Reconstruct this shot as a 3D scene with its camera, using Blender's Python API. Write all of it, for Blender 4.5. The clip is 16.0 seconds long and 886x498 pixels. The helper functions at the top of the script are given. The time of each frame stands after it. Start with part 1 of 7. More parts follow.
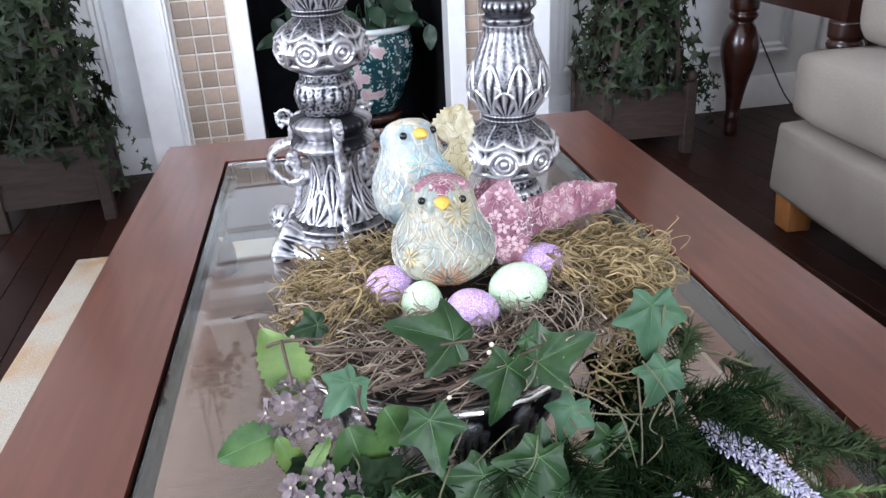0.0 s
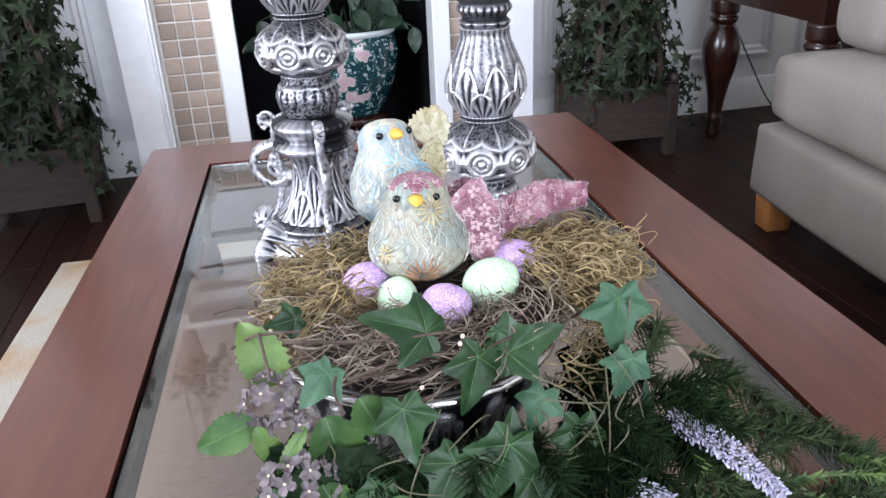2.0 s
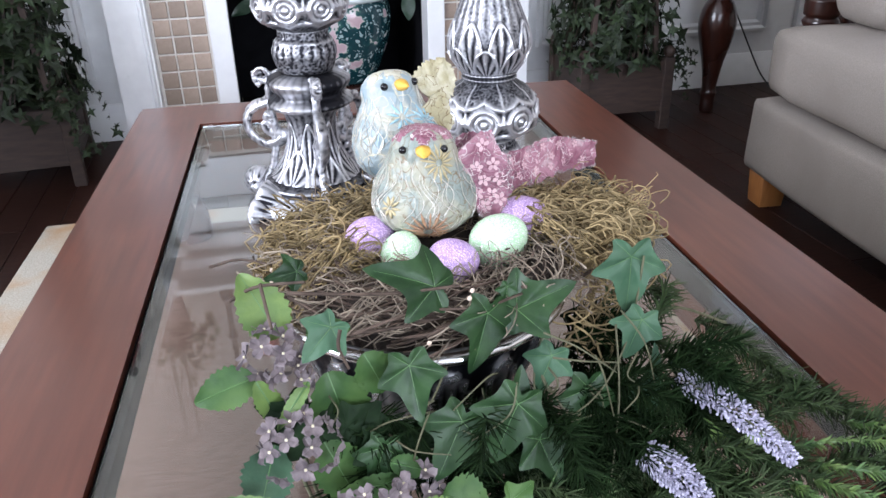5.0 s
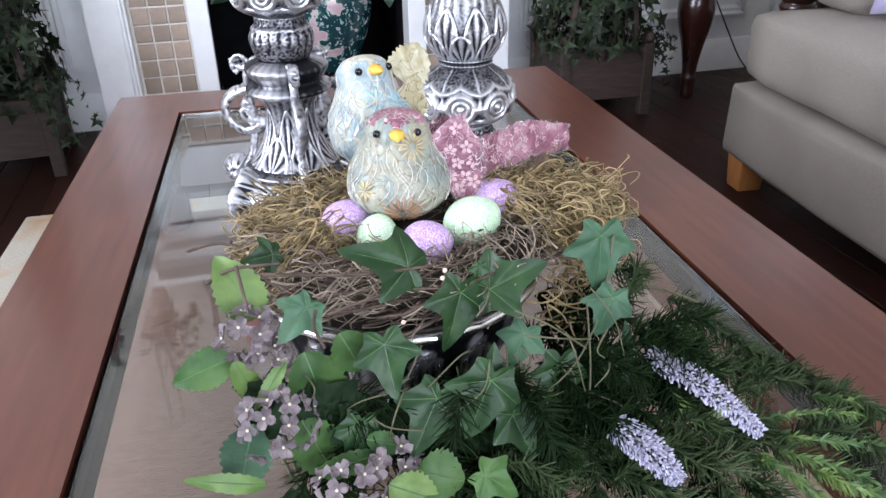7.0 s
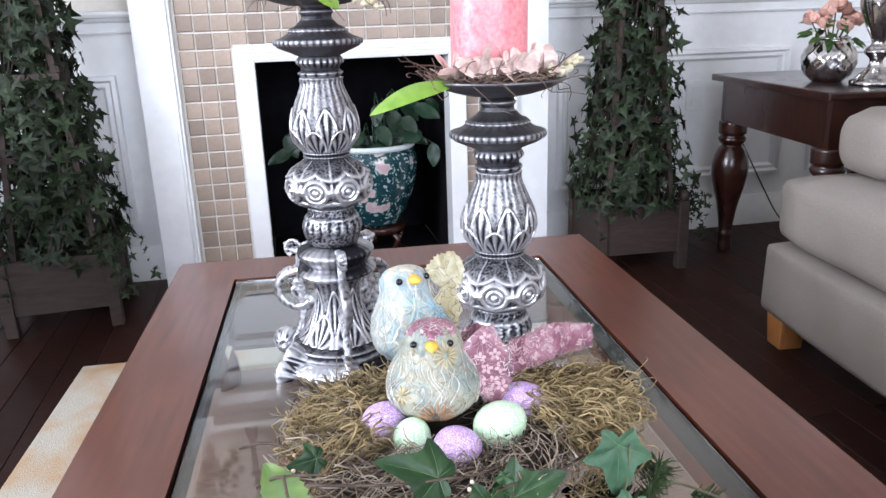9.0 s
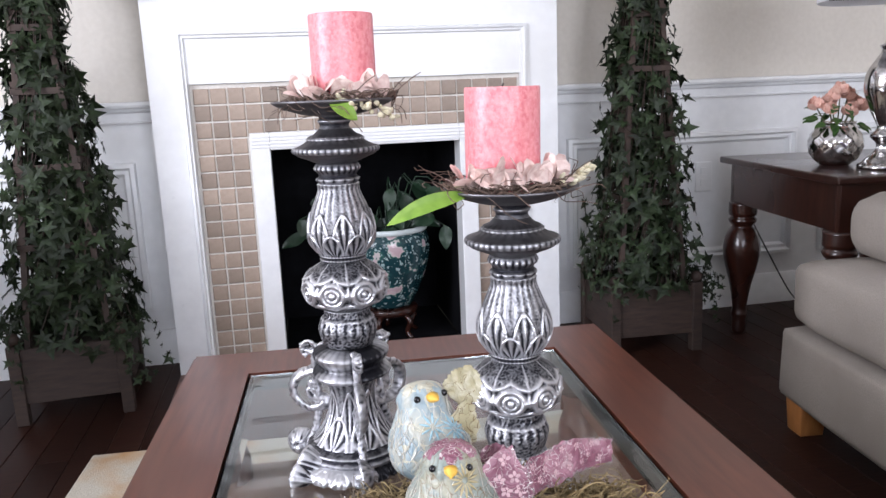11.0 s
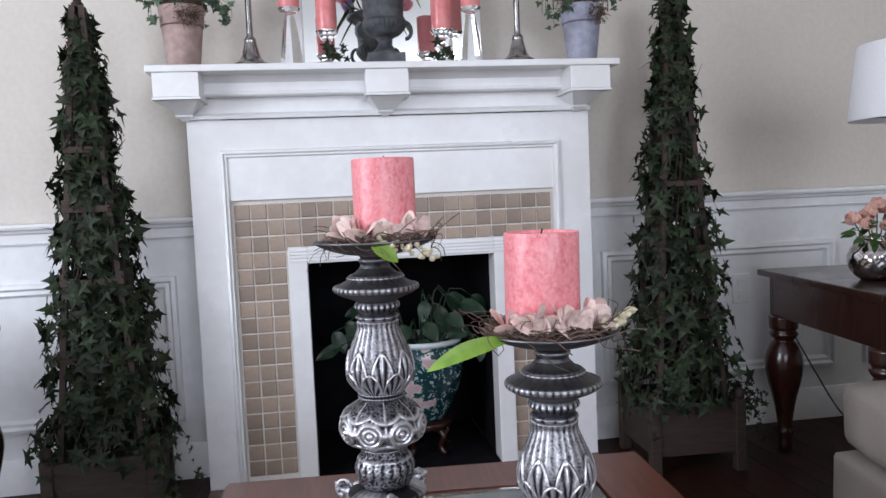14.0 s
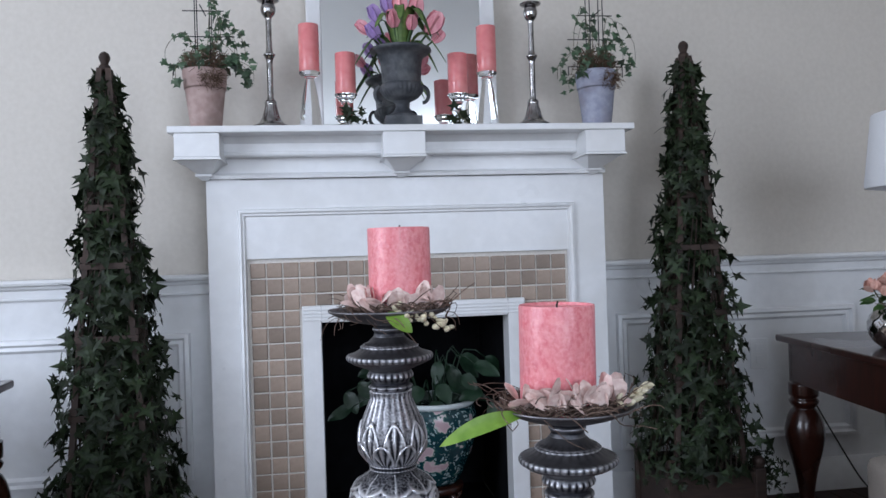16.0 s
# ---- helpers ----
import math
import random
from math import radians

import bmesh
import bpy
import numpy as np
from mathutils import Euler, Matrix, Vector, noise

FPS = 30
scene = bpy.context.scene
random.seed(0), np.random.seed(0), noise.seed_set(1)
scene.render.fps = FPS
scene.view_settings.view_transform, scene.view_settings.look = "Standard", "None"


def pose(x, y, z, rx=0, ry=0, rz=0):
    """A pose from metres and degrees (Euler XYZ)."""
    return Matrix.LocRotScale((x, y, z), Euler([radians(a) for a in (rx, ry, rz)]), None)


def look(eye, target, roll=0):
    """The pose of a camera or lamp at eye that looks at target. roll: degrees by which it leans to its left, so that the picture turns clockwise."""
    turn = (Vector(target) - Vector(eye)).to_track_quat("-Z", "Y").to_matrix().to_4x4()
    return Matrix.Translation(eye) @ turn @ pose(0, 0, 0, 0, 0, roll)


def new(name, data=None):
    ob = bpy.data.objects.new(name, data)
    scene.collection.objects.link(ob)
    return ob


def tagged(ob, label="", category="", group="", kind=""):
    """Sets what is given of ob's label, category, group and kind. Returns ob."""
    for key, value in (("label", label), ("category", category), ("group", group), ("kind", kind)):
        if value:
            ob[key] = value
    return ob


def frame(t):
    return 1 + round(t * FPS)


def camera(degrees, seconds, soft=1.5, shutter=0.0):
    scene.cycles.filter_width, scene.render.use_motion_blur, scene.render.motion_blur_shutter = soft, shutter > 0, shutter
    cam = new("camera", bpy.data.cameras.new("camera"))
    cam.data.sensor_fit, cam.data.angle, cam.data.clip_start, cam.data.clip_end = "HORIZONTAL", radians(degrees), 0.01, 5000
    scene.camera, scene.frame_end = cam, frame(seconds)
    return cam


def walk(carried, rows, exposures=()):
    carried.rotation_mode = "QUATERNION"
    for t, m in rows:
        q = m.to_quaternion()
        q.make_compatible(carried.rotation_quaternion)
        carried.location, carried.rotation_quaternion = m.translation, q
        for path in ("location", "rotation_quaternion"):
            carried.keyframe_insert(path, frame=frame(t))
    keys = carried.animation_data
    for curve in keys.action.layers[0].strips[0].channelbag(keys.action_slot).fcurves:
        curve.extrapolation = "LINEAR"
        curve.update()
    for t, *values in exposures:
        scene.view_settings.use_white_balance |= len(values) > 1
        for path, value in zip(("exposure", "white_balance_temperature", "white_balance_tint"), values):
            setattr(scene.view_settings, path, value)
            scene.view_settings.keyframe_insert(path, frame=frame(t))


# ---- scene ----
cam = camera(60.2, 16.0)
PATH = [
    (0, (-0.217, -0.025, 0.804), (0.148, 1.754, -0.033), -2.8),
    (0.5, (-0.221, -0.022, 0.801), (0.157, 1.751, -0.043), -2.5),
    (1, (-0.216, -0.029, 0.801), (0.169, 1.746, -0.037), -2.8),
    (1.5, (-0.211, -0.04, 0.805), (0.185, 1.736, -0.025), -2.8),
    (2, (-0.212, -0.041, 0.806), (0.184, 1.734, -0.026), -2.7),
    (2.5, (-0.213, -0.04, 0.803), (0.185, 1.729, -0.042), -2.6),
    (3, (-0.216, -0.041, 0.803), (0.192, 1.727, -0.039), -2.3),
    (3.5, (-0.222, -0.037, 0.8), (0.198, 1.719, -0.061), -1.6),
    (4, (-0.226, -0.034, 0.795), (0.199, 1.711, -0.085), -1.4),
    (6.5, (-0.214, -0.024, 0.787), (0.202, 1.71, -0.119), -1.0),
    (7, (-0.218, -0.039, 0.789), (0.237, 1.677, -0.132), -1.3),
    (7.5, (-0.221, -0.059, 0.803), (0.247, 1.691, -0.045), -1.1),
    (8, (-0.222, -0.068, 0.817), (0.209, 1.727, 0.045), -1.4),
    (8.5, (-0.219, -0.072, 0.837), (0.201, 1.77, 0.179), -2.0),
    (9, (-0.216, -0.068, 0.849), (0.171, 1.804, 0.262), -1.9),
    (9.5, (-0.216, -0.068, 0.865), (0.178, 1.823, 0.347), -1.8),
    (9.7, (-0.218, -0.064, 0.869), (0.172, 1.836, 0.38), -2.0),
    (12, (-0.219, -0.065, 0.888), (0.138, 1.868, 0.518), -2.2),
    (12.5, (-0.219, -0.056, 0.891), (0.122, 1.885, 0.552), -2.1),
    (13, (-0.223, -0.056, 0.893), (0.121, 1.889, 0.579), -1.6),
    (13.5, (-0.226, -0.058, 0.909), (0.115, 1.896, 0.658), -1.9),
    (14, (-0.224, -0.06, 0.925), (0.086, 1.911, 0.785), -2.5),
    (14.5, (-0.223, -0.054, 0.931), (0.067, 1.922, 0.837), -1.9),
    (15, (-0.224, -0.057, 0.935), (0.062, 1.922, 0.886), -1.8),
    (15.5, (-0.223, -0.057, 0.939), (0.059, 1.923, 0.927), -1.7),
    (16, (-0.224, -0.059, 0.94), (0.055, 1.921, 0.948), -1.8),
]
walk(cam, [(t, look(eye, target, roll)) for t, eye, target, roll in PATH],
     exposures=[(0, 0.85, 6120, 16), (7.0, 0.78, 6100, 16), (9.0, 0.86, 6150, 16), (12.5, 0.18, 6520, 20), (14.5, -0.12, 6150, 15), (16.0, -0.32, 5900, 14)])

# ---- world and lights ----
world = bpy.data.worlds.new("world")
scene.world = world
world.use_nodes = True
wn, wl = world.node_tree.nodes, world.node_tree.links
sky = wn.new("ShaderNodeTexSky")
sky.sky_type, sky.sun_disc = "NISHITA", False
sky.sun_elevation, sky.sun_rotation = radians(38), radians(250)
wl.new(sky.outputs["Color"], wn["Background"].inputs["Color"])
wn["Background"].inputs["Strength"].default_value = 0.12


def window_light(name, m, w, h, energy, color):
    """Skylight entering through a window opening."""
    la = bpy.data.lights.new(name, "AREA")
    la.shape, la.size, la.size_y, la.energy, la.color = "RECTANGLE", w, h, energy, color
    ob = new(name, la)
    ob.matrix_world = m
    return ob


COOL = (0.87, 0.93, 1.0)
window_light("window_light", look((-2.78, 0.20, 1.55), (0.6, 1.8, 1.5)), 1.4, 1.5, 70, COOL)
window_light("window_light", look((-0.9, -2.82, 1.60), (-0.5, 2.6, 1.7)), 1.3, 1.6, 32, COOL)
window_light("window_light", look((1.1, -2.82, 1.60), (0.9, 2.6, 1.7)), 1.3, 1.6, 56, COOL)

# ---- materials ----
def mat_new(name):
    m = bpy.data.materials.new(name)
    m.use_nodes = True
    return m, m.node_tree.nodes, m.node_tree.links, m.node_tree.nodes["Principled BSDF"]


def surface(name, c1, c2, rough=0.5, scale=20.0, detail=6.0, bump=0.1, bscale=None, metal=0.0, stretch=(1, 1, 1),
            rvar=0.1, piece=0.0, island=0.0, coat=0.0, sub=0.0, spec=0.5, c3=None, s3=3.0, dist=0.002):
    """A two-scale mottled surface: fine grain between c1 and c2, a broad stain towards c3, relief, and a shift from piece to piece."""
    m, n, l, b = mat_new(name)
    co = n.new("ShaderNodeTexCoord")
    mp = n.new("ShaderNodeMapping")
    mp.inputs["Scale"].default_value = stretch
    l.new(co.outputs["Object"], mp.inputs["Vector"])
    t = n.new("ShaderNodeTexNoise")
    t.inputs["Scale"].default_value, t.inputs["Detail"].default_value = scale, detail
    l.new(mp.outputs[0], t.inputs["Vector"])
    ra = n.new("ShaderNodeValToRGB")
    ra.color_ramp.elements[0].position, ra.color_ramp.elements[1].position = 0.32, 0.68
    ra.color_ramp.elements[0].color, ra.color_ramp.elements[1].color = (*c1, 1), (*c2, 1)
    l.new(t.outputs["Fac"], ra.inputs["Fac"])
    col = ra.outputs["Color"]
    broad = n.new("ShaderNodeTexNoise")
    broad.inputs["Scale"].default_value, broad.inputs["Detail"].default_value = s3, 3
    l.new(co.outputs["Object"], broad.inputs["Vector"])
    if c3:
        st = n.new("ShaderNodeMapRange")
        st.inputs["From Min"].default_value, st.inputs["From Max"].default_value = 0.45, 0.75
        l.new(broad.outputs["Fac"], st.inputs["Value"])
        mx = n.new("ShaderNodeMix")
        mx.data_type = "RGBA"
        l.new(st.outputs[0], mx.inputs["Factor"])
        l.new(col, mx.inputs["A"])
        mx.inputs["B"].default_value = (*c3, 1)
        col = mx.outputs["Result"]
    if piece or island:
        hs = n.new("ShaderNodeHueSaturation")
        src = n.new("ShaderNodeObjectInfo").outputs["Random"] if piece else n.new("ShaderNodeNewGeometry").outputs["Random Per Island"]
        mr = n.new("ShaderNodeMapRange")
        k = piece or island
        mr.inputs["To Min"].default_value, mr.inputs["To Max"].default_value = 1 - k, 1 + k
        l.new(src, mr.inputs["Value"])
        l.new(mr.outputs[0], hs.inputs["Value"])
        l.new(col, hs.inputs["Color"])
        col = hs.outputs["Color"]
    l.new(col, b.inputs["Base Color"])
    rr = n.new("ShaderNodeMapRange")
    rr.inputs["To Min"].default_value, rr.inputs["To Max"].default_value = max(0.02, rough - rvar), min(1, rough + rvar)
    l.new(broad.outputs["Fac"], rr.inputs["Value"])
    l.new(rr.outputs[0], b.inputs["Roughness"])
    b.inputs["Metallic"].default_value = metal
    b.inputs["Specular IOR Level"].default_value = spec
    b.inputs["Coat Weight"].default_value = coat
    b.inputs["Coat Roughness"].default_value = 0.12
    if sub:
        b.inputs["Subsurface Weight"].default_value = sub
        b.inputs["Subsurface Radius"].default_value = (0.01, 0.004, 0.003)
    if bump:
        t2 = n.new("ShaderNodeTexNoise")
        t2.inputs["Scale"].default_value, t2.inputs["Detail"].default_value = bscale or scale * 2, 4
        l.new(mp.outputs[0], t2.inputs["Vector"])
        bp = n.new("ShaderNodeBump")
        bp.inputs["Strength"].default_value, bp.inputs["Distance"].default_value = bump, dist
        l.new(t2.outputs["Fac"], bp.inputs["Height"])
        l.new(bp.outputs[0], b.inputs["Normal"])
    return m


def silver(name, bright, dark, lo=0.44, hi=0.56, rough=0.3, metal=0.9, wash=0.65):
    """Antiqued silver leaf: bright on raised edges, blackened in the recesses."""
    m, n, l, b = mat_new(name)
    g = n.new("ShaderNodeNewGeometry")
    mr = n.new("ShaderNodeMapRange")
    mr.inputs["From Min"].default_value, mr.inputs["From Max"].default_value = lo, hi
    l.new(g.outputs["Pointiness"], mr.inputs["Value"])
    co = n.new("ShaderNodeTexCoord")
    t = n.new("ShaderNodeTexNoise")
    t.inputs["Scale"].default_value, t.inputs["Detail"].default_value = 90, 6
    l.new(co.outputs["Object"], t.inputs["Vector"])
    ad = n.new("ShaderNodeMath")
    ad.operation = "MULTIPLY_ADD"
    ad.inputs[1].default_value, ad.inputs[2].default_value = 0.7, -0.35
    l.new(t.outputs["Fac"], ad.inputs[0])
    at = n.new("ShaderNodeAttribute")
    at.attribute_name = "relief"
    rl = n.new("ShaderNodeMapRange")
    rl.clamp = False
    rl.inputs["From Min"].default_value, rl.inputs["From Max"].default_value = 0.5, 2.4
    l.new(at.outputs["Fac"], rl.inputs["Value"])
    both = n.new("ShaderNodeMath")
    both.operation = "MULTIPLY_ADD"
    both.inputs[1].default_value = wash
    l.new(rl.outputs[0], both.inputs[0])
    l.new(mr.outputs[0], both.inputs[2])
    sm = n.new("ShaderNodeMath")
    sm.operation, sm.use_clamp = "ADD", True
    l.new(both.outputs[0], sm.inputs[0])
    l.new(ad.outputs[0], sm.inputs[1])
    mx = n.new("ShaderNodeMix")
    mx.data_type = "RGBA"
    l.new(sm.outputs[0], mx.inputs["Factor"])
    mx.inputs["A"].default_value, mx.inputs["B"].default_value = (*dark, 1), (*bright, 1)
    l.new(mx.outputs["Result"], b.inputs["Base Color"])
    rr = n.new("ShaderNodeMapRange")
    rr.inputs["To Min"].default_value, rr.inputs["To Max"].default_value = rough + 0.2, rough
    l.new(sm.outputs[0], rr.inputs["Value"])
    l.new(rr.outputs[0], b.inputs["Roughness"])
    b.inputs["Metallic"].default_value = metal
    bp = n.new("ShaderNodeBump")
    bp.inputs["Strength"].default_value, bp.inputs["Distance"].default_value = 0.25, 0.001
    t2 = n.new("ShaderNodeTexNoise")
    t2.inputs["Scale"].default_value = 220
    l.new(co.outputs["Object"], t2.inputs["Vector"])
    l.new(t2.outputs["Fac"], bp.inputs["Height"])
    l.new(bp.outputs[0], b.inputs["Normal"])
    return m


def clear_glass(name, tint=(1, 1, 1), rough=0.0, ior=1.45):
    m, n, l, b = mat_new(name)
    b.inputs["Base Color"].default_value = (*tint, 1)
    b.inputs["Transmission Weight"].default_value = 1
    b.inputs["Roughness"].default_value, b.inputs["IOR"].default_value = rough, ior
    return m


M_WALL = surface("cream_wall_paint", (0.62, 0.58, 0.52), (0.66, 0.62, 0.56), 0.7, 60, bump=0.05)
M_WHITE = surface("white_gloss_paint", (0.78, 0.79, 0.80), (0.83, 0.84, 0.85), 0.32, 30, bump=0.04, bscale=90, c3=(0.74, 0.74, 0.73), s3=4)
M_CEIL = surface("ceiling_paint", (0.78, 0.78, 0.77), (0.82, 0.82, 0.81), 0.9, 80, bump=0.1)
M_FLOOR = surface("dark_floor_wood", (0.014, 0.0055, 0.0038), (0.028, 0.011, 0.0072), 0.42, 14, stretch=(1, 9, 1), bump=0.08, piece=0.3, spec=0.1)
M_SEAM = surface("floor_gap", (0.008, 0.005, 0.004), (0.012, 0.008, 0.006), 0.8)
M_TILE = surface("taupe_stone_tile", (0.275, 0.208, 0.160), (0.415, 0.320, 0.255), 0.42, 45, bump=0.12, piece=0.24, c3=(0.235, 0.178, 0.135), s3=20)
M_GROUT = surface("pale_grout", (0.68, 0.65, 0.60), (0.76, 0.73, 0.68), 0.9, 120, bump=0.2)
M_SOOT = surface("black_firebox", (0.003, 0.003, 0.004), (0.007, 0.007, 0.009), 0.85, 20, bump=0.15, spec=0.12)
M_HEARTH = surface("brown_hearth_tile", (0.10, 0.050, 0.036), (0.17, 0.088, 0.065), 0.45, 30, piece=0.15)
M_MAHOG = surface("mahogany_veneer", (0.080, 0.021, 0.012), (0.135, 0.040, 0.022), 0.30, 7, stretch=(14, 1.2, 14), bump=0.03, coat=0.22, rvar=0.06, c3=(0.092, 0.025, 0.014), s3=5)
M_CHERRY = surface("dark_cherry_wood", (0.018, 0.0055, 0.0038), (0.038, 0.0115, 0.007), 0.28, 10, stretch=(1, 6, 1), bump=0.03, coat=0.4)
M_PLANTER = surface("weathered_brown_planter", (0.021, 0.011, 0.008), (0.039, 0.022, 0.015), 0.7, 18, stretch=(1, 1, 6), bump=0.3, piece=0.15)
M_SOFA = surface("taupe_linen", (0.245, 0.215, 0.187), (0.315, 0.28, 0.248), 0.9, 420, bump=0.5, bscale=700, c3=(0.24, 0.21, 0.185), s3=6, dist=0.0006)
M_OAK = surface("honey_oak", (0.26, 0.10, 0.025), (0.36, 0.15, 0.045), 0.4, 12, stretch=(5, 5, 1), bump=0.05)
M_SHADE = surface("white_lampshade", (0.75, 0.77, 0.80), (0.82, 0.83, 0.86), 0.8, 300, bump=0.2)
M_RUG = surface("ivory_wool", (0.38, 0.345, 0.28), (0.50, 0.465, 0.39), 0.95, 260, bump=0.8, bscale=380, c3=(0.42, 0.24, 0.10), s3=7)


# ---- mesh helpers ----
def part(name, bm, mat, parent, label="", smooth=False, auto=None):
    """Links a bmesh as one mesh object under a thing or a part."""
    me = bpy.data.meshes.new(name)
    bm.to_mesh(me)
    bm.free()
    for x in mat if isinstance(mat, (list, tuple)) else [mat]:
        me.materials.append(x)
    if smooth:
        me.polygons.foreach_set("use_smooth", [True] * len(me.polygons))
    if auto:
        me.set_sharp_from_angle(angle=radians(auto))
    ob = new(name, me)
    if parent is not None:
        ob.parent = parent
    if label:
        ob["label"] = label
    return ob


def thing(name, at, label, category, group="", kind=""):
    """An Empty at the base of a thing, to hold its parts."""
    ob = new(name)
    ob.empty_display_size = 0.02
    ob.location = at
    return tagged(ob, label, category, group, kind)


def box(bm, x0, x1, y0, y1, z0, z1, bevel=0.0, seg=2):
    vs = [bm.verts.new((x, y, z)) for x in (x0, x1) for y in (y0, y1) for z in (z0, z1)]
    fs = [bm.faces.new([vs[i] for i in q]) for q in ((0, 1, 3, 2), (4, 6, 7, 5), (0, 4, 5, 1), (2, 3, 7, 6), (0, 2, 6, 4), (1, 5, 7, 3))]
    if bevel:
        es = list({e for f in fs for e in f.edges})
        bmesh.ops.bevel(bm, geom=es, offset=bevel, segments=seg, profile=0.5, affect="EDGES")
    return vs


def boxed(x0, x1, y0, y1, z0, z1, bevel=0.0, seg=2):
    bm = bmesh.new()
    box(bm, x0, x1, y0, y1, z0, z1, bevel, seg)
    return bm


def lathe(bm, prof, seg=48, at=(0, 0, 0), relief=None, close=True):
    """Turns a profile of (radius, height) round the z axis. relief(angle, i, r, z) gives (dr, dz)."""
    rings = []
    for i, (r, z) in enumerate(prof):
        ring = []
        for k in range(seg):
            a = 2 * math.pi * k / seg
            dr = relief(a, i, r, z) if relief else 0.0
            ring.append(bm.verts.new((at[0] + (r + dr) * math.cos(a), at[1] + (r + dr) * math.sin(a), at[2] + z)))
        rings.append(ring)
    for a, b in zip(rings, rings[1:]):
        for k in range(seg):
            bm.faces.new((a[k], a[(k + 1) % seg], b[(k + 1) % seg], b[k]))
    if close:
        bm.faces.new(rings[0][::-1])
        bm.faces.new(rings[-1])
    return rings


def resample(pts, n):
    """A smooth profile of n points through the given control points."""
    p = np.array(pts, float)
    d = np.concatenate([[0], np.cumsum(np.linalg.norm(np.diff(p, axis=0), axis=1))])
    out = []
    for s in np.linspace(0, d[-1], n):
        j = min(max(np.searchsorted(d, s) - 1, 0), len(p) - 2)
        u = (s - d[j]) / max(d[j + 1] - d[j], 1e-9)
        p0, p1, p2, p3 = p[max(j - 1, 0)], p[j], p[j + 1], p[min(j + 2, len(p) - 1)]
        out.append(tuple(0.5 * (2 * p1 + (p2 - p0) * u + (2 * p0 - 5 * p1 + 4 * p2 - p3) * u * u + (3 * p1 - p0 - 3 * p2 + p3) * u ** 3)))
    return out


def tube(bm, pts, r, seg=6, taper=1.0, flat=1.0):
    """A round bar along pts; r may be one radius or one for each point."""
    pts = [Vector(p) for p in pts]
    n = len(pts)
    rings, up = [], None
    for i, p in enumerate(pts):
        d = (pts[min(i + 1, n - 1)] - pts[max(i - 1, 0)]).normalized()
        if up is None:
            up = d.orthogonal().normalized()
        up = (up - d * up.dot(d))
        up = up.normalized() if up.length > 1e-6 else d.orthogonal().normalized()
        side = d.cross(up)
        rr = r[i] if isinstance(r, (list, tuple)) else r * (1 + (taper - 1) * i / max(n - 1, 1))
        rings.append([bm.verts.new(p + up * (rr * math.cos(2 * math.pi * k / seg)) + side * (rr * flat * math.sin(2 * math.pi * k / seg))) for k in range(seg)])
    for a, b in zip(rings, rings[1:]):
        for k in range(seg):
            bm.faces.new((a[k], a[(k + 1) % seg], b[(k + 1) % seg], b[k]))
    bm.faces.new(rings[0][::-1])
    bm.faces.new(rings[-1])


def curve_pts(pts, n=16):
    """Smooth points in space through control points."""
    return [Vector(p) for p in resample(pts, n)]


def sweep(bm, section, path, closed=False):
    """A moulding: a section of (out, up) swept along a level path; out is to the path's right."""
    n = len(path)
    rings = []
    for i in range(n):
        p = Vector(path[i])
        a = Vector(path[i - 1]) if (i > 0 or closed) else None
        b = Vector(path[(i + 1) % n]) if (i < n - 1 or closed) else None
        d1 = (p - a).normalized() if a is not None else (b - p).normalized()
        d2 = (b - p).normalized() if b is not None else d1
        n1, n2 = Vector((d1.y, -d1.x, 0)), Vector((d2.y, -d2.x, 0))
        m = (n1 + n2).normalized()
        k = 1 / max(m.dot(n1), 0.3)
        rings.append([bm.verts.new(p + m * (o * k) + Vector((0, 0, u))) for o, u in section])
    pairs = list(zip(rings, rings[1:])) + ([(rings[-1], rings[0])] if closed else [])
    for a, b in pairs:
        for k in range(len(section)):
            bm.faces.new((a[k], b[k], b[(k + 1) % len(section)], a[(k + 1) % len(section)]))
    if not closed:
        bm.faces.new(rings[0])
        bm.faces.new(rings[-1][::-1])


def rect_frame(bm, x0, x1, z0, z1, y, section):
    """A picture-frame moulding in an upright plane facing -y; section of (inward, out)."""
    cs = [(x0, z0, 1, 1), (x1, z0, -1, 1), (x1, z1, -1, -1), (x0, z1, 1, -1)]
    rings = [[bm.verts.new((x + sx * o, y - u, z + sz * o)) for o, u in section] for x, z, sx, sz in cs]
    for i in range(4):
        a, b = rings[i], rings[(i + 1) % 4]
        for k in range(len(section)):
            bm.faces.new((a[k], b[k], b[(k + 1) % len(section)], a[(k + 1) % len(section)]))


def place(bm, m):
    bmesh.ops.transform(bm, matrix=m, verts=bm.verts)
    return bm


def up_normals(bm):
    bmesh.ops.recalc_face_normals(bm, faces=bm.faces)
    return bm


# ---- the room ----
WY, HY = 2.62, 2.465       # back wall, face of the fire surround
X0, X1, Y0, H = -2.9, 2.9, -3.0, 2.6


def structure(name, bm, mat, label, category):
    return tagged(part(name, bm, mat, None), label, category, kind="structure")


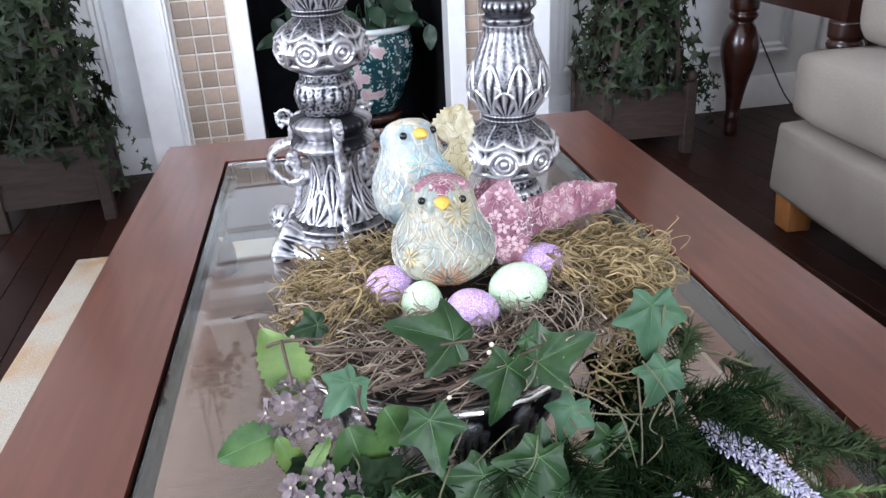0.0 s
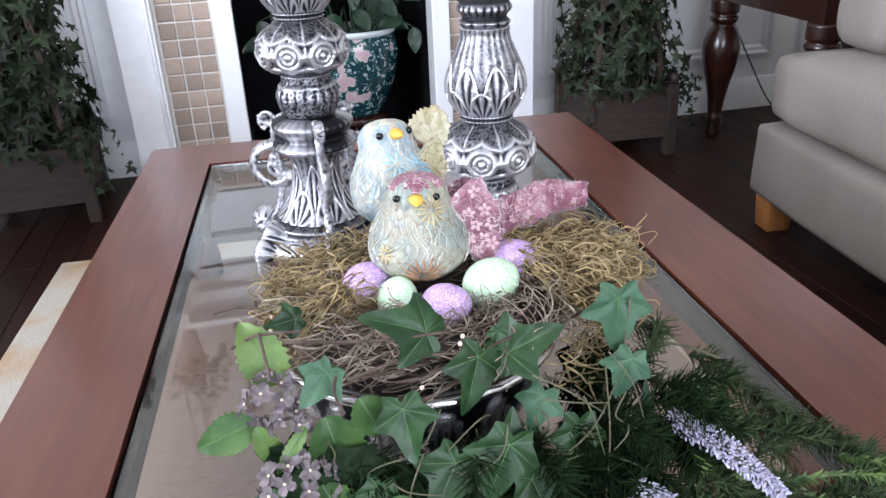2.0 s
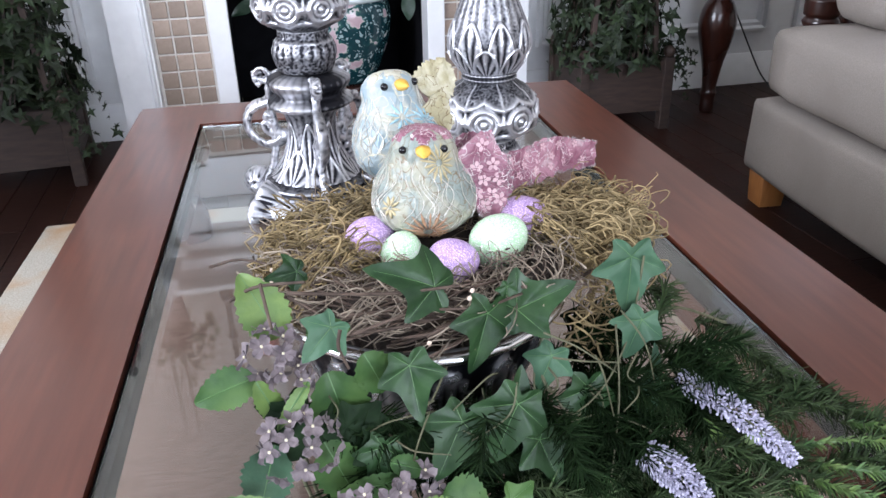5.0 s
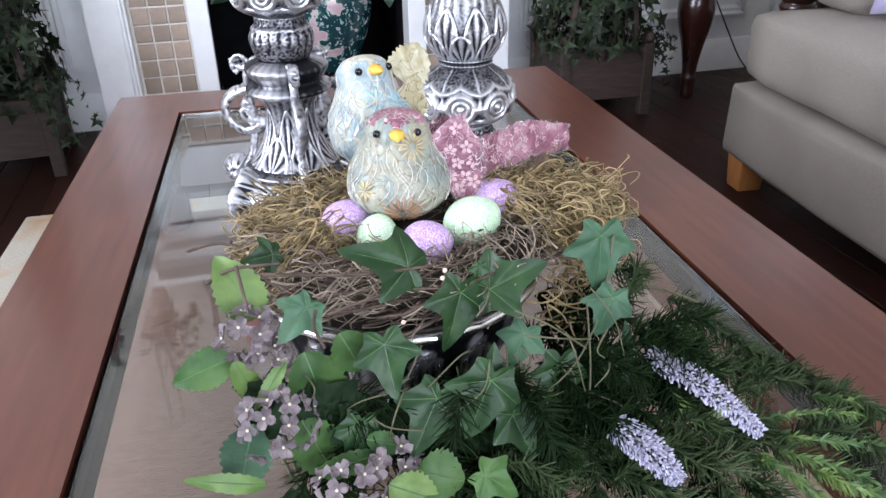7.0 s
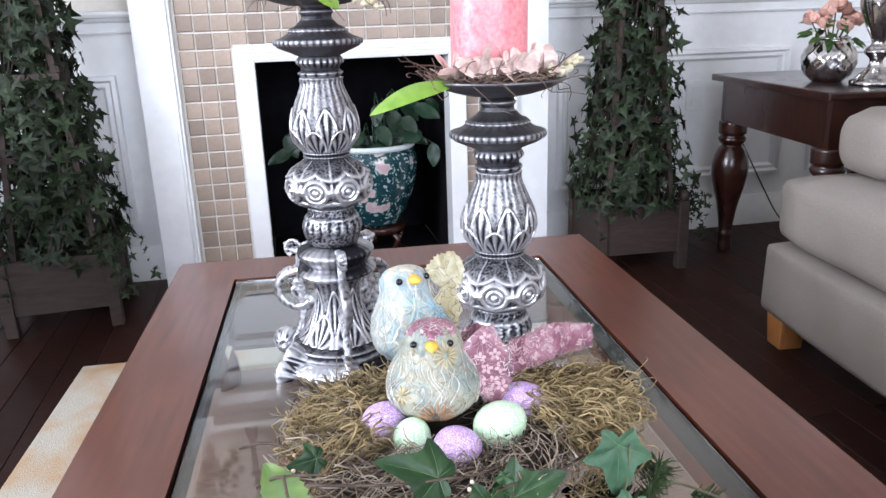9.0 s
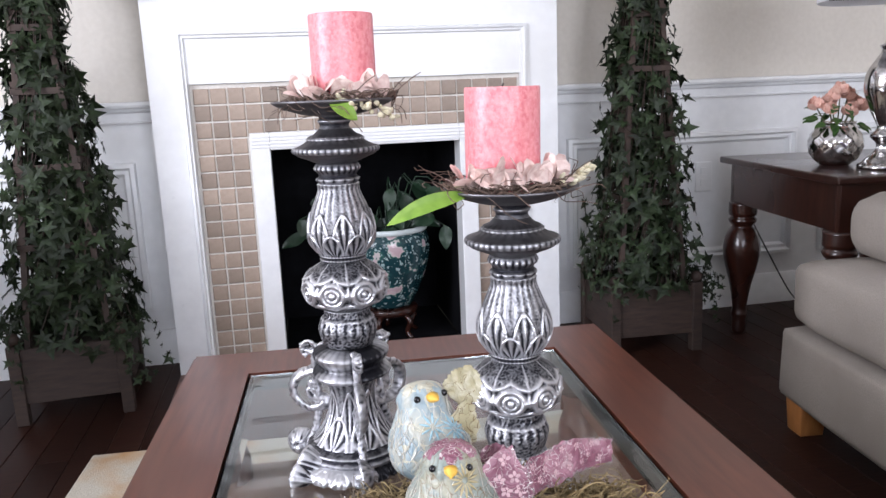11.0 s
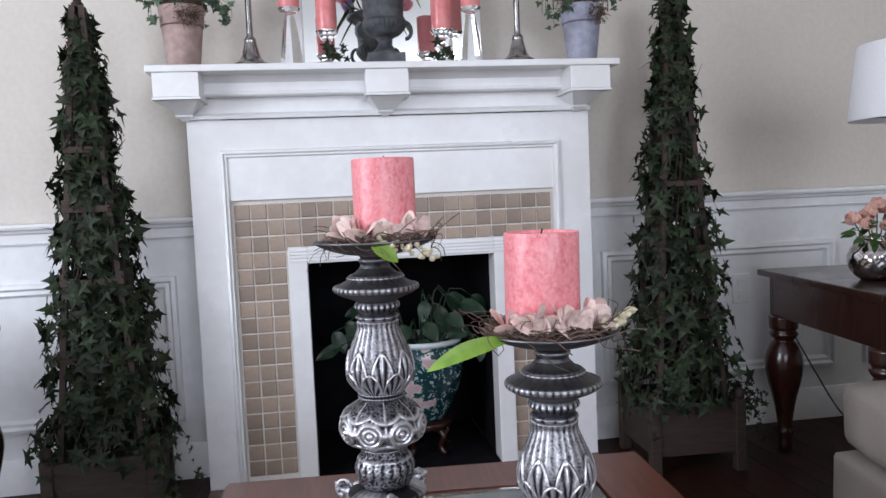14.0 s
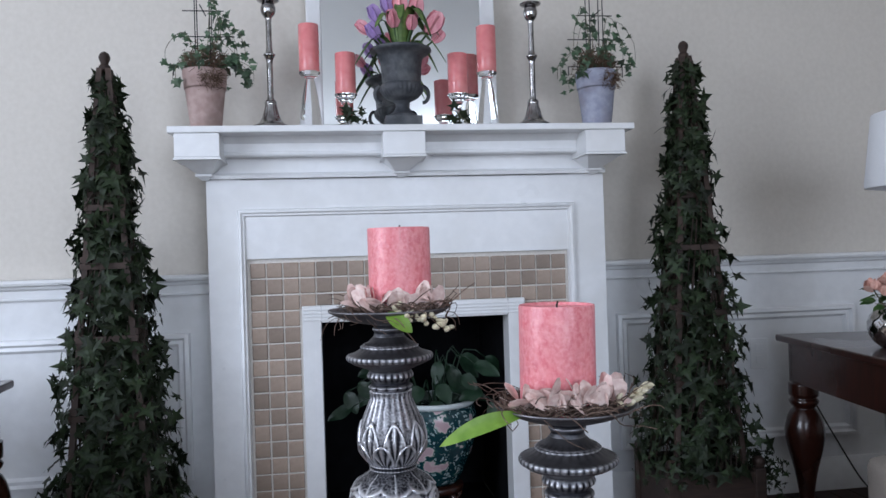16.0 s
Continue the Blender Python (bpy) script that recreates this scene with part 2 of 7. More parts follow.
# floor boards run towards the fireplace
floor = structure("floor", boxed(X0, X1, Y0, WY, -0.08, -0.004), M_SEAM, "dark brown hardwood plank floor with a satin finish", "floor")
bm = bmesh.new()
box(bm, X0, -0.312, WY, WY + 0.16, 0, H)
box(bm, 0.397, X1, WY, WY + 0.16, 0, H)
box(bm, -0.312, 0.397, WY, WY + 0.16, 0.788, H)
wall_back = structure("wall_back", bm, M_WALL, "cream painted wall above white wainscoting behind the fireplace", "wall")
bm = bmesh.new()
for q in ((Y0, -0.6, 0, H), (1.0, WY, 0, H), (-0.6, 1.0, 0, 0.70), (-0.6, 1.0, 2.30, H)):
    box(bm, X0 - 0.16, X0, q[0], q[1], q[2], q[3])
wall_left = structure("wall_left", bm, M_WALL, "cream painted side wall with a window opening", "wall")
wall_right = structure("wall_right", boxed(X1, X1 + 0.16, Y0, WY, 0, H), M_WALL, "plain cream painted side wall", "wall")
bm = bmesh.new()
for q in ((X0, -1.6, 0, H), (-0.2, 0.4, 0, H), (1.8, X1, 0, H), (-1.6, -0.2, 0, 0.7), (-1.6, -0.2, 2.4, H), (0.4, 1.8, 0, 0.7), (0.4, 1.8, 2.4, H)):
    box(bm, q[0], q[1], Y0 - 0.16, Y0, q[2], q[3])
wall_front = structure("wall_front", bm, M_WALL, "cream painted wall with two window openings", "wall")
ceiling = structure("ceiling", boxed(X0 - 0.16, X1 + 0.16, Y0 - 0.16, WY + 0.16, H, H + 0.1), M_CEIL, "plain white ceiling", "ceiling")

# wainscot: panelled white dado on either side of the fireplace
RAIL = [(0, 0), (0.010, 0), (0.013, 0.005), (0.007, 0.010), (0.008, 0.034), (0.020, 0.040), (0.023, 0.048), (0.040, 0.052), (0.043, 0.060), (0.040, 0.068), (0, 0.071)]
BASE = [(0, 0), (0.018, 0), (0.018, 0.085), (0.013, 0.095), (0.012, 0.112), (0.006, 0.120), (0, 0.120)]
PANEL = [(0, 0), (0.004, 0.018), (0.016, 0.023), (0.024, 0.010), (0.036, 0.014), (0.043, 0.003), (0.046, 0)]
for side, xa, xb in (("left", X0, -0.637), ("right", 0.699, X1)):
    w = structure("wainscot_" + side, boxed(xa, xb, WY - 0.010, WY - 0.0005, 0, 0.826), M_WHITE, "white painted panelled wainscoting", "wainscot")
    bm = bmesh.new()
    sweep(bm, RAIL, [(xa, WY - 0.0105, 0.821), (xb, WY - 0.0105, 0.821)])
    part("chair_rail", up_normals(bm), M_WHITE, w, auto=40)
    bm = bmesh.new()
    sweep(bm, BASE, [(xa, WY - 0.0105, 0), (xb, WY - 0.0105, 0)])
    part("baseboard", up_normals(bm), M_WHITE, w, auto=40)
    spans = [(-2.75, -1.82), (-1.70, -0.715)] if side == "left" else [(0.778, 1.72), (1.84, 2.78)]
    for pa, pb in spans:
        bm = bmesh.new()
        rect_frame(bm, pa, pb, 0.20, 0.696, WY - 0.0105, PANEL)
        part("panel_moulding", up_normals(bm), M_WHITE, w, auto=40)

# ---- the fireplace ----
fire = thing("fireplace", (0.02, HY, 0), "white painted wooden fireplace with tan tile surround and black firebox", "fireplace")


def fpart(name, bm, mat, label="", parent=None, auto=None, bev=0.0):
    if bev:
        bmesh.ops.bevel(bm, geom=list(bm.edges), offset=bev, segments=2, affect="EDGES")
    ob = part(name, bm, mat, None, label, auto=auto)
    ob.parent = parent or fire
    ob.matrix_parent_inverse = Matrix.Translation((-0.02, -HY, 0))
    return ob


TX0, TX1, TZ1 = -0.500, 0.553, 0.924      # tile field
PX0, PX1 = -0.625, 0.690                  # outer edges of the pilasters
FX0, FX1, FZ1 = -0.337, 0.402, 0.779      # white inner frame
BX0, BX1, BZ1 = -0.276, 0.344, 0.723      # firebox opening
fpart("pilaster", boxed(PX0, TX0 - 0.018, HY - 0.012, WY - 0.001, 0, 1.193), M_WHITE)
fpart("pilaster", boxed(TX1 + 0.018, PX1, HY - 0.012, WY - 0.001, 0, 1.193), M_WHITE)
fpart("frieze_board", boxed(TX0 - 0.018, TX1 + 0.018, HY - 0.012, WY - 0.001, TZ1 + 0.012, 1.191), M_WHITE)
bm = bmesh.new()
SEC = [(0, 0), (0.004, 0.012), (0.012, 0.016), (0.017, 0.009), (0.022, 0.010), (0.026, 0.002), (0.026, -0.010), (0, -0.010)]
rect_frame(bm, TX0 - 0.032, TX1 + 0.032, -0.2, 1.097, HY - 0.010, SEC)
bmesh.ops.bisect_plane(bm, geom=list(bm.verts) + list(bm.edges) + list(bm.faces), plane_co=(0, 0, 0.001), plane_no=(0, 0, 1), clear_inner=True)
fpart("panel_moulding", up_normals(bm), M_WHITE, auto=40)
fpart("tile_backing", boxed(TX0 - 0.016, FX0 + 0.01, HY + 0.0035, HY + 0.05, 0, TZ1 + 0.011), M_GROUT, "pale grout between the tiles")
fpart("tile_backing", boxed(FX1 - 0.01, TX1 + 0.016, HY + 0.0035, HY + 0.05, 0, TZ1 + 0.011), M_GROUT, "pale grout between the tiles")
fpart("tile_backing", boxed(FX0 + 0.0102, FX1 - 0.0102, HY + 0.0035, HY + 0.05, FZ1 - 0.01, TZ1 + 0.011), M_GROUT, "pale grout between the tiles")
for q in ((FX0, BX0, 0, FZ1), (BX1, FX1, 0, FZ1), (BX0 + 0.0004, BX1 - 0.0004, BZ1, FZ1)):
    fpart("inner_frame", boxed(q[0], q[1], HY - 0.014, HY + 0.075, q[2], q[3], 0.003), M_WHITE)
bm = bmesh.new()
for i in range(4):
    o = 0.010 + 0.011 * i
    box(bm, FX0 + 0.004, FX1 - 0.004, HY - 0.0175, HY - 0.0135, FZ1 - o - 0.006, FZ1 - o, 0.001, 1)
fpart("frame_reeding", bm, M_WHITE)
for nm, q in (("firebox_side", (BX0 - 0.03, BX0 - 0.002, HY + 0.076, 3.0, 0.0045, 0.7595)), ("firebox_side", (BX1 + 0.002, BX1 + 0.03, HY + 0.076, 3.0, 0.0045, 0.7595)), ("firebox_back", (BX0 - 0.03, BX1 + 0.03, 3.0005, 3.03, 0.0045, 0.7595)),
              ("firebox_lid", (BX0 - 0.03, BX1 + 0.03, HY + 0.076, 3.03, 0.76, 0.785)), ("firebox_floor", (BX0 + 0.0005, BX1 - 0.0005, HY - 0.012, 3.03, -0.003, 0.004))):
    fpart(nm, boxed(*q), M_SOOT, "black painted firebox")
# entablature: cornice boards, shelf and three brackets
fpart("frieze", boxed(PX0 + 0.004, PX1 - 0.004, HY - 0.022, WY - 0.001, 1.1935, 1.321, 0.002), M_WHITE)
bm = bmesh.new()
sweep(bm, [(0, 1.193), (0.014, 1.193), (0.016, 1.203), (0.006, 1.211), (0, 1.211)], [(PX0, HY - 0.0225, 0), (PX1, HY - 0.0225, 0)])
fpart("frieze_bead", up_normals(bm), M_WHITE)
COR = [(0, 1.258), (0.050, 1.258), (0.054, 1.263), (0.054, 1.270), (0.047, 1.273), (0.049, 1.298), (0.058, 1.304), (0.070, 1.314), (0.074, 1.318), (0, 1.318)]
bm = bmesh.new()
sweep(bm, COR, [(PX0 - 0.03, HY - 0.0225, 0), (PX1 + 0.03, HY - 0.0225, 0)])
fpart("cornice", up_normals(bm), M_WHITE, auto=35)
fpart("mantel_shelf", boxed(-0.708, 0.744, 2.292, WY - 0.001, 1.3185, 1.339, 0.003), M_WHITE, "white mantel shelf")
for cx in (-0.624, -0.002, 0.647):
    bm = bmesh.new()
    box(bm, cx - 0.066, cx + 0.066, 2.298, HY - 0.0225, 1.247, 1.3182, 0.002)
    for w0, w1, d0, d1, z0, z1 in ((0.070, 0.066, 2.293, 2.297, 1.239, 1.2465), (0.058, 0.022, 2.31, 2.41, 1.238, 1.207), (0.026, 0.026, 2.408, 2.41, 1.2065, 1.2), (0.020, 0.010, 2.414, 2.43, 1.1995, 1.189)):
        vs = [bm.verts.new((cx + sx * w, y, z)) for w, d, z in ((w0, d0, z0), (w1, d1, z1)) for sx, y in ((-1, HY - 0.0226), (-1, d), (1, d), (1, HY - 0.0226))]
        for k in range(4):
            bm.faces.new((vs[k], vs[(k + 1) % 4], vs[4 + (k + 1) % 4], vs[4 + k]))
        bm.faces.new(vs[:4])
        bm.faces.new(vs[4:])
    fpart("bracket", up_normals(bm), M_WHITE)
hearth = structure("hearth", boxed(PX0, PX1, 2.12, HY - 0.0145, -0.003, 0.004, 0.002), M_HEARTH, "reddish brown tiled hearth slab before the fireplace", "hearth")

# ---- coffee table ----
TZ = 0.447
TA, TB, TF, TN = -0.483, 0.249, 1.250, -0.30     # outer edges before the table is turned
GA, GB, GF, GN = -0.373, 0.131, 1.131, -0.19     # glass edges
table = thing("coffee_table", (-0.0810, 0.5055, 0), "reddish mahogany coffee table with an inset glass top", "coffee table")
table.rotation_euler = (0, 0, radians(-3.3))


def tpart(name, bm, mat, label="", **kw):
    ob = part(name, bm, mat, None, label, **kw)
    ob.parent = table
    ob.matrix_parent_inverse = Matrix.Translation((0.11, -0.50, 0))
    return ob


# black that stands for the shade in the gap beside the glass
M_BLACK = surface("black_gap_strip", (0.004, 0.003, 0.003), (0.008, 0.006, 0.006), 0.9, spec=0.1)


def mitred(x0, x1, y0, y1, ix0, ix1, iy0, iy1, z0, z1):
    """Four mitred rails round an opening."""
    o = [(x0, y0), (x1, y0), (x1, y1), (x0, y1)]
    i = [(ix0, iy0), (ix1, iy0), (ix1, iy1), (ix0, iy1)]
    for k in range(4):
        bm = bmesh.new()
        q = [o[k], o[(k + 1) % 4], i[(k + 1) % 4], i[k]]
        lo = [bm.verts.new((x, y, z0)) for x, y in q]
        hi = [bm.verts.new((x, y, z1)) for x, y in q]
        bm.faces.new(lo[::-1])
        bm.faces.new(hi)
        for j in range(4):
            bm.faces.new((lo[j], lo[(j + 1) % 4], hi[(j + 1) % 4], hi[j]))
        up_normals(bm)
        bmesh.ops.bevel(bm, geom=[e for e in bm.edges if abs(e.verts[0].co.z - e.verts[1].co.z) < 1e-6 and e.verts[0].co.z > z1 - 1e-4 and {tuple(round(c, 4) for c in v.co.xy) for v in e.verts} <= {tuple(round(c, 4) for c in p) for p in (q[0], q[1])}], offset=0.006, segments=3, affect="EDGES")
        yield bm


for bm in mitred(TA, TB, TN, TF, GA - 0.0045, GB + 0.0045, GN - 0.0045, GF + 0.0045, TZ - 0.032, TZ):
    tpart("rail", bm, M_MAHOG, auto=30)
# rebate coloured near-black as well, as shade down the gap
for bm in mitred(GA - 0.0046, GB + 0.0046, GN - 0.0046, GF + 0.0046, GA + 0.006, GB - 0.006, GN + 0.006, GF - 0.006, TZ - 0.0315, TZ - 0.0095):
    tpart("rebate", bm, M_SEAM)
# added black strip fills the gap so that its sides read as shaded
for bm in mitred(GA - 0.0044, GB + 0.0044, GN - 0.0044, GF + 0.0044, GA - 0.0004, GB + 0.0004, GN - 0.0004, GF + 0.0004, TZ - 0.0094, TZ - 0.0022):
    tpart("gap_strip", bm, M_BLACK, "black strip for the shade in the gap round the glass")
for q in ((TA + 0.03, TB - 0.03, TF - 0.055, TF - 0.03), (TA + 0.03, TB - 0.03, TN + 0.03, TN + 0.055), (TA + 0.03, TA + 0.055, TN + 0.056, TF - 0.056), (TB - 0.055, TB - 0.03, TN + 0.056, TF - 0.056)):
    tpart("apron", boxed(*q, TZ - 0.15, TZ - 0.0325, 0.002), M_MAHOG)
for lx in (TA + 0.055, TB - 0.055):
    for ly in (TN + 0.055, TF - 0.055):
        bm = bmesh.new()
        lathe(bm, resample([(0.020, 0), (0.016, 0.02), (0.022, 0.05), (0.018, 0.09), (0.030, 0.18), (0.034, 0.26), (0.024, 0.30), (0.030, 0.33)], 30), 20, (lx, ly, 0))
        tpart("leg", bm, M_MAHOG, smooth=True, auto=50)
tpart("shelf", boxed(TA + 0.004, TB - 0.004, TN + 0.004, TF - 0.004, 0.205, 0.230, 0.003), surface("woven_shelf", (0.20, 0.115, 0.085), (0.30, 0.19, 0.15), 0.6, 60, stretch=(1, 6, 1), bump=0.3), "brown woven lower shelf")
M_TOPGLASS = clear_glass("table_glass", (0.86, 0.92, 0.90))
bm = bmesh.new()
rings = []
for o, z in ((0.0, TZ - 0.009), (0.0, TZ - 0.0022), (0.020, TZ - 0.0010)):
    rings.append([bm.verts.new((x, y, z)) for x, y in ((GA + o, GN + o), (GB - o, GN + o), (GB - o, GF - o), (GA + o, GF - o))])
for a, b in zip(rings, rings[1:]):
    for k in range(4):
        bm.faces.new((a[k], a[(k + 1) % 4], b[(k + 1) % 4], b[k]))
bm.faces.new(rings[0][::-1])
bm.faces.new(rings[-1])
glass = tpart("glass_top", bm, M_TOPGLASS, "bevelled clear glass panel")
glass.visible_shadow = False

# ---- rug ----
rug = tagged(part("rug", boxed(-0.877, 0.65, -2.2, 1.842, 0.0005, 0.012, 0.004), M_RUG, None), "ivory wool rug with faded tan floral border under the coffee table", "rug")
rug.rotation_euler = (0, 0, radians(-3.3))

# ---- sofa: seat front faces the coffee table ----
sofa = thing("sofa", (1.290, 0.600, 0), "taupe linen upholstered sofa with loose seat cushions and wooden feet", "sofa")
sofa.rotation_euler = (0, 0, radians(-6.0))


def puffed(x0, x1, y0, y1, z0, z1, bev, puff=0.0, nx=10, ny=14):
    """An upholstered block with soft edges."""
    bm = bmesh.new()
    box(bm, x0, x1, y0, y1, z0, z1)
    bmesh.ops.subdivide_edges(bm, edges=list(bm.edges), cuts=9, use_grid_fill=True)
    c = Vector(((x0 + x1) / 2, (y0 + y1) / 2, (z0 + z1) / 2))
    h = Vector((x1 - x0, y1 - y0, z1 - z0)) / 2
    for v in bm.verts:
        d = v.co - c
        q = Vector([max(abs(d[i]) - (h[i] - bev), 0) for i in range(3)])
        if q.length > 1e-9:
            k = bev / q.length if q.length > bev else 1
            for i in range(3):
                if abs(d[i]) > h[i] - bev:
                    v.co[i] = c[i] + math.copysign(h[i] - bev + q[i] * k, d[i])
        u = [1 - min(1, abs(d[i]) / h[i]) ** 2 for i in range(3)]
        if d.z > 0:
            v.co.z += puff * u[0] * u[1]
        v.co.x += math.copysign(puff * 0.5, d.x) * u[1] * u[2] if abs(d.x) > h.x * 0.9 else 0
        v.co += Vector(noise.noise_vector(v.co * 5)) * 0.004
    return bm


def spart(name, bm, mat, label="", parent=None):
    ob = part(name, bm, mat, None, label, smooth=True)
    ob.parent = parent or sofa
    ob.matrix_parent_inverse = Matrix.Translation((-1.4, -0.6, 0))
    return ob


SX, SY = 0.970, 1.550
spart("base", puffed(SX, 1.80, -0.75, SY, 0.084, 0.272, 0.020), M_SOFA)
spart("seat_cushion", puffed(SX + 0.012, 1.60, 0.42, SY - 0.004, 0.273, 0.450, 0.045, 0.012), M_SOFA)
spart("seat_cushion", puffed(SX + 0.012, 1.60, -0.74, 0.415, 0.273, 0.450, 0.045, 0.012), M_SOFA)
spart("arm", puffed(1.105, 1.82, SY - 0.24, SY - 0.01, 0.440, 0.610, 0.07), M_SOFA)
spart("arm", puffed(1.135, 1.82, -0.74, -0.52, 0.440, 0.610, 0.07), M_SOFA)
spart("backrest", puffed(1.60, 1.86, -0.75, SY - 0.02, 0.30, 0.80, 0.07), M_SOFA)
for lx in (SX + 0.055, 1.74):
    for ly in (SY - 0.05, -0.70):
        bm = boxed(-0.038, 0.038, -0.038, 0.038, 0, 0.085, 0.004)
        for v in bm.verts:
            k = 0.80 + 0.2 * v.co.z / 0.12
            v.co.x, v.co.y = v.co.x * k + lx, v.co.y * k + ly
        spart("foot", bm, M_OAK, "honey coloured wooden foot")
# lilac pillow in the corner of the sofa
M_LILAC = surface("lilac_velvet", (0.40, 0.36, 0.56), (0.54, 0.50, 0.70), 0.8, 60, bump=0.3, bscale=240)
pillow = thing("throw_pillow", (1.222, 1.170, 0.463), "plush lilac throw pillow resting on the taupe sofa", "pillow")
pillow.rotation_euler = (radians(-12), 0, radians(-48))
bm = bmesh.new()
sheets = []
for sgn in (-1, 1):
    rows = []
    for i in range(15):
        row = []
        for j in range(15):
            u, v = i / 7 - 1, j / 7 - 1
            x, z = 0.205 * u * (1 - 0.07 * (1 - v * v)), 0.195 * v * (1 - 0.07 * (1 - u * u))
            row.append(bm.verts.new((x, sgn * (0.004 + 0.066 * ((1 - u ** 4) * (1 - v ** 4)) ** 0.6) + 0.004 * noise.noise((x * 14, z * 14, sgn)), z + 0.200)))
        rows.append(row)
    sheets.append(rows)
    for p, q in zip(rows, rows[1:]):
        for j in range(14):
            bm.faces.new((p[j], q[j], q[j + 1], p[j + 1]))
edge = [(i, 0) for i in range(14)] + [(14, j) for j in range(14)] + [(14 - i, 14) for i in range(14)] + [(0, 14 - j) for j in range(14)]
for (i, j), (k, l) in zip(edge, edge[1:] + edge[:1]):
    bm.faces.new((sheets[0][i][j], sheets[0][k][l], sheets[1][k][l], sheets[1][i][j]))
bmesh.ops.recalc_face_normals(bm, faces=list(bm.faces))
part("cover", bm, M_LILAC, pillow, "lilac velvet cover", smooth=True)

# ---- candlesticks on the coffee table ----
M_SILVER = silver("antiqued_silver", (0.68, 0.68, 0.71), (0.024, 0.024, 0.030), 0.470, 0.580, 0.34, 0.86, 0.60)
M_PEWTER = silver("dark_pewter", (0.24, 0.23, 0.24), (0.05, 0.048, 0.052), 0.40, 0.60, 0.38)
GT = TZ - 0.0008          # top of the glass


def bumpf(x, w):
    return math.exp(-(x / w) ** 2)


def leaf_relief(a, z, z0, z1, n, amp, shift=0.0, miss=-0.3):
    """A row of pointed acanthus leaves standing up round a body: raised rims and fanned ribs."""
    v = (z - z0) / (z1 - z0)
    if v < 0 or v > 1:
        return miss * amp if miss is not None else None
    u = ((a * n / (2 * math.pi) + shift) % 1.0) - 0.5
    half = 0.49 * (1 - v ** 2.6) ** 0.7
    if abs(u) > half:
        return miss * amp if miss is not None else None
    rim = bumpf(min(half - abs(u), (1 - v) * 0.9) - 0.05, 0.055)
    fan = math.cos(11.0 * math.atan2(u * 1.6, v + 0.10)) * min(1.0, 6 * (1 - v)) * (1 - rim)
    return amp * (0.34 + 0.62 * rim + 0.34 * fan)


def two_tiers(a, z, z0, zl, zu, n, amp):
    """Short broad leaves in front of tall narrow ones, with flutes above."""
    h = leaf_relief(a, z, z0, zl, n, amp, 0.0, None)
    if h is None:
        h = leaf_relief(a, z, z0, zu, n, amp * 0.85, 0.5, None)
    if h is None:
        h = amp * (0.12 + 0.22 * abs(math.cos(a * n * 1.5)) ** 2 * min(1.0, max(0.0, (z - zl) / 0.02)))
    return h


def rosette_relief(a, z, zc, n, rz, r, amp):
    """A row of round rosettes with domed centres, arched over by leaf tips."""
    u = (((a * n / (2 * math.pi)) % 1.0) - 0.5) * 2 * math.pi / n * r
    d = math.hypot(u, z - zc)
    h = amp * (1.0 * bumpf(d - rz, rz * 0.22) + 0.75 * bumpf(d - rz * 0.55, rz * 0.16) + 1.1 * bumpf(d, rz * 0.28))
    v = (((a * n / (2 * math.pi) + 0.5) % 1.0) - 0.5) * 2 * math.pi / n * r
    h += amp * 0.9 * bumpf(math.hypot(v, (z - zc)) , rz * 0.35)
    h += amp * 0.75 * bumpf((z - zc - rz * 1.65) + 0.55 * rz * abs(math.sin(math.pi * u / (2 * math.pi / n * r))), rz * 0.20) + amp * 0.35 * bumpf(v, rz * 0.14) * (1 if z > zc else 0)
    h += amp * 0.7 * bumpf((z - zc + rz * 1.45) - 0.35 * rz * abs(math.sin(math.pi * u / (2 * math.pi / n * r))), rz * 0.20)
    return h


def gadroon(a, n, amp):
    return amp * (abs(math.cos(a * n / 2)) - 0.5)


def turned(name, parent, ctrl, n, seg, relief=None, mat=None, label="", chase=0.0):
    bm = bmesh.new()
    ly = bm.verts.layers.float.new("relief")
    prof = resample(ctrl, n)
    def carve(a, r, z):
        h = relief(a, z, r)
        if chase:
            p = (r * math.cos(a) * 210, r * math.sin(a) * 210, z * 210)
            h += chase * (0.55 - 1.6 * abs(noise.noise(p))) + chase * 0.5 * noise.noise((p[0] * 2.3, p[1] * 2.3, p[2] * 2.3))
        return h
    rings = lathe(bm, prof, seg, (0, 0, 0), (lambda a, i, r, z: carve(a, r, z)) if relief else None)
    if relief:
        for ring, (r, z) in zip(rings, prof):
            for k, v in enumerate(ring):
                v[ly] = 1000 * (math.hypot(v.co.x, v.co.y) - r)
    ob = part(name, bm, mat or M_SILVER, parent, label, smooth=True)
    return ob


K = 1.08      # size of the turned shafts


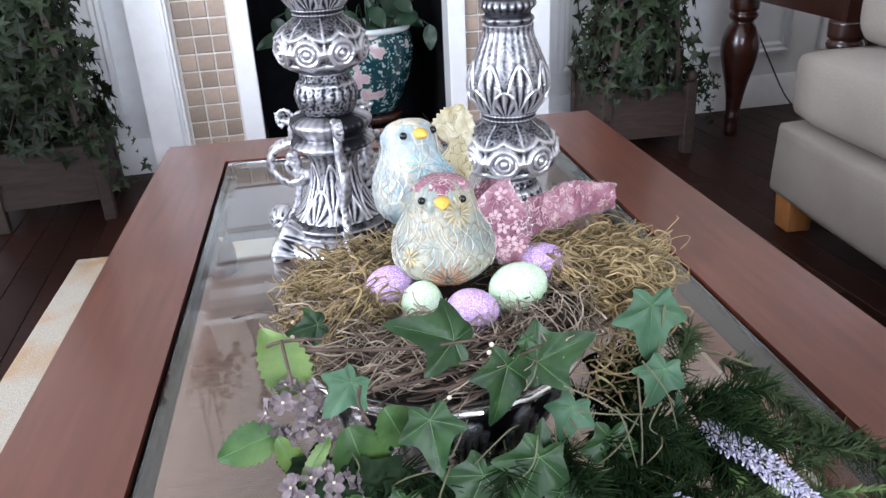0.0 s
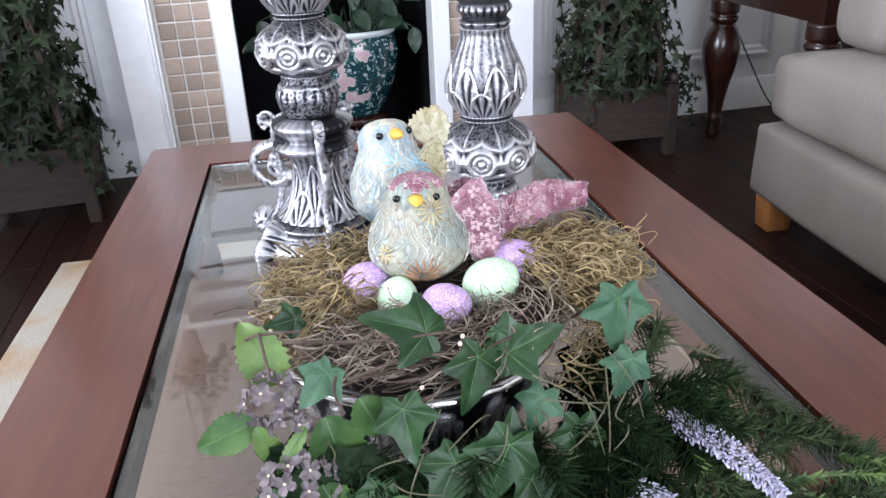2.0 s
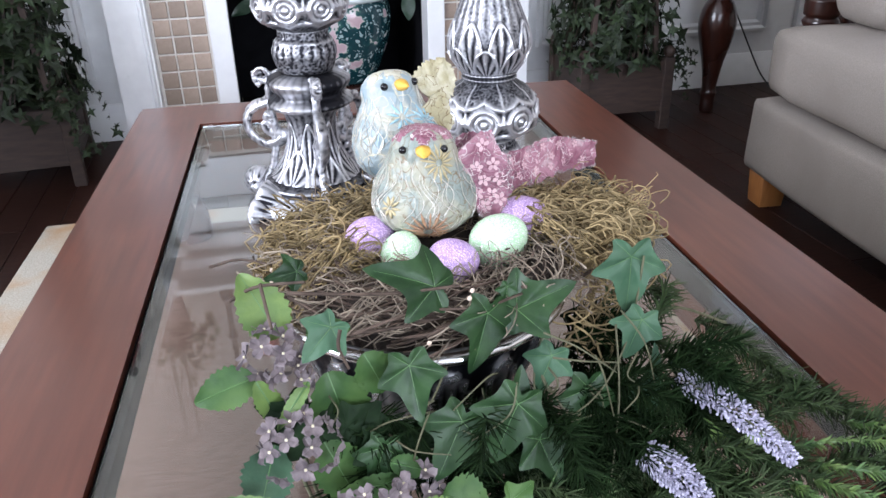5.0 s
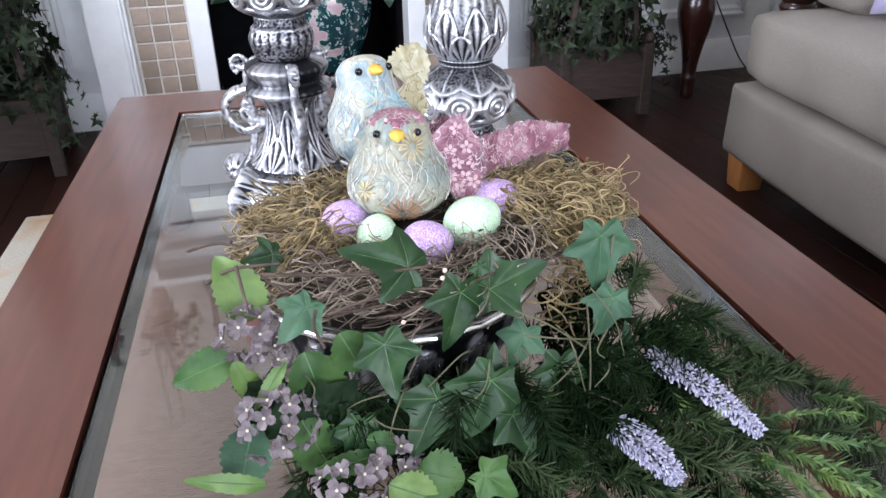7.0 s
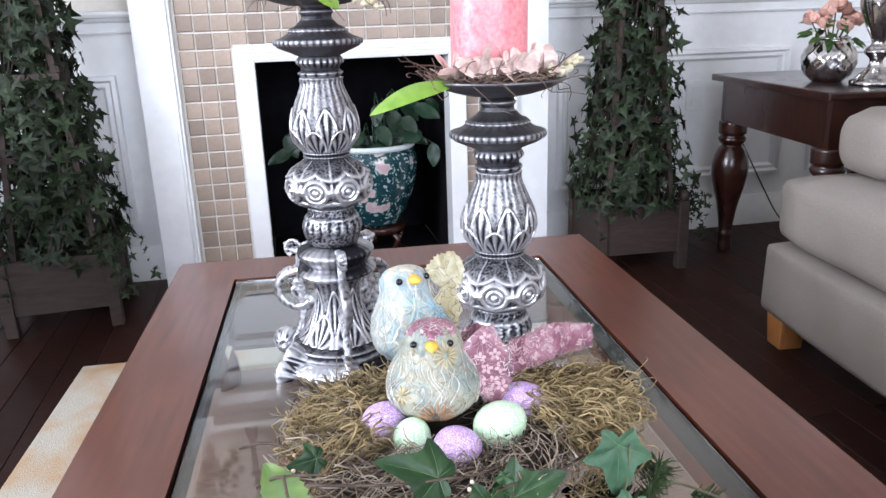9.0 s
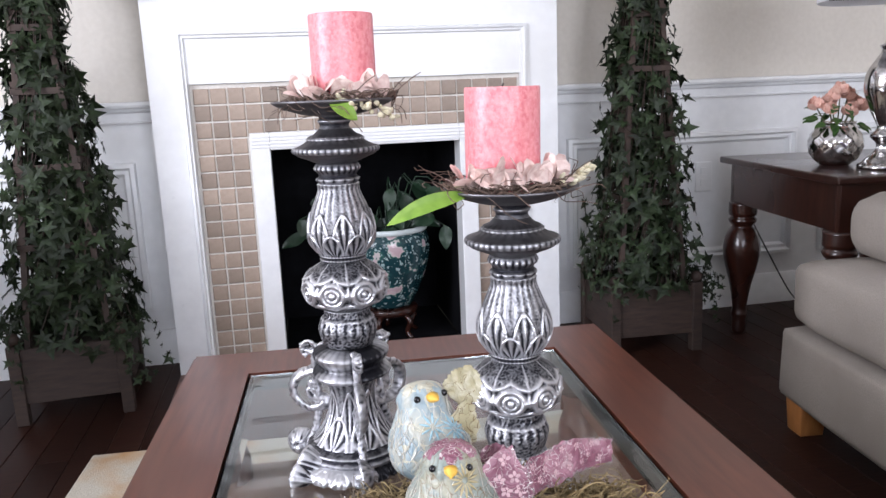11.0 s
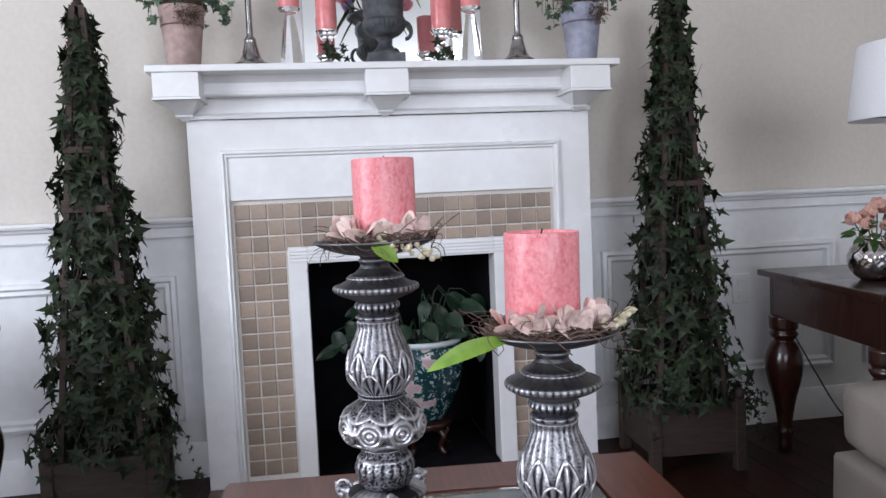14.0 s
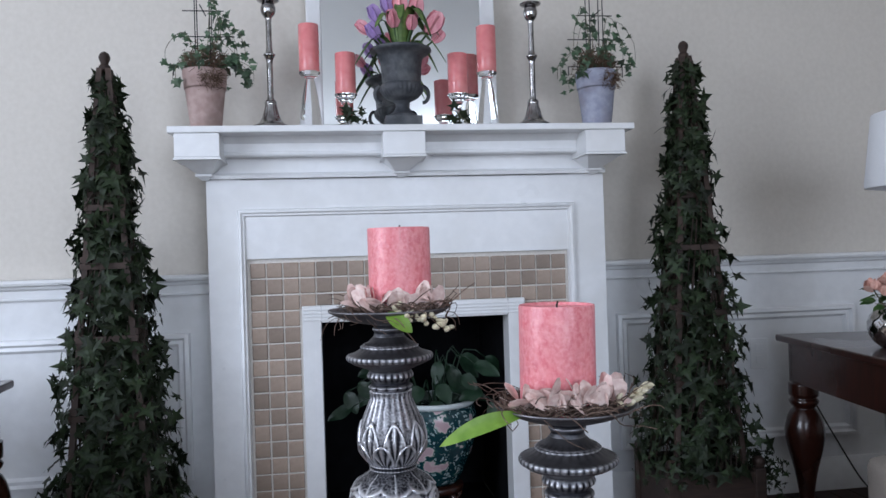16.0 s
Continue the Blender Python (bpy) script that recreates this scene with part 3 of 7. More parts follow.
def column(parent, f):
    """The turned upper shaft; f is the height of the broad flange above the base."""
    def at(c):
        return [(K * r, f + K * z) for r, z in c]
    turned("drip_dish", parent, at([(0.013, 0.0335), (0.030, 0.035), (0.050, 0.041), (0.0625, 0.0475), (0.0628, 0.0495), (0.056, 0.047), (0.037, 0.0415), (0.012, 0.040)]), 34, 64, None, M_PEWTER, "dark pewter candle dish")
    turned("neck", parent, at([(0.0165, 0.020), (0.0150, 0.024), (0.0172, 0.028), (0.0150, 0.031), (0.0170, 0.034), (0.016, 0.0345)]), 30, 48)
    turned("flange", parent, at([(0.022, -0.014), (0.030, -0.0105), (0.0395, -0.0065), (0.0425, -0.0035), (0.0425, 0.0012), (0.0405, 0.0026), (0.034, 0.0055), (0.0287, 0.0092), (0.0275, 0.0125), (0.022, 0.015), (0.0165, 0.0203)]), 60, 144,
           lambda a, z, r: (gadroon(a, 26, 0.0011) * bumpf(z - f - 0.0108, 0.0043)), M_PEWTER, "dark pewter flange")
    turned("beaded_edge", parent, at([(0.0420, -0.0042), (0.0442, -0.0032), (0.0450, -0.0008), (0.0442, 0.0016), (0.0420, 0.0022)]), 14, 192, lambda a, z, r: gadroon(a, 42, 0.00085), M_SILVER, "bright beaded silver edge")
    turned("upper_bead", parent, at([(0.0280, 0.0086), (0.0297, 0.0092), (0.0299, 0.0106), (0.0280, 0.0114)]), 10, 144, lambda a, z, r: gadroon(a, 30, 0.0008), M_SILVER, "bright beaded silver ring")
    turned("collar", parent, at([(0.0195, -0.036), (0.0215, -0.0335), (0.0225, -0.031), (0.0195, -0.028), (0.0205, -0.0245), (0.0235, -0.021), (0.0225, -0.0165), (0.0205, -0.0142)]), 46, 120,
           lambda a, z, r: gadroon(a, 22, 0.0016) * bumpf(z - f + 0.0221, 0.0035) + gadroon(a, 12, 0.0012) * bumpf(z - f + 0.0346, 0.0022))
    turned("vase", parent, at([(0.0235, -0.1095), (0.0265, -0.106), (0.0320, -0.098), (0.0345, -0.088), (0.0335, -0.077), (0.0285, -0.062), (0.0235, -0.050), (0.0208, -0.042), (0.0212, -0.0362)]), 140, 320,
           lambda a, z, r: two_tiers(a, (z - f) / K, -0.113, -0.086, -0.064, 8, 0.0032), chase=0.00030)
    turned("bead_ring", parent, at([(0.0225, -0.1175), (0.0245, -0.1155), (0.0225, -0.1135), (0.0250, -0.1115), (0.0235, -0.1095)]), 26, 120, lambda a, z, r: gadroon(a, 40, 0.0007))
    turned("knob", parent, at([(0.0235, -0.1705), (0.0310, -0.1665), (0.0392, -0.1595), (0.0425, -0.150), (0.0424, -0.141), (0.0396, -0.132), (0.0340, -0.1255), (0.0270, -0.1212), (0.0225, -0.1178)]), 110, 320,
           lambda a, z, r: rosette_relief(a, z, f - 0.148 * K, 8, 0.0122, 0.0454, 0.0036), chase=0.0005)
    turned("lower_collar", parent, at([(0.0255, -0.2105), (0.0285, -0.205), (0.0310, -0.194), (0.0300, -0.186), (0.0265, -0.180), (0.0245, -0.1765), (0.0245, -0.1708)]), 56, 160,
           lambda a, z, r: gadroon(a, 20, 0.0013) * bumpf(z - f + 0.205, 0.009) + 0.0012 * bumpf(z - f + 0.1955, 0.002), chase=0.0007)


def chased(bm, amp=0.0010):
    """Works a fine leafy relief into a cast bar and marks its raised parts."""
    bm.normal_update()
    ly = bm.verts.layers.float.new("relief")
    for v in bm.verts:
        q = v.co * 210
        d = 0.6 - 1.9 * abs(noise.noise(q)) + 0.5 * noise.noise(q * 2.1)
        v[ly] = 0.3 + 2.3 * d
        v.co += v.normal * (amp * d)
    return bm


def scroll(pts, w, t):
    """A flat-sided curled bar in the x-z plane, of width w across and thickness t."""
    bm = bmesh.new()
    tube(bm, curve_pts(pts, 64), t, 12, flat=w / t)
    return bm


def spiral(cx, cz, r0, r1, a0, a1, n=26):
    return [(cx + (r0 + (r1 - r0) * i / n) * math.cos(a0 + (a1 - a0) * i / n), 0, cz + (r0 + (r1 - r0) * i / n) * math.sin(a0 + (a1 - a0) * i / n)) for i in range(n + 1)]


tall = thing("candlestick", (-0.167, 0.802, GT), "tall ornate antiqued silver candlestick on three scrolled feet", "candlestick", "ornate candlesticks")
column(tall, 0.3795)
turned("socle", tall, [(0.0324, 0.112), (0.0432, 0.115), (0.0464, 0.119), (0.0432, 0.123), (0.0367, 0.128), (0.0432, 0.137), (0.0443, 0.1435), (0.0367, 0.1485), (0.0281, 0.1505)], 50, 120,
       lambda a, z, r: 0.0015 * math.cos(3 * a) + gadroon(a, 30, 0.0006), chase=0.0002)
turned("stem", tall, [(0.0600, 0.0185), (0.0605, 0.0225), (0.0570, 0.0265), (0.0575, 0.0300), (0.0500, 0.0345), (0.0405, 0.0450), (0.0310, 0.0620), (0.0255, 0.0830), (0.0270, 0.1020), (0.0335, 0.1125)], 90, 200,
       lambda a, z, r: (two_tiers(a, z, 0.036, 0.070, 0.100, 7, 0.0024) if z > 0.036 else 0.0), chase=0.0003)
turned("plinth", tall, [(0.0560, 0.002), (0.0670, 0.003), (0.0700, 0.008), (0.0680, 0.0135), (0.0610, 0.0175), (0.0540, 0.0205)], 40, 240, lambda a, z, r: 0.0050 * math.cos(3 * a - 0.2) + leaf_relief(a, 0.019 - z, 0.0, 0.019, 18, 0.0040, 0.0, -0.3), chase=0.0005)
for k in range(3):
    ang = radians(-86 + 120 * k)
    turn = pose(0, 0, 0, 0, 0, math.degrees(ang)) @ Matrix.Diagonal((K, K, 1, 1))
    bm = scroll(curve_pts([(0.030, 0, 0.148), (0.040, 0, 0.140), (0.044, 0, 0.118), (0.041, 0, 0.090), (0.043, 0, 0.060), (0.050, 0, 0.035), (0.060, 0, 0.018)], 24), 0.0045, 0.0036)
    part("rib", chased(place(bm, turn)), M_SILVER, tall, smooth=True)
    bm = scroll(spiral(0.068, 0.0165, 0.0135, 0.003, 2.2, -6.6, 40), 0.0100, 0.0030)
    tube(bm, [(0.066, -0.0112, 0.016), (0.066, 0.0112, 0.016)], 0.0042, 10)
    part("foot", chased(place(bm, turn)), M_SILVER, tall, smooth=True)
    bm = scroll(spiral(0.046, 0.1435, 0.0085, 0.002, -1.2, 5.6, 30), 0.0060, 0.0024)
    tube(bm, [(0.052, 0, 0.146), (0.056, 0, 0.147), (0.059, 0, 0.147)], [0.002, 0.0031, 0.0012], 8)
    part("ear", chased(place(bm, turn)), M_SILVER, tall, smooth=True)
    bm = scroll([(0.030, 0, 0.114), (0.038, 0, 0.117), (0.046, 0, 0.116)] + spiral(0.0475, 0.088, 0.0255, 0.021, 1.35, -2.6, 30) + [(0.038, 0, 0.080), (0.0470, 0, 0.083), (0.0490, 0, 0.089), (0.0420, 0, 0.092), (0.0470, 0, 0.096), (0.0440, 0, 0.101)], 0.0066, 0.0036)
    part("handle", chased(place(bm, turn)), M_SILVER, tall, smooth=True)
    bm = scroll(curve_pts([(0.050, 0, 0.030), (0.058, 0, 0.026), (0.064, 0, 0.016), (0.070, 0, 0.012), (0.072, 0, 0.004), (0.064, 0, 0.002)], 16), 0.016, 0.0032)
    part("leaf_foot", chased(place(bm, pose(0, 0, 0, 0, 0, 60) @ turn)), M_SILVER, tall, smooth=True)

short = thing("candlestick", (-0.004, 0.668, GT), "shorter ornate antiqued silver candlestick with a round foot", "candlestick", "ornate candlesticks")
column(short, 0.2885)
turned("foot", short, [(0.0605, 0.001), (0.0626, 0.006), (0.0562, 0.014), (0.0432, 0.024), (0.0335, 0.040), (0.0292, 0.050), (0.0313, 0.057), (0.0281, 0.0612)], 60, 160,
       lambda a, z, r: leaf_relief(a, z, 0.006, 0.05, 8, 0.0022, 0, 0.2) + gadroon(a, 30, 0.0006), chase=0.0002)

# ---- pillar candles ----
def candle_mat(name, c1, c2, c3):
    m = surface(name, c1, c2, 0.38, 190, 2, bump=0.35, bscale=150, c3=c3, s3=260, sub=0.12, dist=0.0015, stretch=(1, 1, 0.55))
    return m


M_CORAL = candle_mat("mottled_coral_wax", (0.68, 0.165, 0.195), (0.80, 0.30, 0.32), (0.83, 0.36, 0.37))
M_SATIN = surface("satin_coral_wax", (0.70, 0.20, 0.21), (0.76, 0.26, 0.26), 0.22, 40, bump=0.02, sub=0.1, c3=(0.78, 0.30, 0.29), s3=12)
M_WICK = surface("charred_wick", (0.03, 0.025, 0.02), (0.06, 0.05, 0.04), 0.9)


def pillar(x, y, z, r, h, lean, group, label, wax=None):
    c = thing("pillar_candle", (x, y, z), label, "candle", group)
    c.rotation_euler = (radians(lean[0]), radians(lean[1]), 0)
    bm = bmesh.new()
    lathe(bm, [(r * 0.97, 0), (r, 0.0015), (r, h * 0.3), (r * 1.003, h * 0.6), (r, h - 0.002), (r * 0.985, h - 0.0002), (r * 0.95, h - 0.0005), (r * 0.93, h - 0.003), (r * 0.6, h - 0.0045), (r * 0.1, h - 0.005)], 64, (0, 0, 0),
          lambda a, i, rr, zz: 0.0003 * noise.noise((6 * math.cos(a), 6 * math.sin(a), zz * 90)) if 0 < i < 6 else 0)
    part("wax", bm, wax or M_CORAL, c, smooth=True, auto=50)
    bm = bmesh.new()
    tube(bm, [(0, 0, h - 0.006), (0.0004, 0, h - 0.001), (0.0016, 0, h + 0.003)], 0.0009, 6)
    part("wick", bm, M_WICK, c)
    return c


pillar(-0.153, 0.800, GT + 0.4243, 0.0350, 0.0985, (0, 0), "coral pillar candles", "mottled coral pink pillar candle on a silver candlestick")
pillar(-0.0125, 0.668, GT + 0.3333, 0.0370, 0.1060, (0.4, 0.6), "coral pillar candles", "mottled coral pink pillar candle with a hollowed top")

# ---- dried flower rings on the dishes ----
M_PETAL = surface("dusty_pink_petal", (0.60, 0.41, 0.37), (0.82, 0.68, 0.62), 0.7, 160, bump=0.2, island=0.18)
M_BUD = surface("cream_bud", (0.60, 0.54, 0.36), (0.76, 0.70, 0.52), 0.6, 120, bump=0.1, island=0.15)
M_TWIG = surface("brown_twig", (0.075, 0.045, 0.032), (0.15, 0.10, 0.075), 0.8, 90, bump=0.4, island=0.3)
M_LIME = surface("lime_leaf", (0.13, 0.25, 0.025), (0.21, 0.35, 0.045), 0.45, 60, bump=0.15, c3=(0.22, 0.36, 0.05), s3=30)


def petal(bm, m, w, h, cup):
    """A cupped petal, base at the origin, growing along +z."""
    rows = []
    for i in range(5):
        v = i / 4
        half = w * 0.5 * math.sin(math.pi * (0.12 + 0.80 * v)) ** 0.8
        rows.append([bm.verts.new(m @ Vector((half * s, cup * (v * v * 0.9 - 0.35 * abs(s) * h * 18 * v * (1 - v * 0.4)), h * v))) for s in (-1, -0.5, 0, 0.5, 1)])
    for a, b in zip(rows, rows[1:]):
        for k in range(4):
            bm.faces.new((a[k], a[k + 1], b[k + 1], b[k]))


def bud(bm, m, r, h):
    rings = []
    for rr, z in ((0.2, 0), (0.8, 0.2), (1, 0.45), (0.7, 0.8), (0.1, 1)):
        rings.append([bm.verts.new(m @ Vector((r * rr * math.cos(k * math.pi / 3), r * rr * math.sin(k * math.pi / 3), h * z))) for k in range(6)])
    for a, b in zip(rings, rings[1:]):
        for k in range(6):
            bm.faces.new((a[k], a[(k + 1) % 6], b[(k + 1) % 6], b[k]))


def wreath(x, y, z, r, seed, label, petal_arc, bud_arc):
    rg = random.Random(seed)
    th = thing("flower_ring", (x, y, z), label, "flower ring", "dried flower rings")
    bm = bmesh.new()
    for i in range(135):
        a = rg.uniform(0, 2 * math.pi)
        rr = r + rg.uniform(-0.006, 0.012)
        pts, h = [], rg.uniform(0.001, 0.008)
        w, ph = rg.uniform(0.5, 1.6), rg.uniform(0, 6)
        reach, sag = rg.uniform(0.010, 0.045), rg.uniform(-0.035, 0.022)
        for j in range(14):
            u = j / 13
            b = a + w * u
            out = rr + 0.005 * math.sin(11 * u + ph) + (reach * u ** 2 if i % 3 == 0 else 0)
            pts.append((out * math.cos(b), out * math.sin(b), h + 0.004 * math.sin(12 * u + ph) + (sag * u ** 3 if i % 3 == 0 else 0) + 0.003 * u))
        tube(bm, pts, rg.uniform(0.0006, 0.0011), 4, 0.5)
    part("twig_tangle", bm, M_TWIG, th, "thin curly brown twigs")["kind"] = "stuff"
    for i in range(16):
        a = petal_arc[0] + (petal_arc[1] - petal_arc[0]) * (i + rg.uniform(-0.3, 0.3)) / 15
        bm = bmesh.new()
        for k in range(rg.choice((2, 3, 3))):
            m = pose(r * math.cos(a), r * math.sin(a), 0.003 + rg.uniform(0, 0.012)) @ pose(0, 0, 0, 0, 0, math.degrees(a) - 90 + rg.uniform(-110, 110)) @ pose(0, 0, 0, rg.uniform(-60, 65), rg.uniform(-50, 50), 0)
            petal(bm, m, rg.uniform(0.013, 0.020), rg.uniform(0.017, 0.027), rg.uniform(0.003, 0.009))
        part("blossom", bm, M_PETAL, th, smooth=True)
    bm2 = bmesh.new()
    for i in range(30):
        u = i / 29
        a = bud_arc[0] + (bud_arc[1] - bud_arc[0]) * u + rg.uniform(-0.12, 0.12)
        rr = r + 0.004 + bud_arc[2] * u + rg.uniform(-0.004, 0.004)
        m = pose(rr * math.cos(a), rr * math.sin(a), 0.004 + rg.uniform(-0.002, 0.008) + bud_arc[3] * u) @ pose(0, 0, 0, rg.uniform(40, 110), 0, math.degrees(a) + 90 + rg.uniform(-40, 40))
        bud(bm2, m, rg.uniform(0.0022, 0.0038), rg.uniform(0.007, 0.011))
    part("bud_spray", bm2, M_BUD, th, "cream flower buds", smooth=True)["kind"] = "stuff"
    return th


def blade(bm, pts, w, fold=0.25, n=14):
    """A long leaf along control points: pointed, folded along its midrib."""
    ps = curve_pts(pts, n)
    rows = []
    for i, p in enumerate(ps):
        u = i / (n - 1)
        d = (ps[min(i + 1, n - 1)] - ps[max(i - 1, 0)]).normalized()
        s = d.cross(Vector((0, 0, 1)))
        s = s.normalized() if s.length > 1e-4 else Vector((1, 0, 0))
        up = s.cross(d)
        half = w * 0.5 * max(0.02, math.sin(math.pi * min(1, 0.06 + 0.94 * u)) ** 0.75)
        rows.append([bm.verts.new(p + s * (half * k) + up * (abs(k) * half * fold)) for k in (-1, -0.5, 0, 0.5, 1)])
    for a, b in zip(rows, rows[1:]):
        for k in range(4):
            bm.faces.new((a[k], a[k + 1], b[k + 1], b[k]))


def long_leaf(bm, p, tip, w, h):
    """A broad pointed leaf from p along tip, its face turned outwards and up."""
    y = Vector(tip).normalized()
    z = Vector((0.1, -1, 0.7))
    z = (z - y * z.dot(y)).normalized()
    m = Matrix((y.cross(z), y, z)).transposed().to_4x4()
    m.translation = p
    rows = []
    for i in range(14):
        v = i / 13
        half = w * 0.5 * max(0.03, math.sin(math.pi * min(1, 0.06 + 0.94 * v)) ** 0.7)
        rows.append([bm.verts.new(m @ Vector((half * k + 0.10 * h * math.sin(2.6 * v) * 0.25, h * v, 0.22 * abs(half * k) + 0.10 * h * math.sin(math.pi * v)))) for k in (-1, -0.5, 0, 0.5, 1)])
    for a, b in zip(rows, rows[1:]):
        for k in range(4):
            bm.faces.new((a[k], a[k + 1], b[k + 1], b[k]))


w1 = wreath(-0.156, 0.800, GT + 0.4285, 0.044, 11, "dried pink blossoms and twigs round a tall candle", (radians(165), radians(330)), (radians(262), radians(318), 0.018, -0.022))
bm = bmesh.new()
long_leaf(bm, (-0.017, -0.059, 0.002), (0.75, -0.2, -0.55), 0.019, 0.033)
part("leaf", bm, M_LIME, w1, "lime green leaf", smooth=True)
w2 = wreath(-0.010, 0.668, GT + 0.3375, 0.049, 23, "dried pink blossoms and buds round a shorter candle", (radians(200), radians(350)), (radians(318), radians(352), 0.030, 0.010))
bm = bmesh.new()
long_leaf(bm, (-0.045, -0.026, 0.002), (-1, -0.12, -0.30), 0.017, 0.084)
part("leaf", bm, M_LIME, w2, "long lime green leaf", smooth=True)
# ---- silver bowl with the nest ----
NX, NY, NZ = -0.1383, 0.3781, 0.5596
M_BOWL = silver("tarnished_bowl_silver", (0.46, 0.46, 0.47), (0.012, 0.012, 0.015), 0.485, 0.56, 0.22)
M_RIM = surface("polished_silver_rim", (0.70, 0.70, 0.71), (0.86, 0.86, 0.87), 0.18, 60, bump=0.1, metal=1.0)
bowl = thing("footed_bowl", (NX, NY, GT), "tarnished silver footed bowl with a bright rim holding a nest", "bowl")
turned("bowl_body", bowl, [(0.0188, 0.0392), (0.0423, 0.0444), (0.0635, 0.0580), (0.0728, 0.0768), (0.0752, 0.0955), (0.0787, 0.1075), (0.0834, 0.1130), (0.0837, 0.1147), (0.0799, 0.1139), (0.0717, 0.0955), (0.0658, 0.0751), (0.0470, 0.0563), (0.0164, 0.0495)], 84, 120,
       lambda a, z, r: (leaf_relief(a, z, 0.043, 0.098, 14, 0.0026) if r > 0.053 else 0), M_BOWL)
turned("rim", bowl, [(0.0805, 0.1139), (0.0846, 0.1162), (0.0887, 0.1156), (0.0899, 0.1130), (0.0875, 0.1100), (0.0828, 0.1096)], 24, 96, lambda a, z, r: gadroon(a, 60, 0.0005), M_RIM, "bright polished silver rim")
turned("pedestal", bowl, [(0.0541, 0.0000), (0.0552, 0.0034), (0.0447, 0.0085), (0.0258, 0.0171), (0.0176, 0.0273), (0.0211, 0.0341), (0.0188, 0.0394)], 36, 80, lambda a, z, r: gadroon(a, 20, 0.0008), M_BOWL)

M_NESTTWIG = surface("nest_twig", (0.050, 0.032, 0.022), (0.125, 0.085, 0.062), 0.85, 120, bump=0.4, island=0.4)
M_NESTGREY = surface("pale_dry_root", (0.15, 0.115, 0.085), (0.33, 0.27, 0.20), 0.85, 120, bump=0.3, island=0.35)
M_MOSS = surface("olive_tan_moss", (0.150, 0.105, 0.045), (0.36, 0.27, 0.135), 0.9, 120, bump=0.3, island=0.4)
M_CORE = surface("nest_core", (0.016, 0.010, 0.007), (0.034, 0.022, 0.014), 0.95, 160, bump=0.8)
nest = thing("bird_nest", (NX, NY, NZ), "woven twig bird nest lined with olive tan moss", "nest")
nest.scale = (1.175, 1.175, 1.175)
rg = random.Random(5)
# solid filler shell, its near-black colour standing for shade between the strands
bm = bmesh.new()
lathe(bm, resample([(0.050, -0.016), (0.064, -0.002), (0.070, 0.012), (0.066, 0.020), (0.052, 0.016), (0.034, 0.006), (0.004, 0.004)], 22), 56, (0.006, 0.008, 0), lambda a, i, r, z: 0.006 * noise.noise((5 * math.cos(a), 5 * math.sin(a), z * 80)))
part("core", bm, M_CORE, nest, "near-black filler shell for the shade between twigs", smooth=True)


def strand(bm, a, span, r0, z0, rg, curl, rad, drift=0.0, cx=0.0, cy=0.0, sx=1.0, sy=1.0, n=10, lift=0.0, wave=(5, 9)):
    ph, q = rg.uniform(0, 6.3), rg.uniform(*wave)
    pts = []
    for j in range(n):
        u = j / (n - 1)
        b = a + span * (u - 0.5)
        r = r0 + curl * math.sin(q * u + ph) + drift * (u - 0.5)
        z = z0 + curl * 0.8 * math.cos(q * 0.9 * u + ph * 1.7) + lift * (u - 0.5)
        pts.append((cx + r * sx * math.cos(b), cy + r * sy * math.sin(b), z))
    tube(bm, pts, rad, 4, rg.uniform(0.3, 0.8))


def joined(name, bm, mat, parent, label):
    ob = part(name, bm, mat, parent, label, smooth=True)
    ob["kind"] = "stuff"
    return ob


bm = bmesh.new()
for i in range(340):
    layer = rg.random()
    strand(bm, rg.uniform(0, 6.283), rg.uniform(0.5, 1.6), 0.054 + 0.020 * math.sin(math.pi * layer) + rg.uniform(-0.005, 0.004), 0.001 + 0.022 * layer, rg, rg.uniform(0.0006, 0.004), rg.uniform(0.0004, 0.0009), rg.uniform(-0.035, 0.010), 0.004, 0.013, lift=rg.uniform(-0.014, 0.014))
joined("twigs", bm, M_NESTTWIG, nest, "thin brown twigs")
bm = bmesh.new()
for i in range(760):
    a = rg.uniform(2.4, 6.9)
    strand(bm, a, rg.uniform(0.15, 0.7), rg.uniform(0.040, 0.080), rg.uniform(0.002, 0.026), rg, rg.uniform(0.001, 0.005), rg.uniform(0.00022, 0.00048), rg.uniform(-0.05, 0.02), 0.004, 0.012, n=13, lift=rg.uniform(-0.018, 0.018), wave=(6, 13))
joined("roots", bm, M_NESTGREY, nest, "pale dry roots")
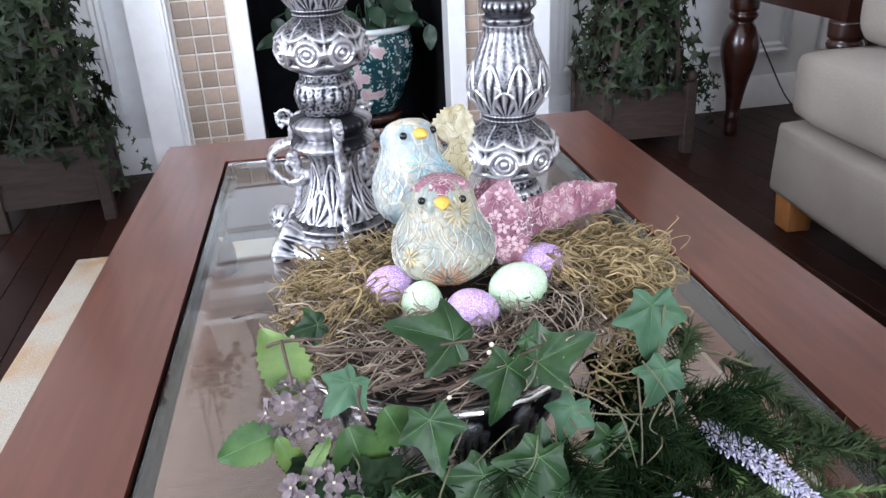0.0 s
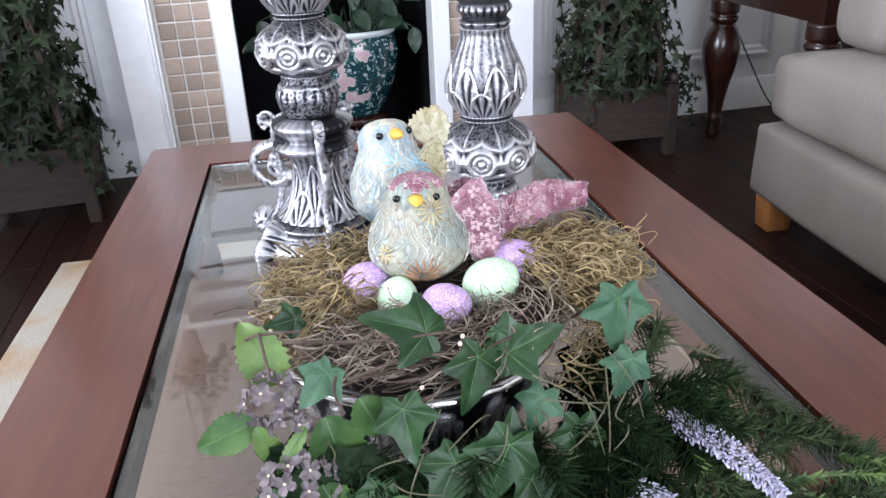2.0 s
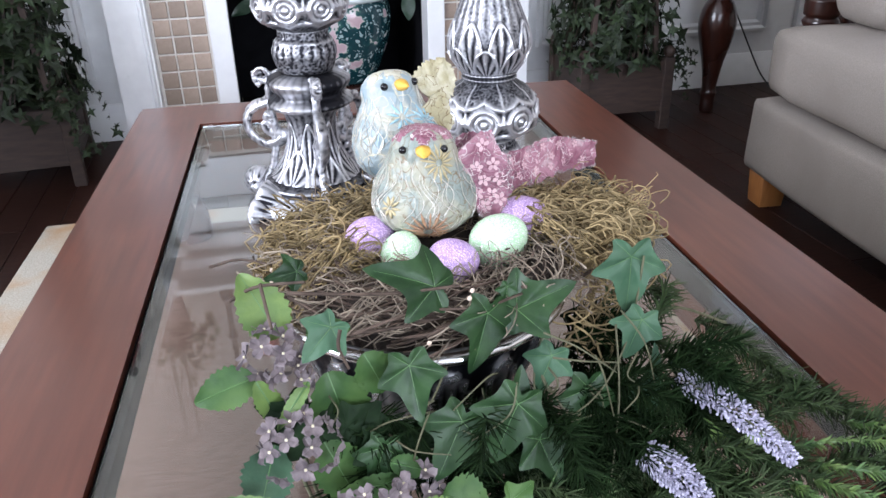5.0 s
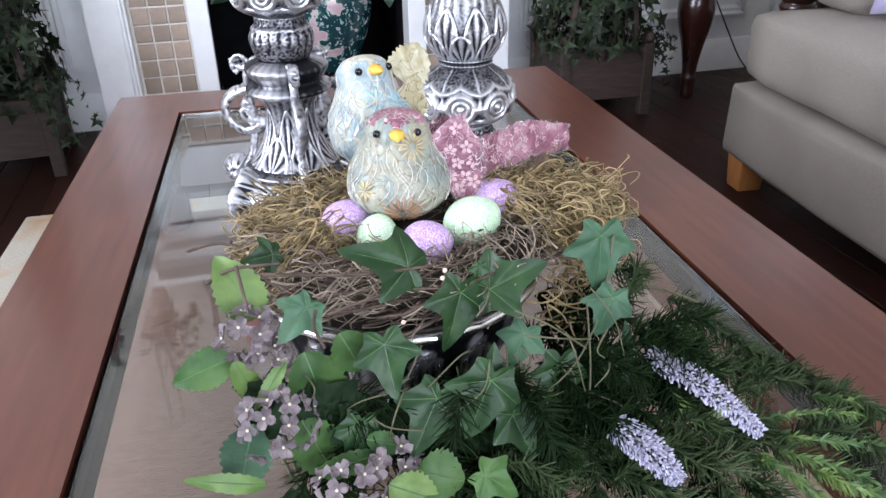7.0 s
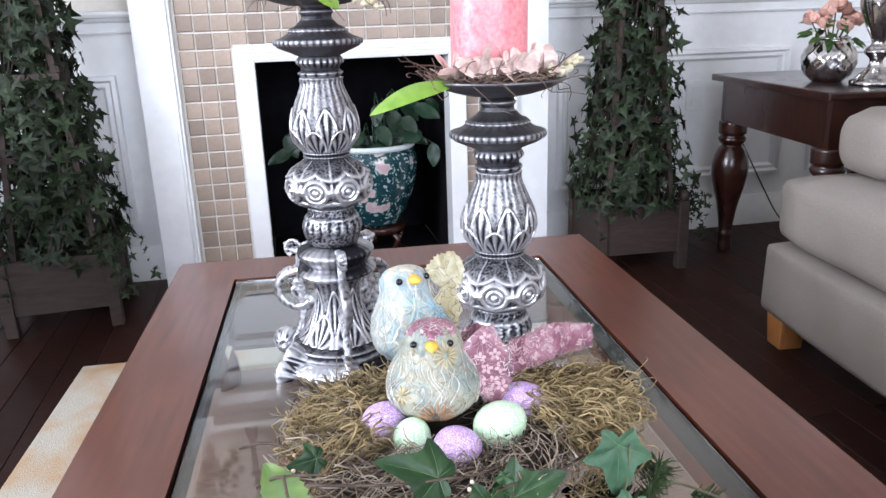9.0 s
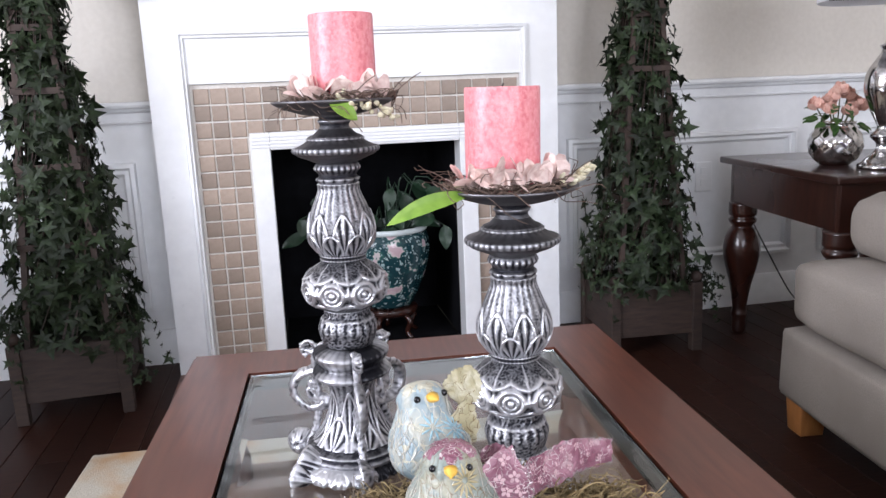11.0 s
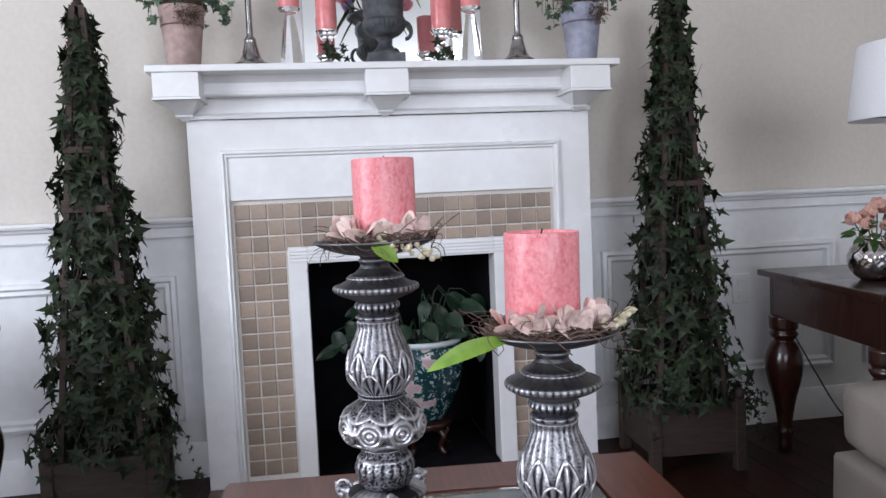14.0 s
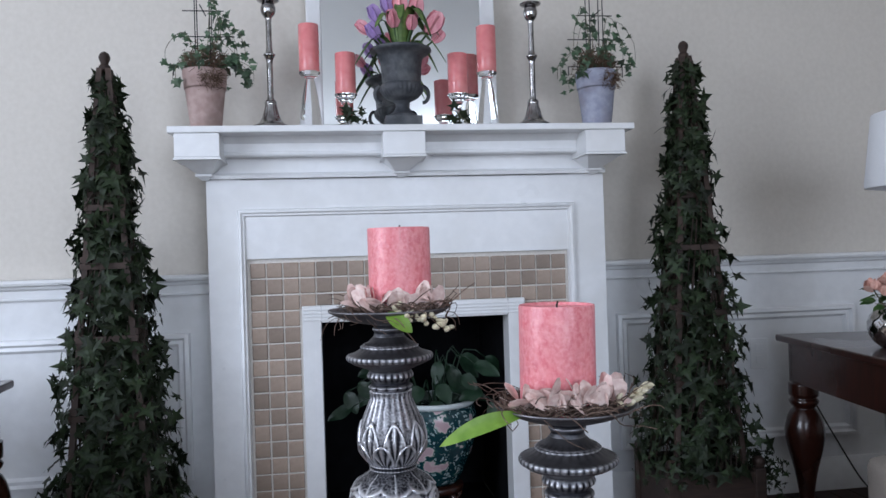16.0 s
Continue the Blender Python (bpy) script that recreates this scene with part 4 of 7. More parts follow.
# a few stout sticks with cut ends, reaching past the rim
M_CUT = surface("cut_wood", (0.60, 0.46, 0.36), (0.72, 0.60, 0.50), 0.7)
for p, q, rr in (
    ((-0.0942, -0.0367, 0.0242), (-0.0619, -0.0665, 0.0446), 0.00085),
    ((-0.0695, -0.0690, 0.0420), (0.0028, -0.0707, 0.0352), 0.00085),
    ((-0.0449, -0.0724, 0.0199), (0.0045, -0.0750, 0.0259), 0.00085),
    ((-0.0134, -0.0750, 0.0148), (0.0326, -0.0665, 0.0242), 0.00085),
    ((-0.1053, 0.0186, 0.0148), (-0.0746, -0.0069, 0.0242), 0.00085),
    ((-0.0797, -0.0580, 0.0420), (-0.0772, -0.0750, 0.0301), 0.00085),
    ((-0.0500, -0.0767, 0.0259), (-0.0483, -0.0835, 0.0106), 0.00085),
    ((-0.0525, 0.0782, 0.0242), (-0.0449, 0.0697, 0.0233), 0.00085),
    ((0.0658, -0.0409, 0.0097), (0.1330, 0.0016, 0.0097), 0.00085),
    ((0.0326, -0.0665, 0.0276), (0.0700, -0.0537, 0.0165), 0.00085)):
    bm = bmesh.new()
    mid = [(p[i] + q[i]) / 2 + rg.uniform(-0.004, 0.004) for i in range(3)]
    tube(bm, curve_pts([p, mid, q], 8), rr, 7, 0.75)
    st = part("stick", bm, M_NESTTWIG, nest, smooth=True)
for p in ((0.0071, -0.0750, 0.0344), (0.0054, -0.0767, 0.0318), (-0.0134, -0.0801, 0.0148), (-0.0755, -0.0367, 0.0301), (-0.0746, -0.0154, 0.0259)):
    bm = bmesh.new()
    bmesh.ops.create_icosphere(bm, subdivisions=2, radius=0.0011, matrix=Matrix.Translation(p) @ Matrix.Diagonal((1, 0.6, 1.1, 1)))
    part("cut_end", bm, M_CUT, nest, smooth=True)
bm = bmesh.new()
for i in range(1550):
    side = rg.random()
    a = rg.uniform(-0.75, 1.7) if side < 0.55 else rg.uniform(1.7, 3.75)
    right = side < 0.55
    strand(bm, a, rg.uniform(0.04, 0.26), rg.uniform(0.044, 0.102 if right else 0.088), rg.uniform(0.008, (0.032 if a < 0.35 else 0.018) if right else 0.024), rg, rg.uniform(0.002, 0.0085), rg.uniform(0.00032, 0.00075), rg.uniform(-0.025, 0.025), 0.018, 0.014, 1.06, 0.86, n=22, lift=rg.uniform(-0.018, 0.018), wave=(6, 24))
for i in range(60):
    a = rg.uniform(-0.8, 0.0)
    strand(bm, a, rg.uniform(0.10, 0.4), rg.uniform(0.078, 0.096), rg.uniform(-0.035, 0.014), rg, rg.uniform(0.002, 0.006), rg.uniform(0.0004, 0.0007), 0.01, 0.012, 0.006, 1.02, 0.9, lift=rg.uniform(-0.03, 0.03))
joined("moss", bm, M_MOSS, nest, "curly olive tan moss")

# ---- glitter eggs ----
def glitter(name, c1, c2):
    m = surface(name, c1, c2, 0.35, 260, 2, bump=0.9, bscale=900, dist=0.0008, rvar=0.2)
    n, l = m.node_tree.nodes, m.node_tree.links
    b = n["Principled BSDF"]
    # sparkle painted into the base colour: some tiny cells turn near-white
    v = n.new("ShaderNodeTexVoronoi")
    v.inputs["Scale"].default_value = 2100
    l.new(n["Texture Coordinate"].outputs["Object"], v.inputs["Vector"])
    mr = n.new("ShaderNodeMapRange")
    mr.inputs["From Min"].default_value, mr.inputs["From Max"].default_value = 0.72, 0.80
    sep = n.new("ShaderNodeSeparateColor")
    l.new(v.outputs["Color"], sep.inputs[0])
    l.new(sep.outputs[0], mr.inputs["Value"])
    mx = n.new("ShaderNodeMix")
    mx.data_type = "RGBA"
    old = b.inputs["Base Color"].links[0].from_socket
    l.new(mr.outputs[0], mx.inputs["Factor"])
    l.new(old, mx.inputs["A"])
    mx.inputs["B"].default_value = (*[min(0.92, c * 1.25 + 0.25) for c in c2], 1)
    l.new(mx.outputs["Result"], b.inputs["Base Color"])
    return m


M_LILAC = glitter("lilac_glitter", (0.40, 0.24, 0.50), (0.50, 0.33, 0.60))
M_MINT = glitter("mint_glitter", (0.46, 0.72, 0.42), (0.56, 0.80, 0.50))


def egg(x, y, z, r, turn, mat, label):
    bm = bmesh.new()
    lathe(bm, [(r * 0.02 if i in (0, 20) else r * math.sin(math.pi * i / 20) * (1 - 0.10 * math.cos(math.pi * i / 20) * -1), -1.16 * r * math.cos(math.pi * i / 20)) for i in range(21)], 32)
    ob = tagged(part("egg", bm, mat, None, smooth=True), label, "egg", "glitter eggs in the nest")
    ob.matrix_world = pose(x, y, z, *turn)
    return ob


egg(-0.1655, 0.3918, 0.5866, 0.0139, (0, 75, 20), M_LILAC, "lilac glitter egg lying in the moss nest")
egg(-0.1500, 0.3707, 0.5843, 0.0127, (15, 10, 0), M_MINT, "small mint green glitter egg in the twig nest")
egg(-0.1244, 0.3500, 0.5855, 0.0136, (10, 80, -15), M_LILAC, "lilac glitter egg half hidden by an ivy leaf")
egg(-0.0915, 0.3653, 0.5878, 0.0160, (0, 70, 10), M_MINT, "large mint green glitter egg beside a bird ornament")
egg(-0.0686, 0.3883, 0.5870, 0.0166, (0, 78, -25), M_LILAC, "lilac glitter egg resting on tan moss")

# ---- decoupage birds ----
def paper(name, base, tints, line, scale=70):
    """Crinkled printed paper: patches of soft colour with thin raised outlines."""
    m, n, l, b = mat_new(name)
    co = n.new("ShaderNodeTexCoord")
    wv = n.new("ShaderNodeTexNoise")
    wv.inputs["Scale"].default_value = 60
    l.new(co.outputs["Object"], wv.inputs["Vector"])
    mxv = n.new("ShaderNodeMix")
    mxv.data_type, mxv.blend_type = "RGBA", "LINEAR_LIGHT"
    mxv.inputs["Factor"].default_value = 0.012
    l.new(co.outputs["Object"], mxv.inputs["A"])
    l.new(wv.outputs["Color"], mxv.inputs["B"])
    v = n.new("ShaderNodeTexVoronoi")
    v.inputs["Scale"].default_value = scale
    l.new(mxv.outputs["Result"], v.inputs["Vector"])
    e = n.new("ShaderNodeTexVoronoi")
    e.feature = "DISTANCE_TO_EDGE"
    e.inputs["Scale"].default_value = scale
    l.new(mxv.outputs["Result"], e.inputs["Vector"])
    sep = n.new("ShaderNodeSeparateColor")
    l.new(v.outputs["Color"], sep.inputs[0])
    ra = n.new("ShaderNodeValToRGB")
    ra.color_ramp.interpolation = "CONSTANT"
    els = ra.color_ramp.elements
    cols = [base] + tints
    while len(els) < len(cols):
        els.new(0.5)
    for i, c in enumerate(cols):
        els[i].position, els[i].color = i / len(cols), (*c, 1)
    nz = n.new("ShaderNodeTexNoise")
    nz.inputs["Scale"].default_value, nz.inputs["Detail"].default_value = 45, 5
    l.new(co.outputs["Object"], nz.inputs["Vector"])
    l.new(nz.outputs["Fac"], ra.inputs["Fac"])
    ra.color_ramp.interpolation = "EASE"
    for i in range(len(cols)):
        els[i].position = 0.30 + 0.42 * i / max(1, len(cols) - 1)
    mr = n.new("ShaderNodeMapRange")
    mr.inputs["From Min"].default_value, mr.inputs["From Max"].default_value = 0.015, 0.06
    l.new(e.outputs["Distance"], mr.inputs["Value"])
    pick = n.new("ShaderNodeMapRange")
    pick.inputs["From Min"].default_value, pick.inputs["From Max"].default_value = 0.35, 0.45
    l.new(sep.outputs[1], pick.inputs["Value"])
    mxm = n.new("ShaderNodeMath")
    mxm.operation = "MAXIMUM"
    l.new(mr.outputs[0], mxm.inputs[0])
    l.new(pick.outputs[0], mxm.inputs[1])
    mx = n.new("ShaderNodeMix")
    mx.data_type = "RGBA"
    l.new(mxm.outputs[0], mx.inputs["Factor"])
    mx.inputs["A"].default_value = (*line, 1)
    l.new(ra.outputs["Color"], mx.inputs["B"])
    l.new(mx.outputs["Result"], b.inputs["Base Color"])
    b.inputs["Roughness"].default_value = 0.42
    bp = n.new("ShaderNodeBump")
    bp.inputs["Strength"].default_value, bp.inputs["Distance"].default_value = 0.9, 0.0016
    l.new(e.outputs["Distance"], bp.inputs["Height"])
    l.new(bp.outputs[0], b.inputs["Normal"])
    return m


M_SAGE = paper("sage_floral_paper", (0.19, 0.235, 0.21), [(0.27, 0.31, 0.275), (0.36, 0.35, 0.265), (0.25, 0.31, 0.31)], (0.20, 0.14, 0.08), 150)
M_SKY = paper("pale_blue_paper", (0.17, 0.265, 0.315), [(0.30, 0.37, 0.39), (0.42, 0.43, 0.38), (0.38, 0.345, 0.23)], (0.66, 0.62, 0.46), 95)
M_PINKP = paper("pink_floral_paper", (0.15, 0.055, 0.080), [(0.24, 0.085, 0.125), (0.36, 0.17, 0.215), (0.52, 0.38, 0.39)], (0.72, 0.62, 0.60), 190)
M_GOLDP = paper("straw_floral_paper", (0.34, 0.28, 0.15), [(0.46, 0.41, 0.25), (0.55, 0.51, 0.36), (0.40, 0.35, 0.20)], (0.18, 0.12, 0.05), 130)
M_STRING = surface("silver_string", (0.55, 0.52, 0.45), (0.75, 0.72, 0.66), 0.35, 300, bump=0.3, metal=0.5)
M_BEAD = surface("black_glass_bead", (0.006, 0.006, 0.008), (0.012, 0.012, 0.014), 0.06, bump=0)
M_BEAK = surface("yellow_felt_beak", (0.72, 0.40, 0.05), (0.82, 0.50, 0.09), 0.6, 200, bump=0.3)


M_RUST = surface("rust_print", (0.30, 0.16, 0.08), (0.42, 0.26, 0.15), 0.5, 200, bump=0.1)
M_CREAM = paper("cream_floral_paper", (0.44, 0.42, 0.32), [(0.55, 0.53, 0.42), (0.40, 0.46, 0.44)], (0.30, 0.24, 0.14), 120)
M_OCHRE = surface("ochre_print", (0.42, 0.34, 0.18), (0.52, 0.44, 0.26), 0.5, 200, bump=0.1)
M_AQUA = surface("aqua_print", (0.24, 0.42, 0.50), (0.36, 0.52, 0.57), 0.5, 200, bump=0.1)


def bird(x, y, z, yaw, scale, body_mat, crown_mat, label, flowers=(), slim=1.0, tilt=0.0):
    """A pear-shaped paper bird looking along -y before it is turned."""
    th = thing("bird_ornament", (x, y, z), label, "bird ornament", "paper birds")
    th.rotation_euler = (radians(tilt), 0, radians(yaw))
    s = scale
    prof = [(0.004, 0), (0.016, 0.0012), (0.0255, 0.008), (0.0285, 0.018), (0.0265, 0.029), (0.0215, 0.038), (0.0192, 0.045), (0.0175, 0.051), (0.012, 0.0565), (0.003, 0.0585)]
    prof = resample([(r * slim, q) for r, q in prof], 44)

    def skin(r, zz, a):
        fwd = max(0, -math.sin(a))
        k = 1 + 0.10 * fwd * bumpf(zz - 0.016, 0.012) - 0.06 * (1 - fwd) * bumpf(zz - 0.045, 0.01)
        return k
    bm = bmesh.new()
    lathe(bm, [(r * s, q * s) for r, q in prof], 72, (0, 0, 0), lambda a, i, r, zz: r * (skin(r, zz / s, a) - 1) + 0.0015 * noise.noise((math.cos(a) * r * 190, math.sin(a) * r * 190, zz * 170)) + 0.0007 * noise.noise((math.cos(a) * r * 420, math.sin(a) * r * 420, zz * 380)) + 0.0009 * noise.noise((a * 9, zz * 40, 2)))
    for f in bm.faces:
        c = f.calc_center_median()
        f.material_index = 1 if c.z > s * (0.0548 + 0.0022 * math.sin(5 * math.atan2(c.y, c.x)) + 0.0015 * math.sin(13 * math.atan2(c.y, c.x))) else 0
    part("body", bm, [body_mat, crown_mat], th, smooth=True)
    for k, (sx) in enumerate((-1, 1)):
        bm = bmesh.new()
        bmesh.ops.create_icosphere(bm, subdivisions=3, radius=0.0021 * s, matrix=Matrix.Translation((sx * 0.0108 * s * slim, -0.0150 * s * slim, 0.0505 * s)))
        part("eye", bm, M_BEAD, th, "black bead eye", smooth=True)
    bm = bmesh.new()
    lathe(bm, [(0.0046 * s, 0), (0.0034 * s, 0.003 * s), (0.0016 * s, 0.006 * s), (0.0003, 0.0082 * s)], 14)
    for v in bm.verts:
        v.co.y *= 0.75
    place(bm, pose(0, -0.0165 * s * slim, 0.0500 * s, 97, 0, 0))
    part("beak", bm, M_BEAK, th, "yellow beak", smooth=True)
    rgb = random.Random(int(yaw * 10))
    for k in range(34):
        a0 = rgb.uniform(3.0, 6.4)
        z0, z1 = rgb.uniform(0.004, 0.02), rgb.uniform(0.028, 0.05)
        pts = []
        for j in range(16):
            u = j / 15
            q = z0 + (z1 - z0) * u
            r = float(np.interp(q, [p[1] for p in prof], [p[0] for p in prof]))
            a = a0 + 0.14 * math.sin(7 * u + k)
            r = r * skin(r, q, a) * s + 0.0006
            pts.append((r * math.cos(a), r * math.sin(a), q * s))
        bm = bmesh.new()
        tube(bm, pts, 0.00022 * s, 4)
        part("string", bm, M_STRING, th)
    for a0, zc, rad, n, mat in flowers:
        for k in range(n):
            t = 2 * math.pi * k / n
            pts = []
            for j in range(5):
                d = rad * (0.18 + 0.82 * j / 4)
                q = max(0.001, zc + d * math.sin(t))
                r = float(np.interp(q, [p[1] for p in prof], [p[0] for p in prof]))
                a = a0 + d * math.cos(t) / max(r, 0.01)
                r = r * skin(r, q, a) * s + 0.0003
                pts.append((r * math.cos(a), r * math.sin(a), q * s))
            bm = bmesh.new()
            tube(bm, pts, [0.0003, 0.0007, 0.0009, 0.0006, 0.0002], 5, flat=1.5)
            part("printed_petal", bm, mat, th, "raised paper flower petal", smooth=True)
    return th


def ragged_leaf(bm, pts, w, rgx, fold=0.15, n=26, teeth=0.13, span=(0.12, 0.97)):
    """A wing or tail of stiff paper with a torn, glittered edge and real thickness."""
    ps = curve_pts(pts, n)
    top, bot = [], []
    for i, p in enumerate(ps):
        u = i / (n - 1)
        d = (ps[min(i + 1, n - 1)] - ps[max(i - 1, 0)]).normalized()
        side = d.cross(Vector((0.1, -1, 0.3))).normalized()
        up = side.cross(d).normalized()
        half = w * 0.5 * (0.12 + 0.88 * math.sin(math.pi * (span[0] + (span[1] - span[0]) * u)))
        row, row2 = [], []
        for k in (-1, -0.6, -0.2, 0.2, 0.6, 1):
            e = (1 + rgx.uniform(-teeth, teeth)) if abs(k) == 1 else 1
            q = p + side * (half * k * e) + up * (0.0012 * math.sin(20 * u + 5 * k) + abs(k) * half * fold)
            row.append(bm.verts.new(q))
            row2.append(bm.verts.new(q + up * 0.0010))
        top.append(row)
        bot.append(row2)
    for g, flip in ((top, False), (bot, True)):
        for a, b in zip(g, g[1:]):
            for k in range(5):
                f = (a[k], a[k + 1], b[k + 1], b[k])
                bm.faces.new(f[::-1] if flip else f)
    for k in (0, 5):
        for i in range(n - 1):
            bm.faces.new((top[i][k], top[i + 1][k], bot[i + 1][k], bot[i][k]))
    for i in (0, n - 1):
        for k in range(5):
            bm.faces.new((top[i][k], top[i][k + 1], bot[i][k + 1], bot[i][k]))


rgx = random.Random(8)
b1 = bird(-0.1285, 0.403, 0.5855, -11, 1.12, M_SAGE, M_PINKP, "sage green paper bird with pink wings and tail in the nest",
          ((radians(-88), 0.009, 0.013, 17, M_RUST), (radians(-66), 0.044, 0.010, 15, M_OCHRE), (radians(-128), 0.022, 0.006, 9, M_OCHRE)))


M_PRINT = surface("pale_pink_print", (0.50, 0.30, 0.33), (0.66, 0.44, 0.46), 0.55, 200, bump=0.1)
M_GLIT = surface("silver_glitter", (0.62, 0.58, 0.58), (0.86, 0.82, 0.82), 0.22, 400, bump=0.0, metal=0.7, island=0.3)


def wing(parent, name, pts, w, mat, label, fold=0.15, blooms=0, span=(0.12, 0.97)):
    """A paper wing; blooms adds printed blossoms and a glittered edge."""
    bm = bmesh.new()
    o = (Matrix.Translation(parent.location) @ parent.rotation_euler.to_matrix().to_4x4()).inverted()
    pts = [o @ Vector(p) for p in pts]
    ragged_leaf(bm, pts, w, rgx, fold, span=span)
    wg = part(name, up_normals(bm), mat, parent, label, smooth=True, auto=40)
    if not blooms:
        return
    ps = curve_pts(pts, 30)
    bm = bmesh.new()
    for i in range(640):
        j = rgx.randint(2, 28)
        u = j / 29
        d = (ps[min(j + 1, 29)] - ps[j - 1]).normalized()
        side = d.cross(Vector((0.1, -1, 0.3))).normalized()
        up = side.cross(d).normalized()
        half = w * 0.5 * (0.12 + 0.88 * math.sin(math.pi * (span[0] + (span[1] - span[0]) * u)))
        k = rgx.choice((-1, 1)) * rgx.uniform(0.80, 1.06) if i % 4 else rgx.uniform(-1, 1)
        c = ps[j].lerp(ps[min(j + 1, 29)], rgx.random()) + side * (half * k) + up * (abs(k) * half * fold + (0.0016 if up.y < 0 else -0.0016))
        r = rgx.uniform(0.00026, 0.00050)
        bmesh.ops.create_cone(bm, segments=4, radius1=r, radius2=0, depth=r, cap_ends=True, matrix=Matrix.Translation(c) @ pose(0, 0, 0, rgx.uniform(0, 180), rgx.uniform(0, 180), 0))
    part("glitter_edge", bm, M_GLIT, wg, "silver glitter")["kind"] = "stuff"
    for i in range(blooms):
        u = 0.16 + 0.70 * (i + 0.5) / blooms
        j = int(u * 29)
        d = (ps[j + 1] - ps[j - 1]).normalized()
        side = d.cross(Vector((0.1, -1, 0.3))).normalized()
        up = side.cross(d).normalized()
        out = up if up.y < 0 else -up
        half = w * 0.5 * (0.12 + 0.88 * math.sin(math.pi * (span[0] + (span[1] - span[0]) * u)))
        k = (-0.55, 0.45, -0.05)[i % 3] + rgx.uniform(-0.12, 0.12)
        c = ps[j] + side * (half * k) + up * (abs(k) * half * fold) + out * 0.0019
        bm = bmesh.new()
        spin = rgx.uniform(0, 6)
        for q in range(5):
            a = spin + q * 1.2566
            e = side * math.cos(a) + d * math.sin(a)
            f = out.cross(e)
            r = w * 0.085
            vs = [bm.verts.new(c + e * (r * x) + f * (r * y)) for x, y in ((0.15, 0), (0.6, -0.38), (1.15, -0.30), (1.3, 0), (1.15, 0.30), (0.6, 0.38))]
            bm.faces.new(vs)
        part("printed_blossom", bm, M_PRINT, wg)


wing(b1, "wing", [(-0.1060, 0.3980, 0.6360), (-0.0960, 0.3940, 0.6230), (-0.0900, 0.3900, 0.6070), (-0.0910, 0.3880, 0.5930)], 0.040, M_PINKP, "pink floral paper wing", 0.06, 11, (0.34, 0.97))
wing(b1, "wing", [(-0.1060, 0.4120, 0.6330), (-0.0930, 0.4180, 0.6330), (-0.0790, 0.4200, 0.6260)], 0.012, M_PINKP, "pink floral paper wing", 0.06)
wing(b1, "tail", [(-0.0780, 0.4120, 0.6090), (-0.0520, 0.4300, 0.6080), (-0.0210, 0.4460, 0.6070), (0.0120, 0.4600, 0.6000)], 0.026, M_PINKP, "pink glittered paper tail", 0.06, 14, (0.24, 0.80))
b2 = bird(-0.1310, 0.461, 0.5985, 20, 1.23, M_SKY, M_CREAM, "pale blue paper bird with straw coloured wings in the nest",
          ((radians(-105), 0.034, 0.008, 9, M_AQUA), (radians(-70), 0.030, 0.009, 11, M_AQUA)), 0.86, -13)
wing(b2, "wing", [(-0.1110, 0.4600, 0.6510), (-0.1040, 0.4600, 0.6380), (-0.1020, 0.4580, 0.6220)], 0.024, M_GOLDP, "straw floral paper wing", 0.06, 0, (0.30, 0.95))
wing(b2, "tail", [(-0.1090, 0.4820, 0.6480), (-0.0990, 0.4900, 0.6550), (-0.0870, 0.4980, 0.6640)], 0.030, M_GOLDP, "straw floral paper tail", 0.06, 0, (0.25, 0.92))
# ---- leaves and sprays ----
def foliage(name, c1, c2, c3, rough=0.42, island=0.25, bump=0.25, spec=0.5):
    return surface(name, c1, c2, rough, 90, bump=bump, island=island, c3=c3, s3=40, spec=spec)


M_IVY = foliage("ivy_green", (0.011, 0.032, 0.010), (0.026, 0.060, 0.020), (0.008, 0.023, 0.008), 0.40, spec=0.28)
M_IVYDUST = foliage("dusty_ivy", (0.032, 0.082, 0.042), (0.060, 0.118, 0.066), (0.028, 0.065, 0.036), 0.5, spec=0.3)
# darker copy of ivy_green for inner leaves, shade included in the colour
M_IVYSHADED = foliage("shaded_ivy", (0.007, 0.016, 0.006), (0.014, 0.030, 0.011), (0.006, 0.013, 0.006), 0.6, spec=0.1)
M_VEIN = surface("pale_leaf_vein", (0.07, 0.16, 0.05), (0.12, 0.22, 0.08), 0.5, 100, bump=0)
M_HLEAF = foliage("hydrangea_green", (0.026, 0.070, 0.018), (0.052, 0.112, 0.028), (0.080, 0.140, 0.038), 0.5, spec=0.3)
M_HLIME = foliage("young_leaf_green", (0.085, 0.155, 0.034), (0.145, 0.22, 0.052), (0.07, 0.13, 0.03), 0.5)
M_FLORET = surface("mauve_floret", (0.100, 0.078, 0.086), (0.245, 0.200, 0.205), 0.7, 180, bump=0.2, island=0.22)
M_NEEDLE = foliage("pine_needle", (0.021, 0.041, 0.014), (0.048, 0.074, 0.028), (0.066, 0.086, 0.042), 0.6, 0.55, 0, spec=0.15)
# darker copy of pine_needle, with the shade under the foliage in its colour
M_NEEDLESHADED = foliage("shaded_pine_needle", (0.006, 0.014, 0.005), (0.014, 0.028, 0.009), (0.013, 0.023, 0.009), 0.8, 0.5, 0, spec=0.05)
M_CEDAR = foliage("cedar_tip", (0.055, 0.115, 0.030), (0.135, 0.20, 0.05), (0.035, 0.09, 0.035), 0.5, 0.5, 0)
M_LAV = surface("lavender_floret", (0.28, 0.26, 0.36), (0.58, 0.56, 0.68), 0.75, 220, bump=0.1, island=0.35)
M_STEM = surface("green_brown_stem", (0.07, 0.075, 0.035), (0.12, 0.11, 0.06), 0.7, 90, bump=0.3)

